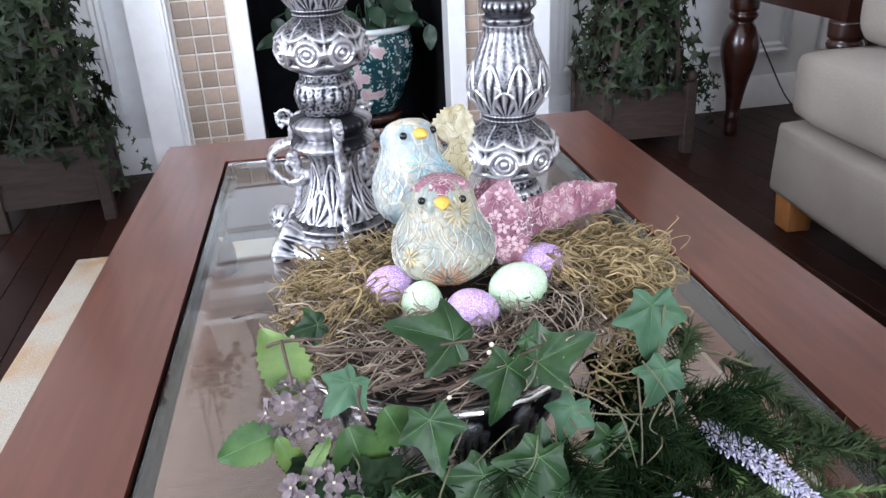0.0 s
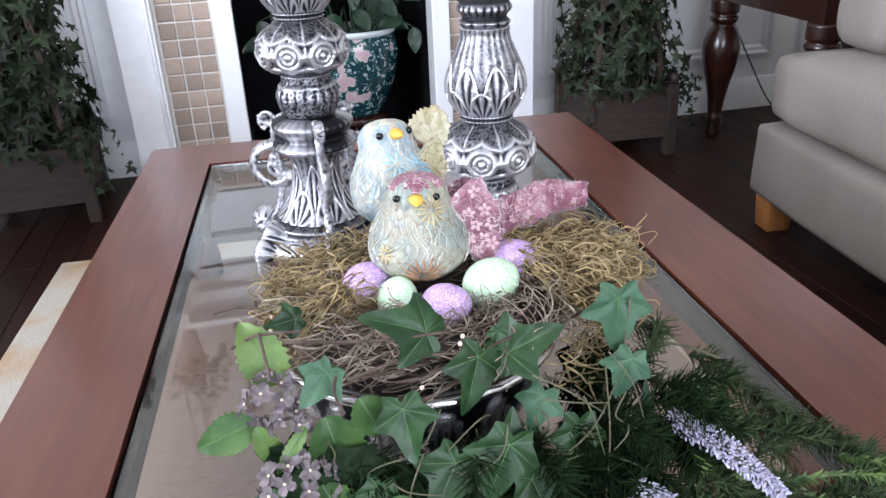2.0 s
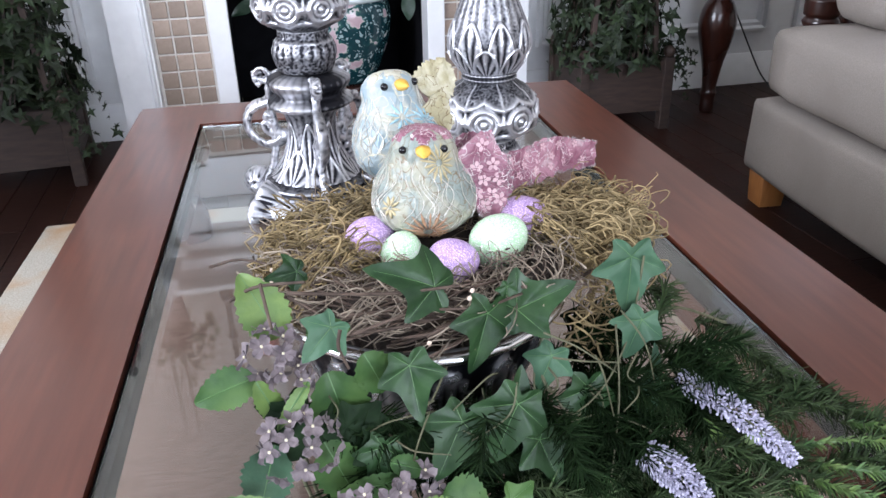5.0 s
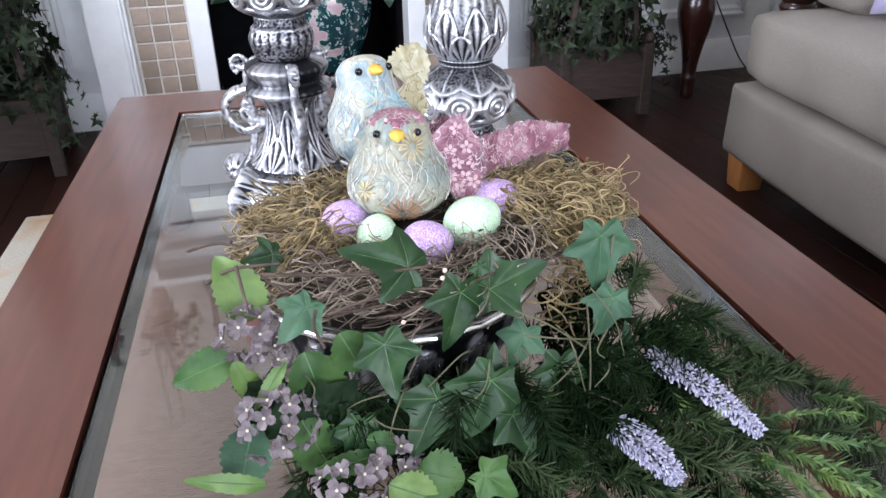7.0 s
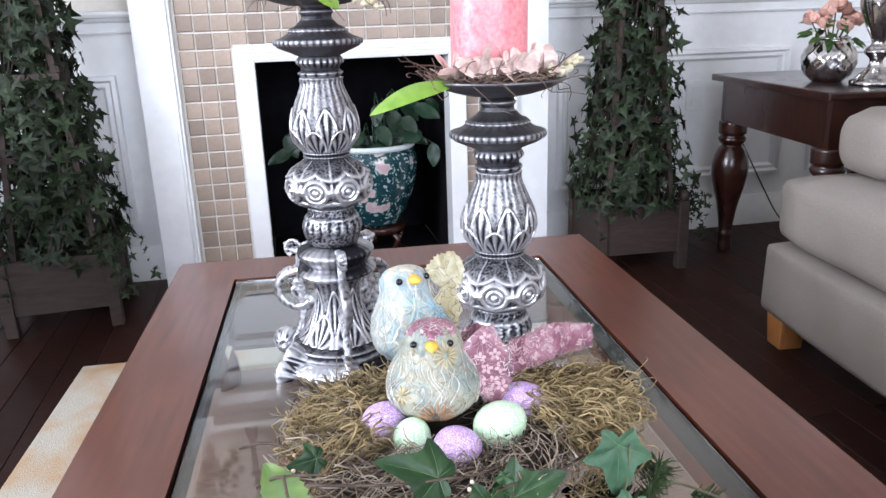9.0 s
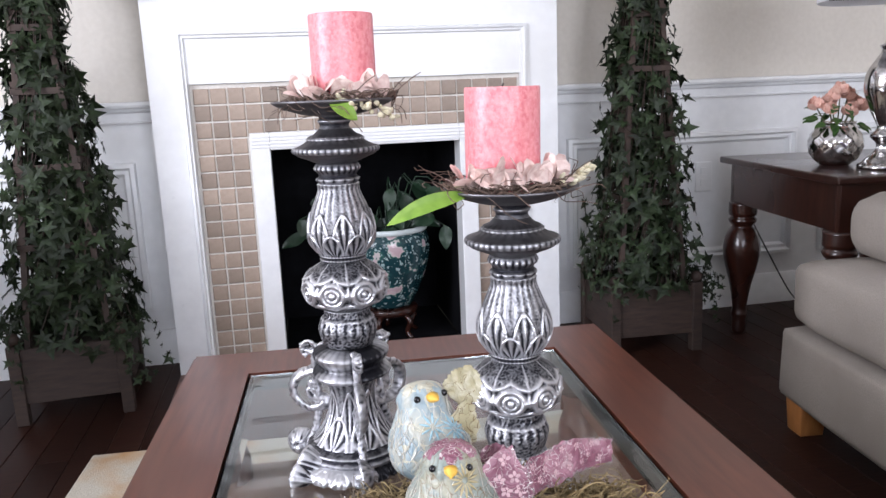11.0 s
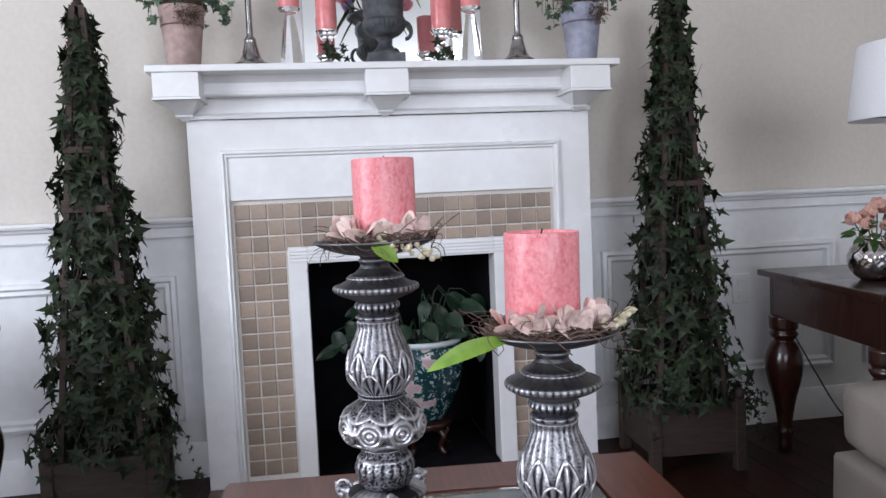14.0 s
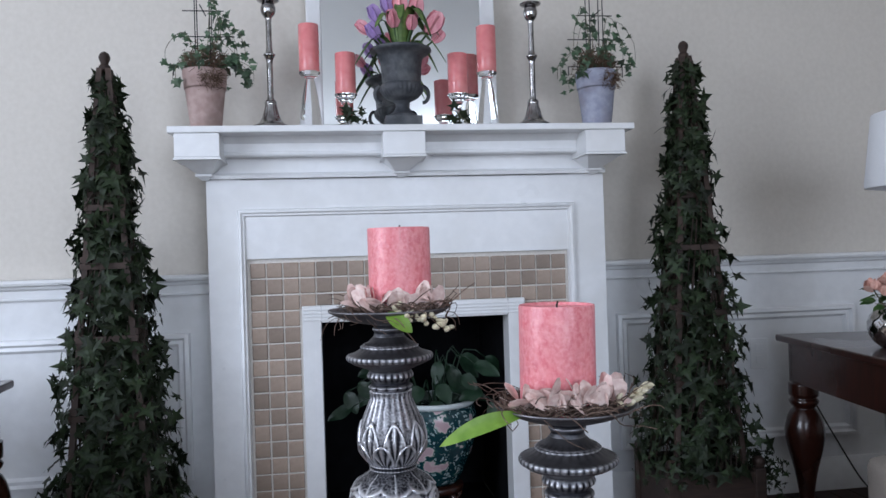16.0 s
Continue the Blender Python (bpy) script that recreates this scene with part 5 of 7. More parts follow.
IVY_HALF = ((0.00, 0.00), (0.16, -0.16), (0.42, -0.22), (0.36, 0.02), (0.66, 0.22), (0.34, 0.36), (0.20, 0.62), (0.0, 1.0))
IVY_POINTY = ((0.00, 0.00), (0.14, -0.20), (0.50, -0.36), (0.30, 0.02), (0.82, 0.28), (0.28, 0.34), (0.16, 0.60), (0.0, 1.05))


def ivy_leaf(bm, m, s, fold=0.18, droop=0.25, half=IVY_HALF):
    """A lobed ivy leaf, stalk at the origin, tip along +y, face up +z."""
    def at(x, y):
        return bm.verts.new(m @ Vector((x * s, y * s, s * (fold * abs(x) - droop * y * y - 0.16 * x * x + 0.03 * math.sin(7 * y + 3 * x)))))
    mid = [at(0, y) for y in (0.0, 0.12, 0.34, 0.62, 1.0)]
    for sx in (1, -1):
        o = [at(sx * x, y) for x, y in half[1:-1]]
        ring = [mid[0], o[0], o[1], o[2], o[3], o[4], o[5], mid[4]]
        tris = ((mid[0], o[0], mid[1]), (o[0], o[1], o[2]), (o[0], o[2], mid[1]), (o[2], o[3], o[4]), (o[2], o[4], mid[2]), (mid[1], o[2], mid[2]), (o[4], o[5], mid[3]), (mid[2], o[4], mid[3]), (o[5], mid[4], mid[3]))
        for t in tris:
            bm.faces.new(t if sx > 0 else t[::-1])


def oval_leaf(bm, m, w, h, fold=0.2, droop=0.3, n=9, teeth=0.05):
    rows = []
    for i in range(n):
        v = i / (n - 1)
        half = w * 0.5 * math.sin(math.pi * (0.03 + 0.95 * v ** 0.85)) ** 0.75 * (1 + (teeth if i % 2 else -teeth))
        rows.append([bm.verts.new(m @ Vector((half * k, h * v, fold * abs(half * k) - droop * h * v * v + 0.04 * h * math.sin(9 * v) * abs(k)))) for k in (-1, -0.5, 0, 0.5, 1)])
    for a, b in zip(rows, rows[1:]):
        for k in range(4):
            bm.faces.new((a[k], a[k + 1], b[k + 1], b[k]))


def facing(p, tip, spin_to=(0.0, -1.0, 0.75)):
    """A pose at p whose +y points along tip and whose +z leans to spin_to."""
    y = Vector(tip).normalized()
    z = Vector(spin_to)
    z = (z - y * z.dot(y)).normalized()
    x = y.cross(z)
    m = Matrix((x, y, z)).transposed().to_4x4()
    m.translation = p
    return m


LOBES = ((90, 1.08, 25), (24, 0.72, 21), (156, 0.72, 21), (-42, 0.44, 24), (222, 0.44, 24))


def ivy_height(x, y, curl, wave):
    """Relief of a broad ivy leaf: creased along its veins and bent over at the tips."""
    a, r = math.degrees(math.atan2(y, x)), math.hypot(x, y)
    on = max(math.exp(-(((a - c + 180) % 360 - 180) / 13) ** 2) for c, _, _ in LOBES)
    return 0.15 * r * (1 - on) - curl * r * r + 0.035 * math.sin(6 * x + wave) * math.cos(5 * y + wave) + 0.05 * x * math.sin(wave)


def broad_ivy(bm, m, s, curl, wave):
    """A five-lobed ivy leaf with rounded bays, stalk end at the origin, tip along +y."""
    n, rings = 72, []
    c = bm.verts.new(m @ Vector((0, 0.05 * s, s * ivy_height(0, 0.0, curl, wave))))
    for f in (0.3, 0.62, 0.86, 1.0):
        ring = []
        for k in range(n):
            a = 360 * k / n
            r = 0.30 + sum((ln - 0.30) * math.exp(-abs((((a - q + 180) % 360) - 180) / w) ** 1.25) for q, ln, w in LOBES)
            r -= 0.17 * math.exp(-((((a - 270 + 180) % 360) - 180) / 22) ** 2)
            r *= f * (1 + 0.02 * math.sin(9 * math.radians(a) + wave))
            x, y = r * math.cos(math.radians(a)), r * math.sin(math.radians(a))
            ring.append(bm.verts.new(m @ Vector((x * s, (y + 0.05) * s, s * ivy_height(x, y, curl, wave)))))
        rings.append(ring)
    for k in range(n):
        bm.faces.new((c, rings[0][k], rings[0][(k + 1) % n]))
    for a, b in zip(rings, rings[1:]):
        for k in range(n):
            bm.faces.new((a[k], b[k], b[(k + 1) % n], a[(k + 1) % n]))


def veins(bm, m, s, curl, wave):
    for q, ln, _ in LOBES:
        pts = []
        for j in range(7):
            r = 0.88 * ln * j / 6
            x, y = r * math.cos(math.radians(q)), r * math.sin(math.radians(q))
            pts.append(m @ Vector((x * s, (y + 0.05) * s, s * ivy_height(x, y, curl, wave) + 0.0001)))
        tube(bm, pts, 0.00024 * s / 0.03, 4, 0.2)


# ivy trailing over the rim of the bowl
ivy = thing("ivy_garland", (-0.1186, 0.2566, GT), "dark green artificial ivy trailing over the silver bowl", "ivy")
ORG = Vector((-0.1186, 0.2566, GT))
for p, tip, s, mat in (
    ((-0.1460, 0.2985, 0.5995), (-0.87, 0.02, 0.48), 0.0315, M_IVY),
    ((-0.1050, 0.2970, 0.5800), (0.92, -0.07, 0.39), 0.0305, M_IVY),
    ((-0.1210, 0.2920, 0.5860), (-0.27, -0.40, -0.87), 0.0297, M_IVY),
    ((-0.1650, 0.2830, 0.5680), (0.08, -0.42, -0.91), 0.0265, M_IVY),
    ((-0.1110, 0.2700, 0.5430), (-0.44, -0.29, -0.85), 0.0325, M_IVY),
    ((-0.1130, 0.2720, 0.5330), (0.31, 0.18, 0.93), 0.0225, M_IVY),
    ((-0.1400, 0.2720, 0.5360), (-0.52, -0.39, -0.75), 0.0305, M_IVY),
    ((-0.0630, 0.2900, 0.5290), (-0.17, -0.34, -0.92), 0.0292, M_IVY),
    ((-0.0320, 0.3120, 0.5960), (-0.06, -0.19, -0.98), 0.0316, M_IVYDUST),
    ((-0.0280, 0.3000, 0.5610), (-0.38, -0.21, -0.90), 0.0234, M_IVYDUST),
    ((-0.2120, 0.3450, 0.5950), (-0.90, -0.42, 0.06), 0.0166, M_IVY),
    ((-0.1220, 0.2500, 0.4970), (0.74, -0.37, -0.56), 0.0215, M_HLEAF),
    ((-0.0850, 0.2900, 0.5540), (-0.47, -0.28, -0.84), 0.0214, M_IVYDUST),
    ((-0.2000, 0.2960, 0.5880), (-0.72, -0.29, -0.63), 0.0207, M_IVYDUST),
    ((-0.1080, 0.3000, 0.5940), (-0.21, -0.21, -0.95), 0.0094, M_IVY),
    ((-0.1820, 0.2700, 0.5300), (-0.32, -0.37, -0.87), 0.0218, M_IVY),
    ((-0.1010, 0.2660, 0.5200), (0.35, -0.31, -0.89), 0.0260, M_IVY)):
    m = facing(Vector(p) - ORG, tip, (0.3 * math.sin(90 * p[0]), -1.0, 0.75 + 0.4 * math.cos(130 * p[0])))
    curl, wave = 0.16 + 0.14 * math.sin(200 * p[0]), 300 * p[0]
    bm = bmesh.new()
    broad_ivy(bm, m, s * 1.02, curl, wave)
    lf = part("leaf", bm, mat, ivy, smooth=True)
    bm = bmesh.new()
    veins(bm, m, s * 1.02, curl, wave)
    part("vein", bm, M_VEIN, lf, "pale leaf veins")
for c in (((-0.0818, 0.3116, 0.5573), (-0.0973, 0.2838, 0.5382), (-0.0824, 0.2752, 0.5199), (-0.0564, 0.2848, 0.5128)), ((-0.0254, 0.3098, 0.5948), (-0.0337, 0.3019, 0.5524), (-0.0541, 0.2872, 0.5289), (-0.0788, 0.2772, 0.5199), (-0.1041, 0.2745, 0.5199)),
          ((-0.1420, 0.2969, 0.5524), (-0.1527, 0.2845, 0.5429), (-0.1574, 0.2862, 0.5354)), ((-0.1813, 0.2797, 0.5110), (-0.1452, 0.2729, 0.5199), (-0.1040, 0.2739, 0.5217)), ((-0.1177, 0.3047, 0.5807), (-0.1125, 0.2949, 0.5714), (-0.1134, 0.2985, 0.5608)),
          ((-0.0424, 0.3028, 0.5573), (-0.0478, 0.2807, 0.5199), (-0.0612, 0.2573, 0.4775)), ((-0.1050, 0.2550, 0.4775), (-0.1175, 0.2478, 0.4657), (-0.1396, 0.2438, 0.4618)), ((-0.0889, 0.2917, 0.5476), (-0.0855, 0.2796, 0.5429), (-0.0885, 0.2821, 0.5345), (-0.0918, 0.2894, 0.5429), (-0.0828, 0.2750, 0.5271), (-0.0742, 0.2733, 0.5235))):
    bm = bmesh.new()
    tube(bm, curve_pts([Vector(p) - ORG for p in c], 18), 0.0007, 5, 0.7)
    part("vine", bm, M_STEM, ivy, smooth=True)

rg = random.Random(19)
# added inner leaves, darkened in colour as shade behind the front ivy
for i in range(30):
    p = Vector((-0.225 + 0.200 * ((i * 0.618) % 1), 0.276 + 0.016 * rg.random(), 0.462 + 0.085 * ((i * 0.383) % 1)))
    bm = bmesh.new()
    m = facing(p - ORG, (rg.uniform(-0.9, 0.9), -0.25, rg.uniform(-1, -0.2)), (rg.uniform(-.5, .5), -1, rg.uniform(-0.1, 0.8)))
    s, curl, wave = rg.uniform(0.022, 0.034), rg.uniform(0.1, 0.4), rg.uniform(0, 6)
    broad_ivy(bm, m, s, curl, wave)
    lf = part("leaf", bm, M_IVYSHADED, ivy, "inner ivy leaf with shade in its dark green colour", smooth=True)
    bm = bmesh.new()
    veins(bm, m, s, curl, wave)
    part("vein", bm, M_IVYSHADED, lf)
# wiry tendrils and bare stems between the leaves
for k in range(22):
    a = Vector((rg.uniform(-0.21, -0.03), rg.uniform(0.272, 0.300), rg.uniform(0.50, 0.58)))
    b = a + Vector((rg.uniform(-0.05, 0.06), rg.uniform(-0.016, 0.004), rg.uniform(-0.05, -0.005)))
    c = a.lerp(b, 0.5) + Vector((rg.uniform(-0.01, 0.01), -0.006, rg.uniform(0, 0.014)))
    bm = bmesh.new()
    tube(bm, curve_pts([a - ORG, c - ORG, b - ORG], 14), 0.0006, 5, 0.6)
    part("stem", bm, M_STEM, ivy, smooth=True)

# hydrangea spray
hyd = thing("hydrangea_spray", (-0.2219, 0.2851, GT), "artificial mauve hydrangea spray with toothed green leaves", "flowers")
ORG = Vector((-0.2219, 0.2851, GT))
rg = random.Random(3)


def floret(bm, m, s):
    for k in range(4):
        q = m @ pose(0, 0, 0, 0, 0, 90 * k + rg.uniform(-8, 8))
        rows = [[bm.verts.new(q @ Vector((x * s, y * s, z * s))) for x, y, z in r] for r in (((-0.06, 0.05, 0), (0, 0.05, -0.02), (0.06, 0.05, 0)), ((-0.42, 0.42, 0.30), (0.0, 0.45, -0.02), (0.42, 0.42, 0.16)), ((-0.40, 0.80, 0.46), (0.04, 0.84, 0.10), (0.38, 0.78, 0.26)), ((-0.16, 0.98, 0.22), (0.02, 0.94, 0.14), (0.16, 1.0, -0.06)))]
        for a, b in zip(rows, rows[1:]):
            bm.faces.new((a[0], a[1], b[1], b[0]))
            bm.faces.new((a[1], a[2], b[2], b[1]))


for c, rad, n in (
    ((-0.2300, 0.3050, 0.5730), 0.0140, 9),
    ((-0.2230, 0.2960, 0.5620), 0.0100, 7),
    ((-0.2230, 0.2780, 0.5370), 0.0190, 14),
    ((-0.1700, 0.2620, 0.5080), 0.0130, 6),
    ((-0.1930, 0.2500, 0.5070), 0.0180, 10)):
    for i in range(n):
        a, e = i * 2.4, math.acos(1 - 1.15 * (i + 0.5) / n)
        d = Vector((math.sin(e) * math.cos(a), -math.cos(e) * 0.8 - 0.1, math.sin(e) * math.sin(a) + 0.35)).normalized()
        bm = bmesh.new()
        q = (d + Vector((0, 0, 0.1))).to_track_quat("Z", "Y").to_matrix().to_4x4()
        q.translation = Vector(c) - ORG + d * rad * 1.13 * rg.uniform(0.75, 1.0)
        floret(bm, q @ pose(0, 0, 0, rg.uniform(-25, 25), rg.uniform(-25, 25), rg.uniform(0, 90)), rg.uniform(0.0056, 0.0076))
        fl = part("floret", bm, M_FLORET, hyd, smooth=False)
        bm = bmesh.new()
        bmesh.ops.create_icosphere(bm, subdivisions=1, radius=0.0009, matrix=q @ Matrix.Translation((0, 0, 0.0006)))
        part("centre", bm, M_BUD, fl, smooth=True)
for p, tip, w, h, mat in (
    ((-0.2410, 0.3000, 0.5620), (-0.95, -0.32, -0.08), 0.0140, 0.0187, M_HLEAF),
    ((-0.2260, 0.3120, 0.5760), (-0.39, 0.19, 0.90), 0.0169, 0.0228, M_HLIME),
    ((-0.2050, 0.2960, 0.5610), (0.24, -0.42, -0.87), 0.0206, 0.0278, M_HLEAF),
    ((-0.2150, 0.2860, 0.5640), (-0.63, -0.63, -0.45), 0.0051, 0.0163, M_HLIME),
    ((-0.2400, 0.2920, 0.5650), (0.38, -0.30, -0.87), 0.0088, 0.0194, M_HLIME),
    ((-0.2350, 0.2800, 0.5340), (-0.33, -0.36, -0.87), 0.0176, 0.0245, M_IVYDUST),
    ((-0.2110, 0.2780, 0.5320), (0.38, -0.44, -0.82), 0.0176, 0.0234, M_HLEAF),
    ((-0.2080, 0.2550, 0.5160), (1.00, 0.00, 0.09), 0.0081, 0.0236, M_HLEAF),
    ((-0.1560, 0.2550, 0.5040), (0.89, -0.42, -0.19), 0.0184, 0.0157, M_HLEAF),
    ((-0.1730, 0.2460, 0.5070), (0.87, -0.33, -0.37), 0.0147, 0.0178, M_HLIME),
    ((-0.2330, 0.2620, 0.5090), (-0.88, -0.19, 0.44), 0.0066, 0.0234, M_HLIME),
    ((-0.1800, 0.2660, 0.5220), (0.91, -0.34, -0.23), 0.0081, 0.0129, M_HLEAF),
    ((-0.1860, 0.2960, 0.5690), (0.42, -0.37, -0.83), 0.0147, 0.0159, M_HLEAF),
    ((-0.1900, 0.2900, 0.5340), (0.11, -0.30, -0.95), 0.0176, 0.0194, M_HLEAF),
    ((-0.2130, 0.3000, 0.5820), (0.95, -0.22, 0.22), 0.0103, 0.0132, M_HLEAF)):
    m = facing(Vector(p) - ORG, tip)
    bm = bmesh.new()
    oval_leaf(bm, m, w * 1.50, h * 1.58, 0.30, 0.38, 19, 0.075)
    lf = part("leaf", bm, mat, hyd, smooth=True)
    bm = bmesh.new()
    tube(bm, [m @ Vector((0, h * 1.58 * v, -0.38 * h * 1.58 * v * v + 0.0004)) for v in (0, 0.25, 0.5, 0.75, 0.97)], 0.0005, 4, 0.3)
    part("midrib", bm, M_VEIN, lf)
for c in (((-0.2100, 0.3033, GT + 0.002), (-0.2193, 0.3077, 0.4856), (-0.2243, 0.3194, 0.5335)), ((-0.2002, 0.2941, GT + 0.002), (-0.2165, 0.2951, 0.4696), (-0.2256, 0.3024, 0.4981)), ((-0.1897, 0.2934, GT + 0.002), (-0.1860, 0.2840, 0.4657))):
    bm = bmesh.new()
    tube(bm, curve_pts([Vector(p) - ORG for p in c], 10), 0.0012, 6)
    part("stem", bm, M_STEM, hyd, smooth=True)

# pine and cedar swag lying over the table edge of the bowl
pine = thing("pine_swag", (-0.0123, 0.2699, GT), "artificial pine and cedar swag laid beside the bowl", "greenery")
ORG = Vector((-0.0123, 0.2699, GT))


def sprig(ctrl, n, length, mat, rad=0.00042, stem=0.0011, spread=58, name="sprig"):
    ps = curve_pts([Vector(p) - ORG for p in ctrl], 30)
    bm = bmesh.new()
    tube(bm, ps, stem, 5, 0.5)
    for i in range(n):
        u = (i + rg.random()) / n
        j = min(28, int(u * 29))
        p = ps[j].lerp(ps[j + 1], u * 29 - j)
        d = (ps[j + 1] - ps[j]).normalized()
        o = d.orthogonal().normalized()
        o.rotate(Matrix.Rotation(rg.uniform(0, 6.283), 3, d))
        t = math.radians(rg.uniform(spread - 20, spread + 15))
        v = d * math.cos(t) + o * math.sin(t)
        ln = length * rg.uniform(0.7, 1.1)
        q = p + v * ln + Vector((0, 0, -0.0015))
        if q.z < 0.001:
            q.z = 0.001 + rg.random() * 0.002
        tube(bm, [p, p.lerp(q, 0.55) + Vector((0, 0, 0.0006)), q], rad, 3, 0.35)
    part(name, bm, mat, pine, smooth=False)


for ctrl in (
    ((-0.0220, 0.3610, 0.5350), (0.0080, 0.3790, 0.5340), (0.0370, 0.3780, 0.5200)),
    ((-0.0260, 0.3580, 0.5200), (-0.0010, 0.3420, 0.5160), (0.0330, 0.3470, 0.5000)),
    ((0.0670, 0.3890, 0.4900), (0.0880, 0.3760, 0.4880), (0.0990, 0.3470, 0.4750)),
    ((0.0750, 0.3860, 0.4850), (0.0910, 0.3380, 0.4830), (0.1180, 0.3090, 0.4680)),
    ((0.0070, 0.3450, 0.4950), (0.0450, 0.3150, 0.4880), (0.0870, 0.2970, 0.4700)),
    ((-0.0390, 0.3360, 0.5100), (-0.0200, 0.3100, 0.5060), (-0.0080, 0.2930, 0.4900)),
    ((0.0110, 0.3120, 0.4800), (0.0450, 0.2800, 0.4790), (0.0740, 0.2500, 0.4650)),
    ((0.0640, 0.3290, 0.4750), (0.1000, 0.2990, 0.4750), (0.1480, 0.2890, 0.4620)),
    ((-0.0350, 0.3070, 0.4850), (-0.0160, 0.2840, 0.4810), (-0.0000, 0.2670, 0.4650)),
    ((-0.0760, 0.3080, 0.4850), (-0.0660, 0.2880, 0.4820), (-0.0570, 0.2730, 0.4660)),
    ((-0.1020, 0.2860, 0.4750), (-0.0910, 0.2680, 0.4750), (-0.0850, 0.2570, 0.4620)),
    ((-0.0500, 0.2900, 0.4760), (-0.0500, 0.2660, 0.4740), (-0.0530, 0.2500, 0.4600)),
    ((-0.0000, 0.2690, 0.4720), (0.0210, 0.2430, 0.4720), (0.0480, 0.2240, 0.4600)),
    ((0.0480, 0.2700, 0.4680), (0.0660, 0.2410, 0.4700), (0.1000, 0.2230, 0.4600)),
    ((0.0050, 0.3250, 0.4900), (0.0180, 0.2900, 0.4860), (0.0460, 0.2680, 0.4700)),
    ((0.1080, 0.3260, 0.4680), (0.1220, 0.2920, 0.4700), (0.1440, 0.2620, 0.4600)),
    ((-0.0140, 0.3400, 0.5200), (0.0030, 0.3370, 0.5310), (0.0330, 0.3780, 0.5300)),
    ((-0.0570, 0.3300, 0.5000), (-0.0550, 0.2990, 0.4960), (-0.0550, 0.2860, 0.4800)),
    ((0.0790, 0.3690, 0.4850), (0.0630, 0.3360, 0.4840), (0.0780, 0.3220, 0.4720)),
    ((-0.1240, 0.2810, 0.4680), (-0.1190, 0.2640, 0.4690), (-0.1170, 0.2620, 0.4580)),
    ((-0.0430, 0.2570, 0.4680), (-0.0260, 0.2410, 0.4690), (-0.0040, 0.2280, 0.4580)),
    ((-0.0060, 0.2790, 0.4740), (0.0100, 0.2550, 0.4730), (0.0210, 0.2280, 0.4600))):
    sprig(ctrl, 150, 0.0150, M_NEEDLE, 0.0007)
for k in range(34):
    u, w = (k % 17) / 16, k // 17
    sx, sy = -0.113 + 0.218 * u + rg.uniform(-0.011, 0.011), 0.241 + 0.080 * rg.random() + 0.010 * u
    lift = 0.012 + 0.026 * (1 - u) * rg.random() + 0.008 * w
    d = Vector((rg.uniform(0.3, 1), rg.uniform(-0.8, 0.6), 0)).normalized() * rg.uniform(0.035, 0.06)
    sprig(((sx, sy, GT + lift), (sx + d.x * 0.5, sy + d.y * 0.5, GT + lift + 0.010), (sx + d.x, sy + d.y, GT + lift)), 95, 0.0140, M_NEEDLE, 0.0007)
# filler sprigs behind the ivy, near-black to stand for the shade there
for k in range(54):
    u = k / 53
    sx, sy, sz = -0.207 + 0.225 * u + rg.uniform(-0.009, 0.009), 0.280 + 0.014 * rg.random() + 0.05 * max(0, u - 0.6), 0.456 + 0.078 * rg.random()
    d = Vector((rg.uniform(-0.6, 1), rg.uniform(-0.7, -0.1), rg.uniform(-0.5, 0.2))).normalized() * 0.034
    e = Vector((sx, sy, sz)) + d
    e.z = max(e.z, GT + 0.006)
    sprig(((sx, sy, sz), (sx + d.x * 0.5, sy + d.y * 0.5, sz + 0.004), tuple(e)), 85, 0.017, M_NEEDLESHADED, 0.0006)
# needles banked against the side of the bowl, coloured dark for its shade
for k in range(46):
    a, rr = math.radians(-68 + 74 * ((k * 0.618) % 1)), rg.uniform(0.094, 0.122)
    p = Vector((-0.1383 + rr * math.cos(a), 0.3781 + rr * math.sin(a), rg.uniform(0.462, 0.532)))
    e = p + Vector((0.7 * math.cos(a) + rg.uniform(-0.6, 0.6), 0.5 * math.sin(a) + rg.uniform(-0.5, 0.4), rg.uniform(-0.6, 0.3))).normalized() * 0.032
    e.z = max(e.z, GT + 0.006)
    sprig((tuple(p), tuple(p.lerp(e, 0.5) + Vector((0, 0, 0.004))), tuple(e)), 85, 0.016, M_NEEDLESHADED, 0.0007)
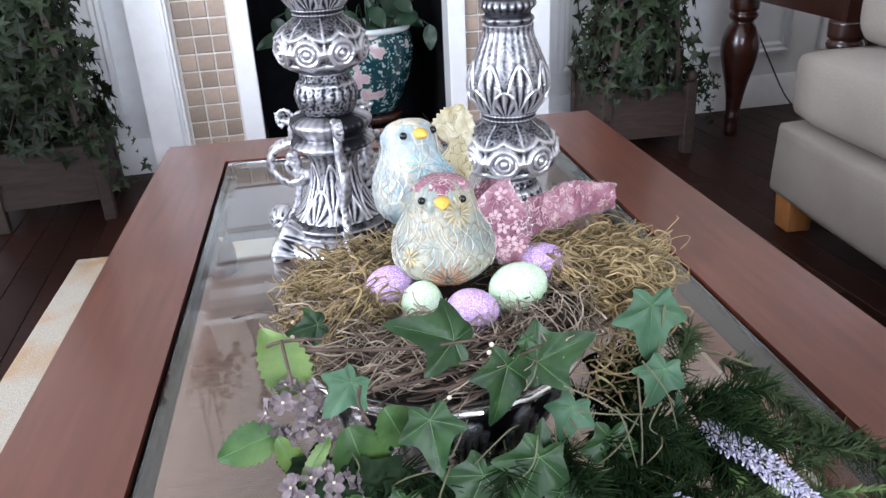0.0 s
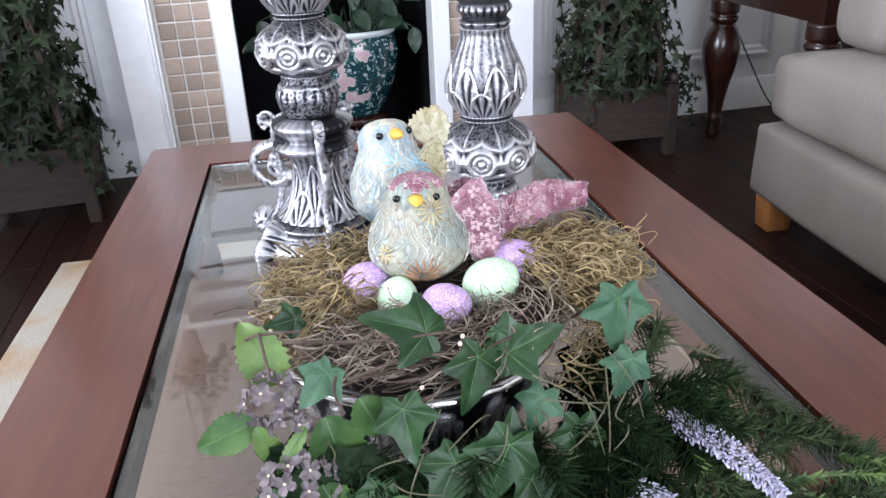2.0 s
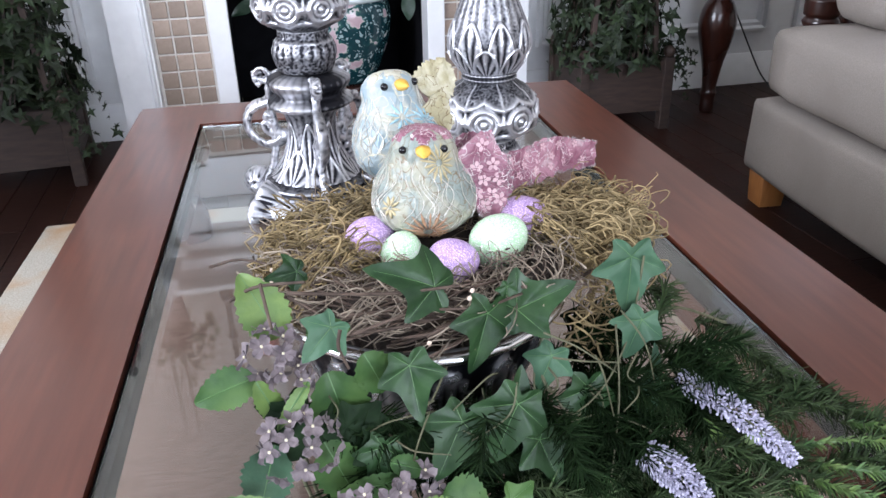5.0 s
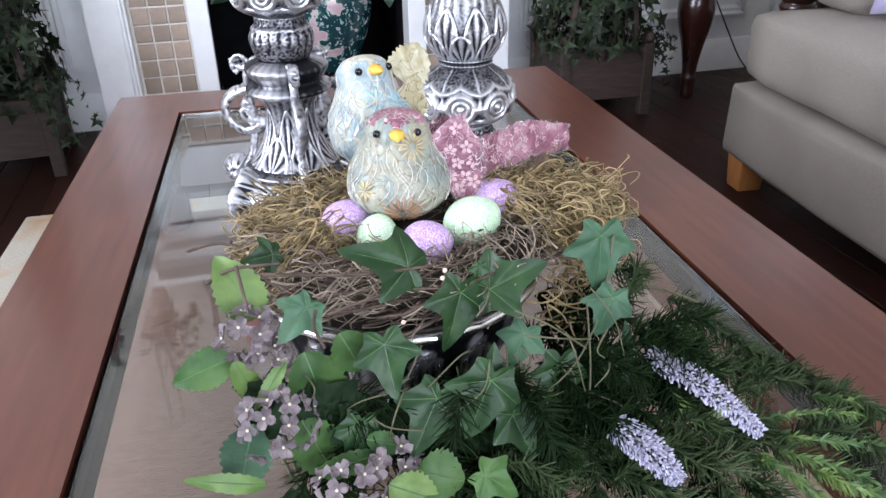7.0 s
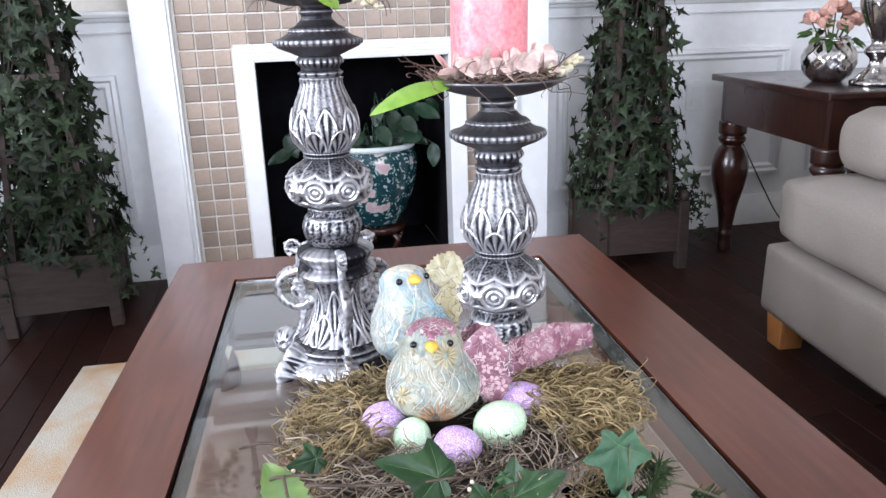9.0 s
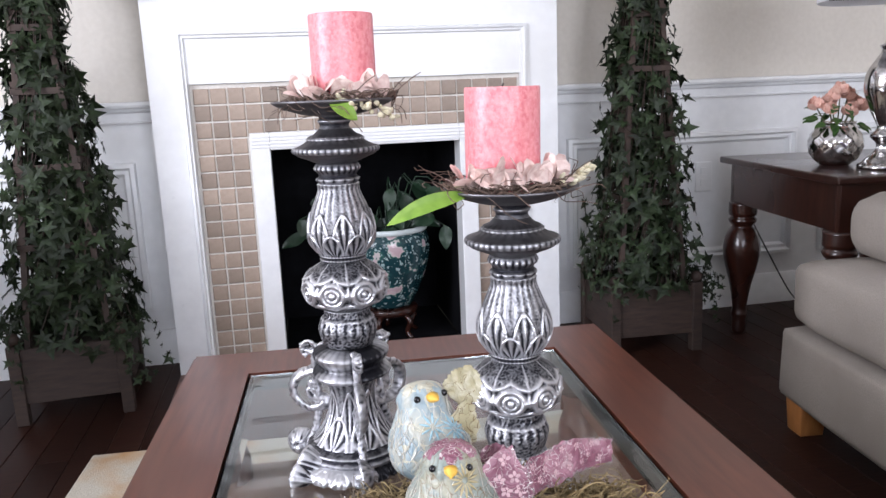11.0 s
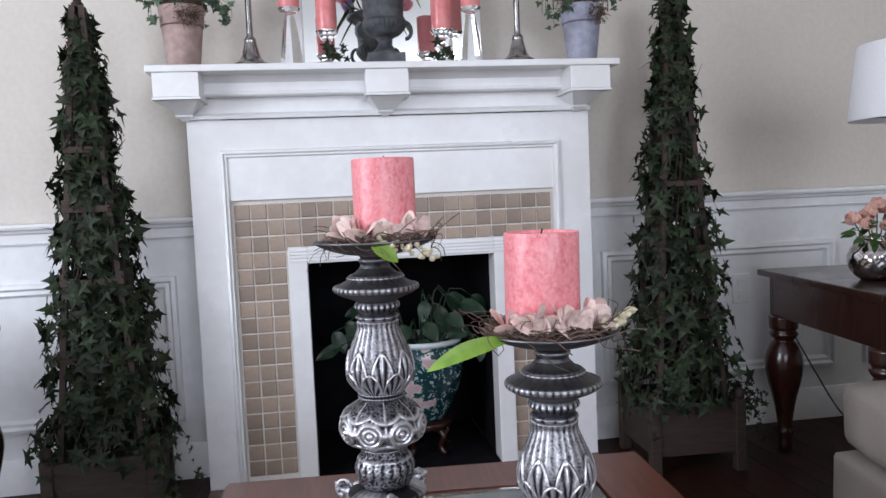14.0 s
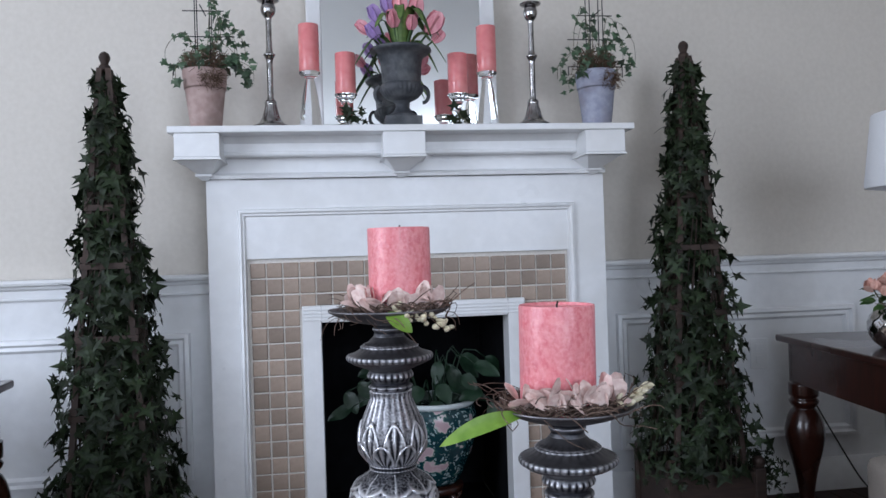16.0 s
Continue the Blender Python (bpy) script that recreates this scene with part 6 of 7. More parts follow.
# a bed of needles lying on the glass, its shade put into their colour
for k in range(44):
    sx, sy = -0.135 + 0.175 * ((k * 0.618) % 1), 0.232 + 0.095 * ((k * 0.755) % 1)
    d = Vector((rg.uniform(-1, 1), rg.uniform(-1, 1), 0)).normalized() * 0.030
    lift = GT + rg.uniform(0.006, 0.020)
    sprig(((sx, sy, lift), (sx + d.x * 0.5, sy + d.y * 0.5, lift + 0.004), (sx + d.x, sy + d.y, lift)), 80, 0.0150, M_NEEDLESHADED, 0.0008)
for ctrl in (
    ((0.0730, 0.2710, 0.4700), (0.1020, 0.2630, 0.4740), (0.1470, 0.2620, 0.4620)),
    ((0.0690, 0.2560, 0.4700), (0.0910, 0.2390, 0.4740), (0.1290, 0.2370, 0.4620)),
    ((0.0600, 0.2430, 0.4700), (0.0750, 0.2240, 0.4740), (0.1010, 0.2150, 0.4620)),
    ((0.0690, 0.2260, 0.4700), (0.0780, 0.2050, 0.4740), (0.1000, 0.2020, 0.4620)),
    ((0.0470, 0.2470, 0.4700), (0.0510, 0.2220, 0.4740), (0.0650, 0.2130, 0.4620)),
    ((0.1140, 0.2820, 0.4700), (0.1300, 0.2660, 0.4740), (0.1550, 0.2620, 0.4620))):
    sprig(ctrl, 130, 0.0075, M_CEDAR, 0.0009, 0.0009, 45, "cedar_tip")
bm = bmesh.new()
tube(bm, curve_pts([Vector(p) - ORG for p in ((-0.0282, 0.3476, 0.5199), (0.0201, 0.3720, 0.5128), (0.0490, 0.3825, 0.5075), (0.0829, 0.3742, 0.4938))], 14), [0.0009] * 5 + [0.0022] * 4 + [0.0011] * 5, 6)
part("twig", bm, M_STEM, pine, smooth=True)
# boxwood-like leaf pairs among the needles
for p, tip, w, h, mat in (
    ((-0.0210, 0.3020, 0.4900), (-0.29, -0.13, 0.95), 0.0080, 0.0316, M_IVYDUST),
    ((-0.0180, 0.3010, 0.4900), (0.10, -0.10, 0.99), 0.0110, 0.0404, M_IVYDUST),
    ((0.0190, 0.3370, 0.4950), (0.91, -0.12, 0.39), 0.0100, 0.0329, M_HLEAF),
    ((0.0220, 0.3340, 0.4900), (0.99, -0.09, -0.13), 0.0110, 0.0466, M_HLEAF),
    ((0.0230, 0.2760, 0.4760), (-0.51, -0.15, 0.84), 0.0070, 0.0272, M_HLIME),
    ((0.0230, 0.2730, 0.4760), (0.89, -0.17, 0.42), 0.0080, 0.0236, M_HLIME),
    ((0.0210, 0.2760, 0.4740), (0.84, -0.22, -0.50), 0.0070, 0.0179, M_HLEAF),
    ((0.0010, 0.2610, 0.4700), (0.90, -0.20, -0.40), 0.0070, 0.0201, M_HLEAF),
    ((-0.0180, 0.2920, 0.4750), (0.87, -0.25, -0.43), 0.0080, 0.0162, M_HLEAF),
    ((-0.0140, 0.2510, 0.4700), (0.87, -0.27, 0.40), 0.0090, 0.0149, M_IVYDUST),
    ((0.0210, 0.2680, 0.4700), (0.30, -0.20, -0.93), 0.0050, 0.0203, M_HLIME)):
    bm = bmesh.new()
    oval_leaf(bm, facing(Vector(p) - ORG, tip), w * 1.1, h * 1.1, teeth=0)
    part("leaf", bm, mat, pine, smooth=True)

# lavender spikes
for a, b, r in (((-0.0080, 0.2920, 0.5240), (0.0410, 0.2440, 0.4915), 0.0074), ((-0.0430, 0.2600, 0.5020), (-0.0120, 0.2400, 0.4740), 0.0095)):
    th = thing("lavender_spike", a, "pale lilac artificial lavender spike among pine needles", "lavender", "lavender spikes")
    A = Vector(a)
    axis = curve_pts([(0, 0, 0), (Vector(b) - A) * 0.5 + Vector((0, 0, 0.004)), Vector(b) - A], 20)
    bm = bmesh.new()
    tube(bm, axis, 0.0009, 5)
    part("stem", bm, M_STEM, th)
    bm = bmesh.new()
    for i in range(1150):
        u = rg.random() ** 0.85
        j = min(18, int(u * 19))
        p = axis[j].lerp(axis[j + 1], u * 19 - j)
        d = (axis[j + 1] - axis[j]).normalized()
        o = d.orthogonal()
        o.rotate(Matrix.Rotation(rg.uniform(0, 6.283), 3, d))
        w = r * (0.35 + 0.65 * math.sin(math.pi * (0.25 + 0.7 * u)) ** 1.2) * rg.uniform(0.35, 1)
        e = p + o.normalized() * w + d * rg.uniform(0, 0.004)
        bud(bm, facing(e, o.normalized() + d * 0.6) @ pose(0, 0, 0, -90, 0, 0), rg.uniform(0.0005, 0.0008), rg.uniform(0.0016, 0.0028))
    fl = part("floret_spike", bm, M_LAV, th, "tiny lilac florets")
    fl["kind"] = "stuff"
# ---- ivy topiaries in wooden planters ----
M_TOPI = foliage("topiary_ivy", (0.012, 0.021, 0.009), (0.024, 0.038, 0.016), (0.013, 0.015, 0.008), 0.5, 0.5, spec=0.22)
M_OBEL = surface("obelisk_wood", (0.028, 0.016, 0.012), (0.050, 0.029, 0.020), 0.7, 30, bump=0.2)


def topiary(x, y, yaw, seed, label, side, top):
    rg = random.Random(seed)
    th = thing("ivy_topiary", (x, y, 0), label, "topiary", "ivy topiaries")
    th.rotation_euler = (0, 0, radians(yaw))
    W, Hb = 0.150, 0.235
    for sx, sy, nm in ((0, -1, "front"), (0, 1, "back"), (-1, 0, "left"), (1, 0, "right")):
        x0, x1, y0, y1 = (-W + 0.019, W - 0.019, sy * W - (0.016 if sy > 0 else 0), sy * W + (0.016 if sy < 0 else 0)) if sy else (sx * W - (0.016 if sx > 0 else 0), sx * W + (0.016 if sx < 0 else 0), -W + 0.019, W - 0.019)
        part("planter_panel", boxed(x0, x1, y0, y1, 0.062, Hb - 0.012, 0.002), M_PLANTER, th, "weathered brown planter side")
    for sx in (-1, 1):
        for sy in (-1, 1):
            part("planter_leg", boxed(sx * (W - 0.009) - 0.017, sx * (W - 0.009) + 0.017, sy * (W - 0.009) - 0.017, sy * (W - 0.009) + 0.017, 0, Hb, 0.003), M_PLANTER, th, "square planter leg")
            bm = bmesh.new()
            bmesh.ops.create_icosphere(bm, subdivisions=2, radius=0.020, matrix=Matrix.Translation((sx * (W - 0.009), sy * (W - 0.009), Hb + 0.017)))
            part("finial_ball", bm, M_PLANTER, th, smooth=True)
    part("soil", boxed(-W + 0.02, W - 0.02, -W + 0.02, W - 0.02, Hb - 0.04, Hb - 0.02), M_CORE, th, "dark planting soil")
    for sx in (-1, 1):
        for sy in (-1, 1):
            bm = bmesh.new()
            tube(bm, [(sx * 0.112, sy * 0.112, Hb - 0.03), (sx * 0.012, sy * 0.012, top)], 0.011, 4)
            part("post", bm, M_OBEL, th, "obelisk post")
    for zz in (0.50, 0.72, 0.93, 1.10):
        h = 0.112 + (0.012 - 0.112) * (zz - Hb) / (top - Hb)
        for sx, sy in ((0, -1), (0, 1), (-1, 0), (1, 0)):
            if sy:
                part("crossbar", boxed(-h - 0.012, h + 0.012, sy * (h + 0.008) - 0.004, sy * (h + 0.008) + 0.004, zz - 0.009, zz + 0.009, 0.001), M_OBEL, th)
            else:
                part("crossbar", boxed(sx * (h + 0.008) - 0.004, sx * (h + 0.008) + 0.004, -h - 0.003, h + 0.003, zz + 0.010, zz + 0.028, 0.001), M_OBEL, th)
    bm = bmesh.new()
    lathe(bm, resample([(0.014, 0), (0.017, 0.012), (0.011, 0.020), (0.013, 0.028), (0.0165, 0.040), (0.012, 0.052), (0.003, 0.058)], 24), 20, (0, 0, top - 0.005))
    part("finial", bm, M_PLANTER, th, "turned wooden finial", smooth=True)
    # leaves: dense near the base, thin at the tip
    bm = bmesh.new()
    n = 2150
    for i in range(n):
        v = 1 - (1 - rg.random() * 0.985) ** 0.66 if i > 260 else rg.uniform(0.72, 1.0)
        zz = Hb - 0.02 + v * (top - Hb)
        a = rg.uniform(0, 6.283)
        half = 0.162 * (1 - v) + 0.020 + 0.030 * noise.noise((3 * math.cos(a), 3 * math.sin(a), zz * 9))
        sq = half / max(abs(math.cos(a)), abs(math.sin(a))) * 0.55 + half * 0.5
        r = sq * (1.0 - 0.85 * rg.random() ** 1.5) + (0.034 * rg.random() if rg.random() < 0.16 else 0)
        p = Vector((r * math.cos(a), r * math.sin(a), zz))
        out = Vector((math.cos(a), math.sin(a), rg.uniform(-0.1, 0.5)))
        tip = Vector((rg.uniform(-0.9, 0.9) * -math.sin(a) + 0.35 * math.cos(a), rg.uniform(-0.9, 0.9) * math.cos(a) + 0.35 * math.sin(a), rg.uniform(-1, 0.35)))
        ivy_leaf(bm, facing(p, tip, out + Vector((rg.uniform(-.5, .5), rg.uniform(-.5, .5), rg.uniform(-.3, .6)))), rg.uniform(0.025, 0.050), 0.2, 0.3, IVY_POINTY)
    # trailing stems over the planter rim
    for k in range(9):
        a = rg.uniform(0, 6.283) if k > 4 else (radians(-20) if side > 0 else radians(-30)) + rg.uniform(-0.5, 0.3)
        st = Vector((0.15 * math.cos(a), 0.15 * math.sin(a), Hb + 0.02))
        ln = rg.uniform(0.06, 0.16)
        for j in range(rg.randint(10, 22)):
            u = rg.random()
            p = st + Vector((math.cos(a) * (0.02 + 0.09 * u), math.sin(a) * (0.02 + 0.09 * u), 0.05 * u - ln * 1.3 * u * u)) + Vector((rg.uniform(-.025, .025), rg.uniform(-.025, .025), rg.uniform(-.02, .02)))
            ivy_leaf(bm, facing(p, (rg.uniform(-1, 1), rg.uniform(-1, 1), -0.8), (math.cos(a), math.sin(a) - 0.4, 0.6)), rg.uniform(0.015, 0.026), 0.2, 0.3, IVY_POINTY)
    lv = part("leaves", bm, M_TOPI, th, "dense dark green ivy leaves")
    lv["kind"] = "stuff"
    bm = bmesh.new()
    for k in range(46):
        a = rg.uniform(0, 6.283)
        pts = []
        for j in range(9):
            zz = Hb + (top - Hb) * (j / 8) * rg.uniform(0.85, 1)
            r = (0.145 * (1 - (zz - Hb) / (top - Hb)) + 0.012) * rg.uniform(0.75, 1)
            pts.append((r * math.cos(a + j * 0.35), r * math.sin(a + j * 0.35), zz))
        tube(bm, pts, 0.0016, 4)
    vn = part("vines", bm, M_OBEL, th, "thin climbing stems")
    vn["kind"] = "stuff"
    return th


topiary(-0.887, 2.330, 4, 2, "tall dark ivy obelisk topiary in a weathered wooden planter", -1, 1.515)
topiary(0.936, 2.330, -3, 7, "tall dark ivy topiary in a brown wooden planter by the wainscot", 1, 1.560)
# ---- things on the mantel ----
MZ = 1.339
M_TERRA = surface("faded_terracotta", (0.34, 0.235, 0.215), (0.46, 0.345, 0.315), 0.85, 40, bump=0.25, c3=(0.24, 0.17, 0.15), s3=14)
M_BLUEPOT = surface("blue_grey_terracotta", (0.26, 0.275, 0.36), (0.37, 0.385, 0.47), 0.85, 40, bump=0.25, c3=(0.22, 0.21, 0.25), s3=16)
M_WIRE = surface("black_wire", (0.01, 0.012, 0.01), (0.02, 0.022, 0.02), 0.5, bump=0)
M_URN = surface("charcoal_cast_iron", (0.030, 0.034, 0.041), (0.062, 0.067, 0.077), 0.6, 60, bump=0.25, c3=(0.13, 0.135, 0.14), s3=22)
M_CHROME = surface("polished_pewter", (0.32, 0.31, 0.31), (0.48, 0.47, 0.46), 0.16, 60, bump=0.06, metal=1.0, c3=(0.16, 0.15, 0.15), s3=40)
M_CLEAR = clear_glass("candle_glass", (0.97, 0.98, 0.98))
M_TULIPP = surface("pink_tulip", (0.70, 0.24, 0.30), (0.82, 0.42, 0.46), 0.6, 60, bump=0.1, stretch=(1, 1, 0.2), piece=0.12)
M_TULIPV = surface("violet_tulip", (0.30, 0.19, 0.46), (0.46, 0.33, 0.60), 0.6, 60, bump=0.1, stretch=(1, 1, 0.2), piece=0.12)
M_BROWNMOSS = surface("brown_sphagnum", (0.07, 0.042, 0.028), (0.13, 0.08, 0.05), 0.95, 90, bump=0.6)


def mossball(bm, c, r, n, rg, rad=0.0012):
    for i in range(n):
        d = Vector((rg.gauss(0, 1), rg.gauss(0, 1), rg.gauss(0, 0.6))).normalized()
        p = Vector(c) + d * r * rg.uniform(0.5, 1)
        tube(bm, [p, p + Vector((rg.uniform(-1, 1), rg.uniform(-1, 1), rg.uniform(-0.6, 0.8))) * 0.012, p + Vector((rg.uniform(-1, 1), rg.uniform(-1, 1), rg.uniform(-1, 0.8))) * 0.022], rad, 4, 0.5)


def ivy_pot(x, y, mat, seed, label, tall):
    rg = random.Random(seed)
    th = thing("potted_ivy", (x, y, MZ), label, "potted plant", "potted mantel ivies")
    turned("pot", th, [(0.001, 0.004), (0.042, 0.0), (0.046, 0.002), (0.060, 0.122), (0.0612, 0.126), (0.0632, 0.128), (0.067, 0.178), (0.064, 0.183), (0.058, 0.180), (0.054, 0.16), (0.002, 0.158)], 60, 40, None, mat, "faded clay flowerpot")
    bm = bmesh.new()
    mossball(bm, (0, 0, 0.200), 0.074, 560, rg)
    mossball(bm, (0.028, -0.060, 0.145), 0.034, 150, rg)
    part("moss", bm, M_BROWNMOSS, th, "brown moss")["kind"] = "stuff"
    hw = 0.062
    wires = [((sx * 0.022, sy * 0.02, 0.16), (sx * 0.022, sy * 0.02, tall)) for sx in (-1, 1) for sy in (-1, 1)]
    wires += [((-hw * 1.5, 0, z), (hw * 1.5, 0, z)) for z in (0.20, 0.29)] + [((-hw * 1.5, 0, 0.20), (-hw * 1.5, 0, 0.17)), ((hw * 1.5, 0, 0.20), (hw * 1.5, 0, 0.165))] + [((0, -0.06, 0.37), (0, 0.05, 0.37)), ((-hw, 0, 0.37), (hw, 0, 0.37))]
    for a, b in wires:
        bm = bmesh.new()
        tube(bm, [a, b], 0.0018, 5)
        part("wire", bm, M_WIRE, th, "black wire frame")
    bm = bmesh.new()
    bm2 = bmesh.new()
    for k in range(14):
        a = rg.uniform(0, 6.283)
        reach = rg.uniform(0.07, 0.150)
        hgt = rg.uniform(0.02, 0.20) if k % 3 else rg.uniform(-0.02, 0.06)
        pts = [Vector((0.02 * math.cos(a), 0.02 * math.sin(a), 0.18)), Vector((reach * 0.5 * math.cos(a), 0.6 * reach * 0.5 * math.sin(a), 0.20 + hgt)), Vector((reach * math.cos(a), 0.6 * reach * math.sin(a), 0.18 + hgt * 0.7)), Vector((reach * 1.05 * math.cos(a), 0.6 * reach * math.sin(a), 0.14 + hgt * 0.5))]
        ps = curve_pts(pts, 12)
        tube(bm2, ps, 0.0014, 4, 0.6)
        for p in ps[2:]:
            for j in range(rg.choice((0, 1, 1, 2))):
                q = p + Vector((rg.uniform(-1, 1), rg.uniform(-1, 1), rg.uniform(-1, 1))) * 0.012
                ivy_leaf(bm, facing(q, (rg.uniform(-1, 1), rg.uniform(-0.6, 0.3), rg.uniform(-1, 0.4)), (rg.uniform(-.4, .4), -1, 0.6)), rg.uniform(0.017, 0.028))
    part("leaves", bm, foliage("pot_ivy", (0.022, 0.052, 0.024), (0.052, 0.105, 0.050), (0.12, 0.17, 0.11), 0.5, 0.5), th, "variegated ivy leaves")["kind"] = "stuff"
    part("vines", bm2, M_STEM, th)["kind"] = "stuff"
    return th


ivy_pot(-0.607, 2.38, M_TERRA, 4, "wire trained ivy in a faded terracotta pot on the mantel", 0.62)
ivy_pot(0.650, 2.38, M_BLUEPOT, 9, "wire trained ivy in a blue grey pot on the mantel", 0.60)


def tall_stick(x, y):
    th = thing("candlestick", (x, y, MZ), "slim polished pewter candlestick on the mantel", "candlestick", "mantel candlesticks")
    turned("foot", th, [(0.056, 0.0), (0.058, 0.006), (0.052, 0.014), (0.040, 0.020), (0.030, 0.034), (0.022, 0.056), (0.018, 0.078), (0.019, 0.086), (0.015, 0.0885)], 60, 96, lambda a, z, r: 0.0022 * abs(math.cos(3 * a)) * bumpf(z - 0.01, 0.014) + gadroon(a, 16, 0.002) * bumpf(z - 0.055, 0.02), M_CHROME)
    turned("shaft", th, [(0.0125, 0.088), (0.0165, 0.092), (0.0100, 0.100), (0.0095, 0.19), (0.0100, 0.218), (0.0170, 0.232), (0.0180, 0.238), (0.0100, 0.250), (0.0090, 0.34), (0.0110, 0.352), (0.020, 0.364), (0.023, 0.382), (0.018, 0.398)], 90, 32, lambda a, z, r: gadroon(a, 10, 0.0008), M_CHROME)
    turned("cup", th, [(0.018, 0.3982), (0.032, 0.404), (0.034, 0.409), (0.020, 0.408), (0.004, 0.406)], 24, 32, None, M_CHROME)
    return th


tall_stick(-0.410, 2.385)
tall_stick(0.435, 2.385)


def glass_holder(x, y, h, ch, tag):
    th = thing("candle_holder", (x, y, MZ), "clear glass candle stand with a coral pillar candle", "candle holder", "glass candle stands")
    if h > 0.12:
        prof = [(0.036, 0.0), (0.037, 0.004), (0.032, 0.05), (0.024, 0.11), (0.016, 0.155), (0.014, 0.165), (0.030, h - 0.008), (0.034, h - 0.0005)]
    else:
        prof = [(0.038, 0.0), (0.038, 0.006), (0.010, 0.020), (0.008, 0.045), (0.012, 0.070), (0.012, 0.080), (0.034, h - 0.006), (0.036, h - 0.0005)]
    gl = turned("stand", th, prof, 50, 40, None, M_CLEAR, "clear blown glass stand")
    gl.visible_shadow = False
    pillar(x, y, MZ + h, 0.032, ch, (0, 0), "coral pillar candles on the mantel", "glossy coral pillar candle on a clear glass stand" if tag else "glossy coral pillar candle on a low glass stand", M_SATIN)


for x, y, h, ch, tag in ((-0.288, 2.40, 0.185, 0.150, 1), (-0.175, 2.39, 0.112, 0.130, 0), (0.187, 2.39, 0.112, 0.130, 0), (0.286, 2.40, 0.185, 0.150, 1)):
    glass_holder(x, y, h, ch, tag)
for x, sgn in ((-0.150, 1), (0.172, -1)):
    th = thing("ivy_sprig", (x, 2.335, MZ), "small dark ivy sprig lying on the mantel", "ivy", "mantel ivy sprigs")
    bm = bmesh.new()
    tube(bm, curve_pts([(-0.10 * sgn, 0.0, 0.004), (-0.03 * sgn, -0.01, 0.010), (0.0, 0.0, 0.045), (0.02 * sgn, 0, 0.05)], 12), 0.0014, 5)
    part("stem", bm, M_STEM, th)
    rg = random.Random(31 + sgn)
    for i in range(11):
        bm = bmesh.new()
        ivy_leaf(bm, facing((rg.uniform(-0.035, 0.035), rg.uniform(-0.012, 0.01), rg.uniform(0.008, 0.06)), (rg.uniform(-1, 1), -0.2, rg.uniform(-0.8, 0.9))), rg.uniform(0.020, 0.032), half=IVY_POINTY)
        part("leaf", bm, M_TOPI, th)

urn = thing("garden_urn", (0.002, 2.375, MZ), "charcoal cast iron urn filled with tulips on the mantel", "urn")
part("plinth", boxed(-0.058, 0.058, -0.058, 0.058, 0, 0.032, 0.003), M_URN, urn)
turned("pedestal", urn, [(0.050, 0.0322), (0.048, 0.040), (0.030, 0.052), (0.020, 0.068), (0.022, 0.078), (0.028, 0.0845)], 36, 40, None, M_URN)
turned("bowl", urn, [(0.026, 0.0847), (0.050, 0.096), (0.066, 0.116), (0.068, 0.134), (0.060, 0.142), (0.062, 0.150), (0.066, 0.205), (0.074, 0.228), (0.094, 0.240), (0.098, 0.247), (0.094, 0.252), (0.080, 0.250), (0.064, 0.235), (0.004, 0.225)], 84, 112, lambda a, z, r: gadroon(a, 30, 0.0042) * bumpf(z - 0.118, 0.016) + (gadroon(a, 60, 0.002) if abs(z - 0.246) < 0.006 and r > 0.085 else 0), M_URN)
for sx in (-1, 1):
    bm = bmesh.new()
    tube(bm, [(sx * (0.066 + 0.020 * math.sin(t)), 0, 0.108 - 0.026 * math.cos(t)) for t in [0.2 * i for i in range(16)]], 0.006, 8)
    part("handle", bm, M_URN, urn, smooth=True)
tul = thing("tulip_bouquet", (0.002, 2.375, MZ + 0.225), "pink and violet artificial tulips with broad green leaves", "flowers")
rg = random.Random(14)


def tulip(c, r, h, lean, mat):
    bm = bmesh.new()
    for k in range(6):
        m = Matrix.Translation(c) @ Euler(lean).to_matrix().to_4x4() @ pose(0, 0, 0, 0, 0, 60 * k + (0 if k % 2 else 8)) @ pose(0, -r * 0.28, 0, 10 if k % 2 else 16, 0, 0)
        petal(bm, m, r * 1.55, h, r * 0.5)
    part("tulip", bm, mat, tul, smooth=True)
    bm = bmesh.new()
    tube(bm, curve_pts([(c[0] * 0.25, c[1] * 0.25, 0.0), (c[0] * 0.7, c[1] * 0.7, c[2] * 0.55), c], 8), 0.0035, 6)
    part("stem", bm, M_HLEAF, tul, smooth=True)


for c, r, h, lean, mat in (((-0.020, -0.03, 0.090), 0.026, 0.055, (0.3, -0.2, 0), M_TULIPP), ((0.030, -0.04, 0.080), 0.024, 0.045, (0.4, 0.1, 0), M_TULIPP), ((0.085, -0.02, 0.075), 0.032, 0.075, (0.1, 0.6, 0), M_TULIPP), ((-0.075, -0.03, 0.055), 0.026, 0.052, (0.2, -0.6, 0), M_TULIPV),
                           ((-0.070, 0.0, 0.115), 0.026, 0.055, (0.1, -0.4, 0), M_TULIPV), ((-0.100, 0.0, 0.080), 0.022, 0.05, (0, -0.8, 0), M_TULIPP), ((0.045, 0.0, 0.130), 0.03, 0.065, (0.1, 0.2, 0), M_TULIPP), ((0.0, 0.0, 0.140), 0.03, 0.065, (0, 0, 0), M_TULIPP), ((-0.035, 0.01, 0.150), 0.026, 0.055, (0, -0.2, 0), M_TULIPV), ((0.105, 0.0, 0.055), 0.022, 0.045, (0.2, 0.9, 0), M_TULIPP)):
    tulip(c, r, h, lean, mat)
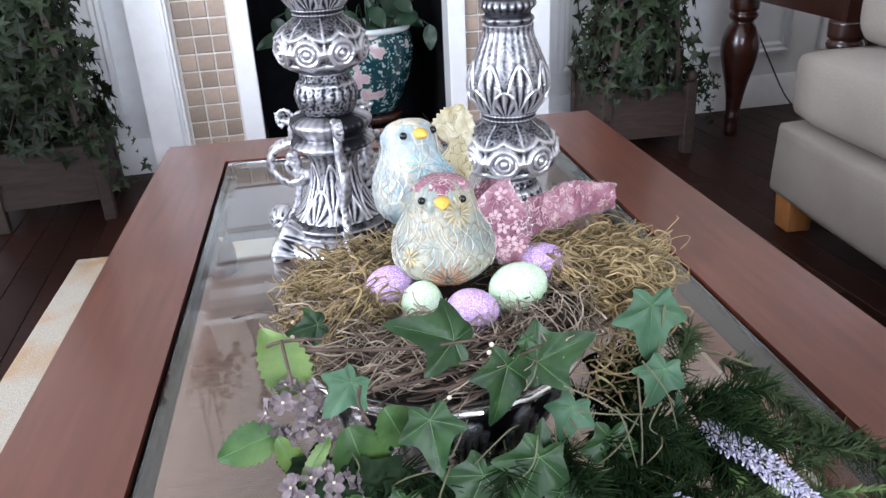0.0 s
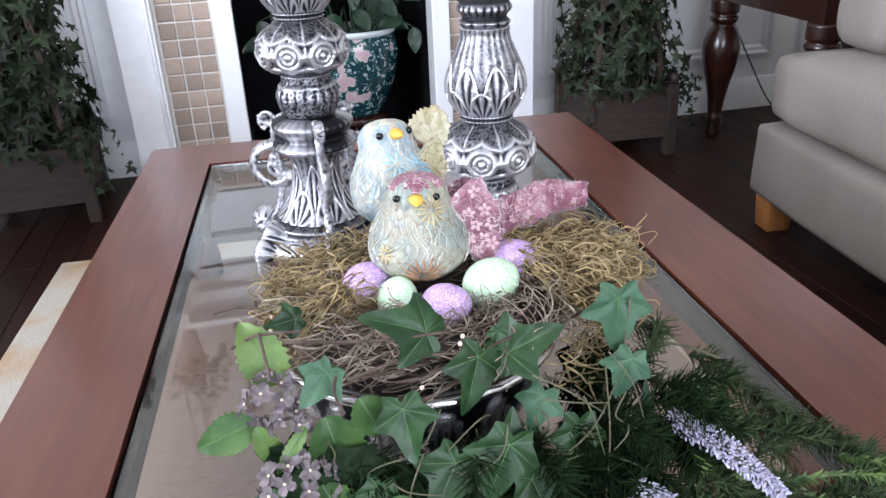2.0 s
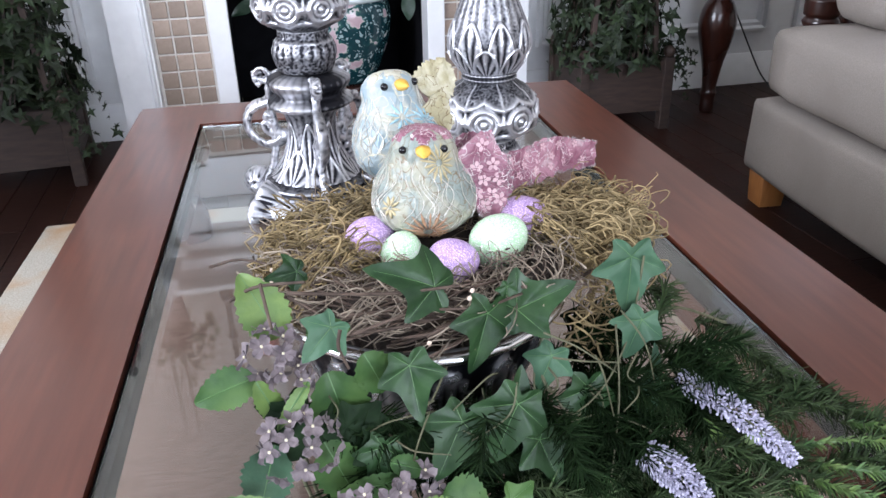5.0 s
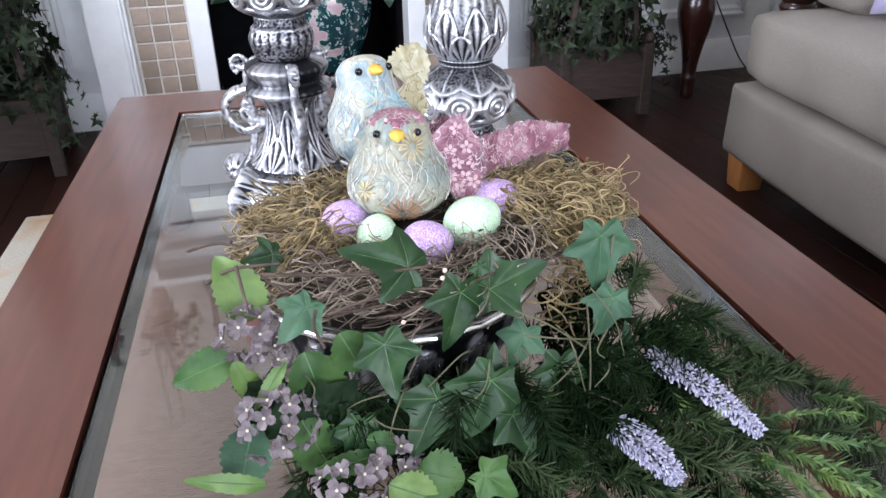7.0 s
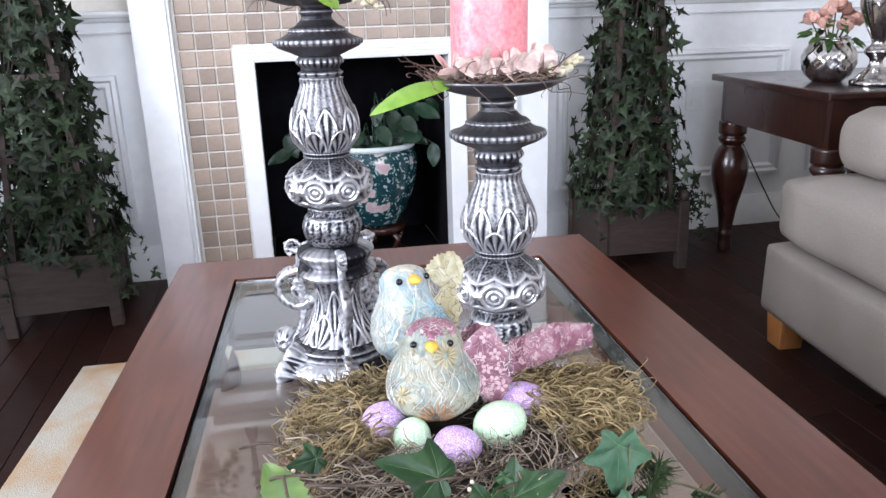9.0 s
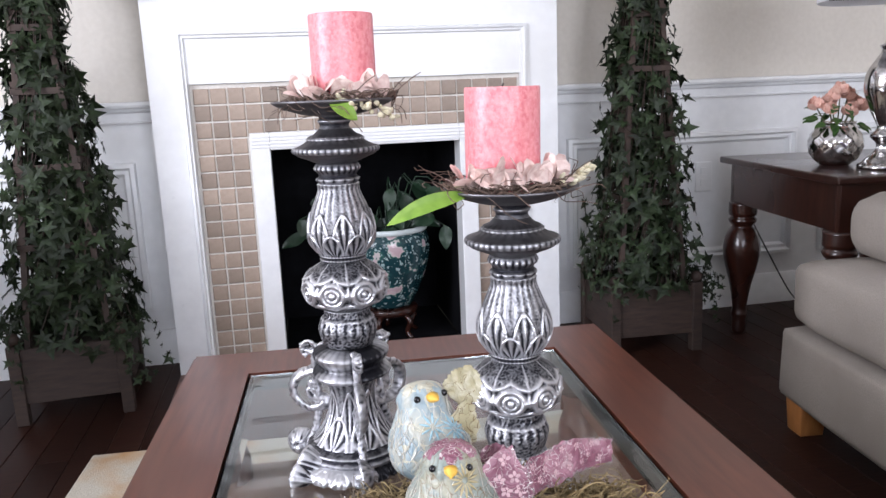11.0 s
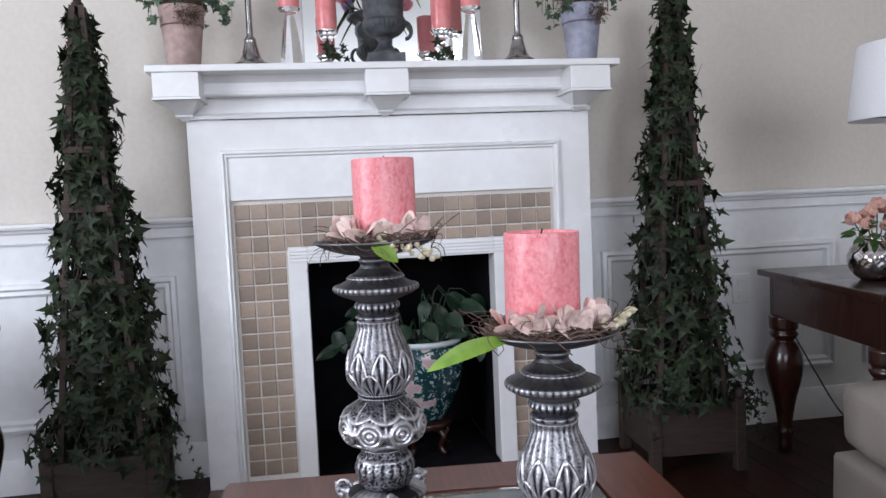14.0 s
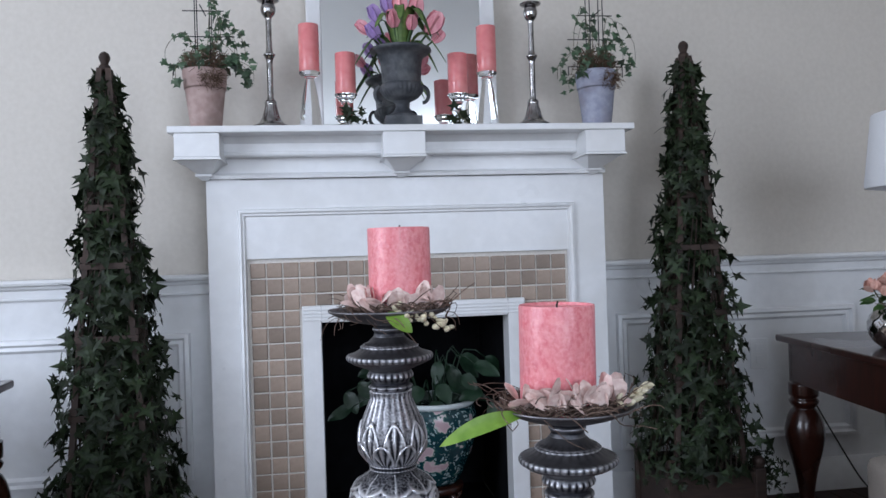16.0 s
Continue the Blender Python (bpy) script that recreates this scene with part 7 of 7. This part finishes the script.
for a, ln, up, dn in ((200, 0.16, 0.03, -0.06), (340, 0.15, 0.04, -0.05), (225, 0.12, 0.10, 0.05), (300, 0.13, 0.11, 0.06), (265, 0.11, 0.12, 0.07), (350, 0.13, 0.09, 0.04), (185, 0.13, -0.01, -0.10), (0, 0.12, 0.02, -0.07), (320, 0.12, 0.12, 0.02), (150, 0.12, 0.1, 0.06), (30, 0.12, 0.1, 0.05)):
    c, s = math.cos(radians(a)), math.sin(radians(a))
    bm = bmesh.new()
    blade(bm, [(0.02 * c, 0.02 * s, 0.02), (ln * 0.5 * c, ln * 0.5 * s, up + 0.03), (ln * c, ln * s, dn + 0.02)], 0.034, 0.25)
    part("leaf", bm, rg.choice((M_HLEAF, M_HLEAF, M_HLIME)), tul, smooth=True)

# white framed mirror behind them
mir = thing("mirror", (0.026, 2.585, MZ), "white framed mirror leaning on the wall above the mantel", "mirror")
mir.rotation_euler = (radians(-1.8), 0, 0)
M_MIRROR, _n, _l, _b = mat_new("mirror_silvering")
_b.inputs["Metallic"].default_value, _b.inputs["Roughness"].default_value = 1, 0.02
_b.inputs["Base Color"].default_value = (0.86, 0.88, 0.88, 1)
MW, MH = 0.325, 0.98
part("glass", boxed(-MW + 0.04, MW - 0.04, -0.030, -0.024, 0.03, MH - 0.03), M_MIRROR, mir, "silvered mirror glass")
for q in ((-MW, -MW + 0.05, 0.0002, MH), (MW - 0.05, MW, 0.0002, MH), (-MW + 0.0502, MW - 0.0502, 0.0002, 0.038), (-MW + 0.0502, MW - 0.0502, MH - 0.038, MH)):
    part("frame", boxed(q[0], q[1], -0.042, -0.012, q[2], q[3], 0.005), M_WHITE, mir, "white painted frame")

# ---- porcelain planter in the firebox ----
def porcelain():
    m, n, l, b = mat_new("teal_floral_porcelain")
    co = n.new("ShaderNodeTexCoord")
    dn = n.new("ShaderNodeTexNoise")
    dn.inputs["Scale"].default_value, dn.inputs["Detail"].default_value = 14, 3
    l.new(co.outputs["Object"], dn.inputs["Vector"])
    v = n.new("ShaderNodeTexVoronoi")
    v.inputs["Scale"].default_value = 13
    wp = n.new("ShaderNodeTexNoise")
    wp.inputs["Scale"].default_value = 30
    l.new(co.outputs["Object"], wp.inputs["Vector"])
    wm = n.new("ShaderNodeMix")
    wm.data_type, wm.blend_type = "RGBA", "LINEAR_LIGHT"
    wm.inputs["Factor"].default_value = 0.035
    l.new(co.outputs["Object"], wm.inputs["A"])
    l.new(wp.outputs["Color"], wm.inputs["B"])
    l.new(wm.outputs["Result"], v.inputs["Vector"])
    w = n.new("ShaderNodeMath")
    w.operation = "MULTIPLY_ADD"
    w.inputs[1].default_value = 1.10
    l.new(dn.outputs["Fac"], w.inputs[0])
    l.new(v.outputs["Distance"], w.inputs[2])
    ra = n.new("ShaderNodeValToRGB")
    e = ra.color_ramp.elements
    e[0].position, e[0].color = 0.72, (0.44, 0.32, 0.34, 1)
    e[1].position, e[1].color = 1.0, (0.008, 0.038, 0.046, 1)
    for p, c in ((0.78, (0.52, 0.38, 0.40, 1)), (0.84, (0.44, 0.44, 0.42, 1)), (0.87, (0.03, 0.10, 0.08, 1)), (0.92, (0.012, 0.055, 0.062, 1))):
        x = e.new(p)
        x.color = c
    l.new(w.outputs[0], ra.inputs["Fac"])
    lf = n.new("ShaderNodeTexVoronoi")
    lf.inputs["Scale"].default_value = 62
    l.new(wm.outputs["Result"], lf.inputs["Vector"])
    lr = n.new("ShaderNodeMapRange")
    lr.inputs["From Min"].default_value, lr.inputs["From Max"].default_value = 0.36, 0.30
    l.new(lf.outputs["Distance"], lr.inputs["Value"])
    gate = n.new("ShaderNodeMapRange")
    gate.inputs["From Min"].default_value, gate.inputs["From Max"].default_value = 0.88, 0.92
    l.new(w.outputs[0], gate.inputs["Value"])
    g2 = n.new("ShaderNodeMapRange")
    g2.inputs["From Min"].default_value, g2.inputs["From Max"].default_value = 0.40, 0.47
    l.new(dn.outputs["Fac"], g2.inputs["Value"])
    mu = n.new("ShaderNodeMath")
    mu.operation = "MULTIPLY"
    l.new(lr.outputs[0], mu.inputs[0])
    l.new(gate.outputs[0], mu.inputs[1])
    mu2 = n.new("ShaderNodeMath")
    mu2.operation = "MULTIPLY"
    l.new(mu.outputs[0], mu2.inputs[0])
    l.new(g2.outputs[0], mu2.inputs[1])
    mx = n.new("ShaderNodeMix")
    mx.data_type = "RGBA"
    l.new(mu2.outputs[0], mx.inputs["Factor"])
    l.new(ra.outputs["Color"], mx.inputs["A"])
    mx.inputs["B"].default_value = (0.29, 0.39, 0.39, 1)
    l.new(mx.outputs["Result"], b.inputs["Base Color"])
    b.inputs["Roughness"].default_value = 0.18
    return m


PCX, PCY = 0.103, 2.650
pot = thing("porcelain_planter", (PCX, PCY, 0.004), "teal porcelain planter painted with pink blossoms in the fireplace", "planter")
turned("planter_body", pot, [(0.074, 0.1222), (0.083, 0.127), (0.108, 0.175), (0.140, 0.255), (0.154, 0.325), (0.152, 0.372), (0.139, 0.398)], 50, 64, None, porcelain())
turned("rim", pot, [(0.137, 0.396), (0.147, 0.400), (0.151, 0.410), (0.147, 0.418), (0.137, 0.415), (0.129, 0.394), (0.004, 0.388)], 30, 64, None, surface("white_porcelain_rim", (0.55, 0.62, 0.62), (0.66, 0.72, 0.72), 0.2, bump=0), "white porcelain rim")
stand = thing("plant_stand", (PCX, PCY, 0.004), "low dark red carved wooden plant stand", "plant stand")
stand.scale = (1.15, 1.15, 1.17)
turned("stand_top", stand, [(0.078, 0.078), (0.086, 0.084), (0.088, 0.092), (0.084, 0.100), (0.060, 0.1036)], 24, 40, None, M_CHERRY)
for k in range(5):
    a = radians(72 * k + 20)
    bm = bmesh.new()
    tube(bm, curve_pts([(0.060 * math.cos(a), 0.060 * math.sin(a), 0.080), (0.086 * math.cos(a), 0.086 * math.sin(a), 0.060), (0.072 * math.cos(a), 0.072 * math.sin(a), 0.025), (0.092 * math.cos(a), 0.092 * math.sin(a), 0.006)], 14), 0.010, 8, 0.7)
    part("leg", bm, M_CHERRY, stand, smooth=True)
pla = thing("pothos_plant", (PCX, PCY, 0.398), "dark green broad leaved plant growing in the porcelain planter", "plant")
M_POTHOS = foliage("pothos_leaf", (0.009, 0.027, 0.013), (0.018, 0.045, 0.022), (0.012, 0.033, 0.017), 0.4)
rg = random.Random(77)
for i in range(30):
    a = rg.uniform(0, 6.283)
    reach = rg.uniform(0.09, 0.23) * (0.75 if math.sin(a) > 0.3 else 1)
    hz = rg.uniform(0.02, 0.17)
    e = Vector((reach * math.cos(a), reach * 0.55 * math.sin(a), hz))
    if i in (0, 1, 2):
        e = Vector(((-0.305, -0.05, 0.07), (-0.285, -0.06, 0.02), (-0.26, -0.05, 0.10))[i])
    if i in (3, 4):
        e = Vector(((0.200, -0.09, 0.02), (0.16, -0.10, 0.06))[i - 3])
    bm = bmesh.new()
    tube(bm, curve_pts([(0.3 * e.x, 0.3 * e.y, -0.005), (e.x * 0.6, e.y * 0.6, max(e.z, 0.03) + 0.03), e], 8), 0.0022, 5)
    sm = part("stem", bm, M_POTHOS, pla, smooth=True)
    bm = bmesh.new()
    oval_leaf(bm, facing(e, (math.cos(a) + rg.uniform(-.3, .3), -0.35, rg.uniform(-1.0, -0.1)), (0.2 * math.cos(a), -1, 0.7)), rg.uniform(0.045, 0.062), rg.uniform(0.065, 0.095), 0.15, 0.25, teeth=0)
    part("leaf", bm, M_POTHOS, pla, smooth=True)

# ---- side tables ----
def side_table(x, y, yaw, w, d, group, label, sx=1):
    th = thing("side_table", (x, y, 0), label, "side table", group)
    th.rotation_euler = (0, 0, radians(yaw))
    part("tabletop", boxed(0 if sx > 0 else -w, w if sx > 0 else 0, -d, 0, 0.602, 0.624, 0.005), M_CHERRY, th)
    for q in ((0.03, w - 0.03, -0.050, -0.030), (0.03, w - 0.03, -d + 0.030, -d + 0.050), (0.03, 0.05, -d + 0.0502, -0.0502), (w - 0.05, w - 0.03, -d + 0.0502, -0.0502)):
        a, b = (q[0], q[1]) if sx > 0 else (-q[1], -q[0])
        part("apron", boxed(a, b, q[2], q[3], 0.468, 0.6018, 0.002), M_CHERRY, th)
    for lx in (0.060, w - 0.060):
        for ly in (-0.066, -d + 0.066):
            bm = bmesh.new()
            lathe(bm, resample([(0.020, 0.0), (0.025, 0.015), (0.024, 0.050), (0.028, 0.070), (0.024, 0.085), (0.026, 0.115), (0.037, 0.180), (0.054, 0.248), (0.062, 0.298), (0.058, 0.338), (0.044, 0.374), (0.033, 0.386), (0.042, 0.396), (0.047, 0.410), (0.038, 0.420), (0.046, 0.426), (0.047, 0.4675)], 60), 28, (lx * sx, ly, 0))
            part("leg", bm, M_CHERRY, th, "bulbous turned leg", smooth=True)
    return th


side_table(1.254, 2.372, -6.5, 0.62, 0.70, "cherry side tables", "dark cherry side table with bulbous turned legs by the wainscot")
side_table(-1.117, 2.211, 4, 0.60, 0.62, "cherry side tables", "dark cherry side table standing beside an ivy topiary", -1)

# vase of roses, lamp and small things on the side table
M_MERC = surface("mercury_glass", (0.50, 0.49, 0.49), (0.78, 0.77, 0.77), 0.10, 70, bump=0.15, metal=1.0, c3=(0.30, 0.28, 0.28), s3=45)
M_ROSE = surface("peach_rose", (0.66, 0.34, 0.27), (0.80, 0.52, 0.43), 0.65, 120, bump=0.2, island=0.15)
VX, VY = 1.365, 1.935
vase = thing("round_vase", (VX, VY, 0.624), "round dimpled mercury glass vase on a side table", "vase")
turned("vase_body", vase, [(0.030, 0.0), (0.040, 0.002), (0.062, 0.022), (0.074, 0.052), (0.072, 0.082), (0.056, 0.108), (0.049, 0.118), (0.052, 0.126), (0.049, 0.126), (0.045, 0.116), (0.004, 0.10)], 60, 64, lambda a, z, r: 0.0016 * math.cos(12 * a) * math.cos(z * 170), M_MERC)
ros = thing("rose_bouquet", (VX, VY, 0.743), "bunch of peach artificial roses with dark leaves in a vase", "flowers")
rg = random.Random(52)
for c in ((-0.05, -0.03, 0.040), (0.0, -0.05, 0.035), (0.05, -0.03, 0.045), (-0.02, 0.0, 0.075), (0.035, 0.005, 0.080), (-0.065, 0.01, 0.055), (0.07, 0.02, 0.055), (0.0, 0.04, 0.06), (-0.01, -0.02, 0.095)):
    bm = bmesh.new()
    for ring, n, r, tilt in ((0, 3, 0.004, 4), (1, 5, 0.009, 14), (2, 6, 0.014, 30)):
        for k in range(n):
            petal(bm, Matrix.Translation(c) @ pose(0, 0, 0, rg.uniform(-12, 25), rg.uniform(-20, 20), 0) @ pose(0, 0, 0, 0, 0, 360 / n * k + 25 * ring) @ pose(0, -r, -0.003 * ring, tilt, 0, 0), 0.022 + 0.004 * ring, 0.030 - 0.002 * ring, 0.006)
    part("rose", bm, M_ROSE, ros, smooth=True)
    bm = bmesh.new()
    tube(bm, [(c[0] * 0.3, c[1] * 0.3, -0.02), (c[0], c[1], c[2])], 0.002, 5)
    part("stem", bm, M_STEM, ros)
for i in range(22):
    a = rg.uniform(0, 6.283)
    bm = bmesh.new()
    oval_leaf(bm, facing((0.055 * math.cos(a), 0.055 * math.sin(a), rg.uniform(0.0, 0.06)), (math.cos(a), math.sin(a), rg.uniform(-0.5, 0.4)), (0, -0.6, 1)), 0.022, 0.042)
    part("leaf", bm, M_HLEAF, ros, smooth=True)
LX, LY = 1.400, 1.790
lamp = thing("table_lamp", (LX, LY, 0.624), "silver baluster table lamp with a white drum shade", "lamp")
turned("lamp_base", lamp, [(0.060, 0.0), (0.062, 0.010), (0.050, 0.018), (0.040, 0.030), (0.020, 0.050), (0.017, 0.070), (0.034, 0.090), (0.020, 0.106), (0.018, 0.120), (0.040, 0.165), (0.056, 0.215), (0.052, 0.262), (0.030, 0.300), (0.018, 0.320), (0.024, 0.336), (0.010, 0.345), (0.008, 0.46)], 90, 40, lambda a, z, r: gadroon(a, 14, 0.0012), M_MERC, "silver mercury glass base")
bm = bmesh.new()
lathe(bm, [(0.185, 0.455), (0.1865, 0.460), (0.165, 0.655), (0.163, 0.657), (0.161, 0.655), (0.182, 0.460), (0.183, 0.455), (0.185, 0.455)], 48, close=False)
part("shade", bm, M_SHADE, lamp, "white fabric drum shade", smooth=True, auto=40)
bm = bmesh.new()
for k in range(3):
    a = 2.094 * k
    tube(bm, [(0, 0, 0.46), (0.180 * math.cos(a), 0.180 * math.sin(a), 0.47)], 0.0018, 5)
part("spider", bm, M_CHROME, lamp)
cord = thing("lamp_cord", (1.50, 2.58, 0.0), "thin dark electric cord hanging beside a side table", "cord")
bm = bmesh.new()
tube(bm, curve_pts([(-0.060, 0.0, 0.47), (-0.035, 0.0, 0.44), (0.0, -0.01, 0.38), (0.10, -0.02, 0.20), (0.17, -0.05, 0.06), (0.20, -0.1, 0.004)], 24), 0.0028, 6)
part("cable", bm, M_WIRE, cord, smooth=True)
plate = thing("wall_outlet", (1.330, WY - 0.0105, 0.525), "white electric outlet plate on the wainscot", "outlet")
part("plate", boxed(-0.035, 0.035, -0.006, 0, -0.057, 0.057, 0.003), M_WHITE, plate)
for z in (-0.022, 0.022):
    part("socket", boxed(-0.014, 0.014, -0.008, -0.0058, z - 0.014, z + 0.014, 0.002), M_WHITE, plate)
# ---- fireplace tiles ----
P = (TX1 - TX0) / 20
tile_mesh = {}


def tile_at(x0, x1, z0, z1):
    key = (round(x1 - x0, 4), round(z1 - z0, 4))
    if key not in tile_mesh:
        me = bpy.data.meshes.new("tile")
        bm = boxed(-key[0] / 2, key[0] / 2, -0.004, 0.004, -key[1] / 2, key[1] / 2)
        bmesh.ops.bevel(bm, geom=[e for e in bm.edges if all(v.co.y < -0.003 for v in e.verts)], offset=0.0022, segments=1, affect="EDGES")
        bm.to_mesh(me)
        bm.free()
        me.materials.append(M_TILE)
        tile_mesh[key] = me
    ob = new("tile", tile_mesh[key])
    ob.parent = fire
    ob.location = ((x0 + x1) / 2 - 0.02 + random.uniform(-0.0004, 0.0004), 0.0012 + random.uniform(0, 0.0008), (z0 + z1) / 2 + random.uniform(-0.0004, 0.0004))


G = 0.0026
for r in range(17):
    z1 = TZ1 - r * P
    z0 = max(z1 - P, 0.002)
    for c in range(20):
        x0 = TX0 + c * P
        x1 = x0 + P
        a, b, lo = x0 + G, x1 - G, z0 + G
        if z1 < FZ1 + 0.004 and x1 > FX0 and x0 < FX1:
            a2, b2 = (a, min(b, FX0 - 0.001)) if x0 < FX0 else (max(a, FX1 + 0.001), b)
            if x0 >= FX0 and x1 <= FX1:
                continue
            a, b = a2, b2
        elif z0 < FZ1 and x1 > FX0 and x0 < FX1 and x0 >= FX0 and x1 <= FX1:
            lo = FZ1 + 0.001
        if b - a > 0.008 and z1 - G - lo > 0.008:
            tile_at(a, b, lo, z1 - G)

# ---- floor boards ----
BW = (X1 - X0) / 70
cache = {}
for i in range(70):
    cuts = [Y0, -1.6, -0.2, 1.2, WY] if i % 2 else [Y0, -2.3, -0.9, 0.5, 1.9, WY]
    for a, b in zip(cuts, cuts[1:]):
        key = round(b - a, 3)
        if key not in cache:
            me = bpy.data.meshes.new("board")
            bm = boxed(-BW / 2 + 0.0006, BW / 2 - 0.0006, -key / 2 + 0.0006, key / 2 - 0.0006, -0.0045, 0.0)
            bmesh.ops.bevel(bm, geom=[e for e in bm.edges if all(v.co.z > -0.001 for v in e.verts)], offset=0.0014, segments=1, affect="EDGES")
            bm.to_mesh(me)
            bm.free()
            me.materials.append(M_FLOOR)
            cache[key] = me
        ob = new("board", cache[key])
        ob.parent = floor
        ob.location = (X0 + (i + 0.5) * BW, (a + b) / 2, 0)
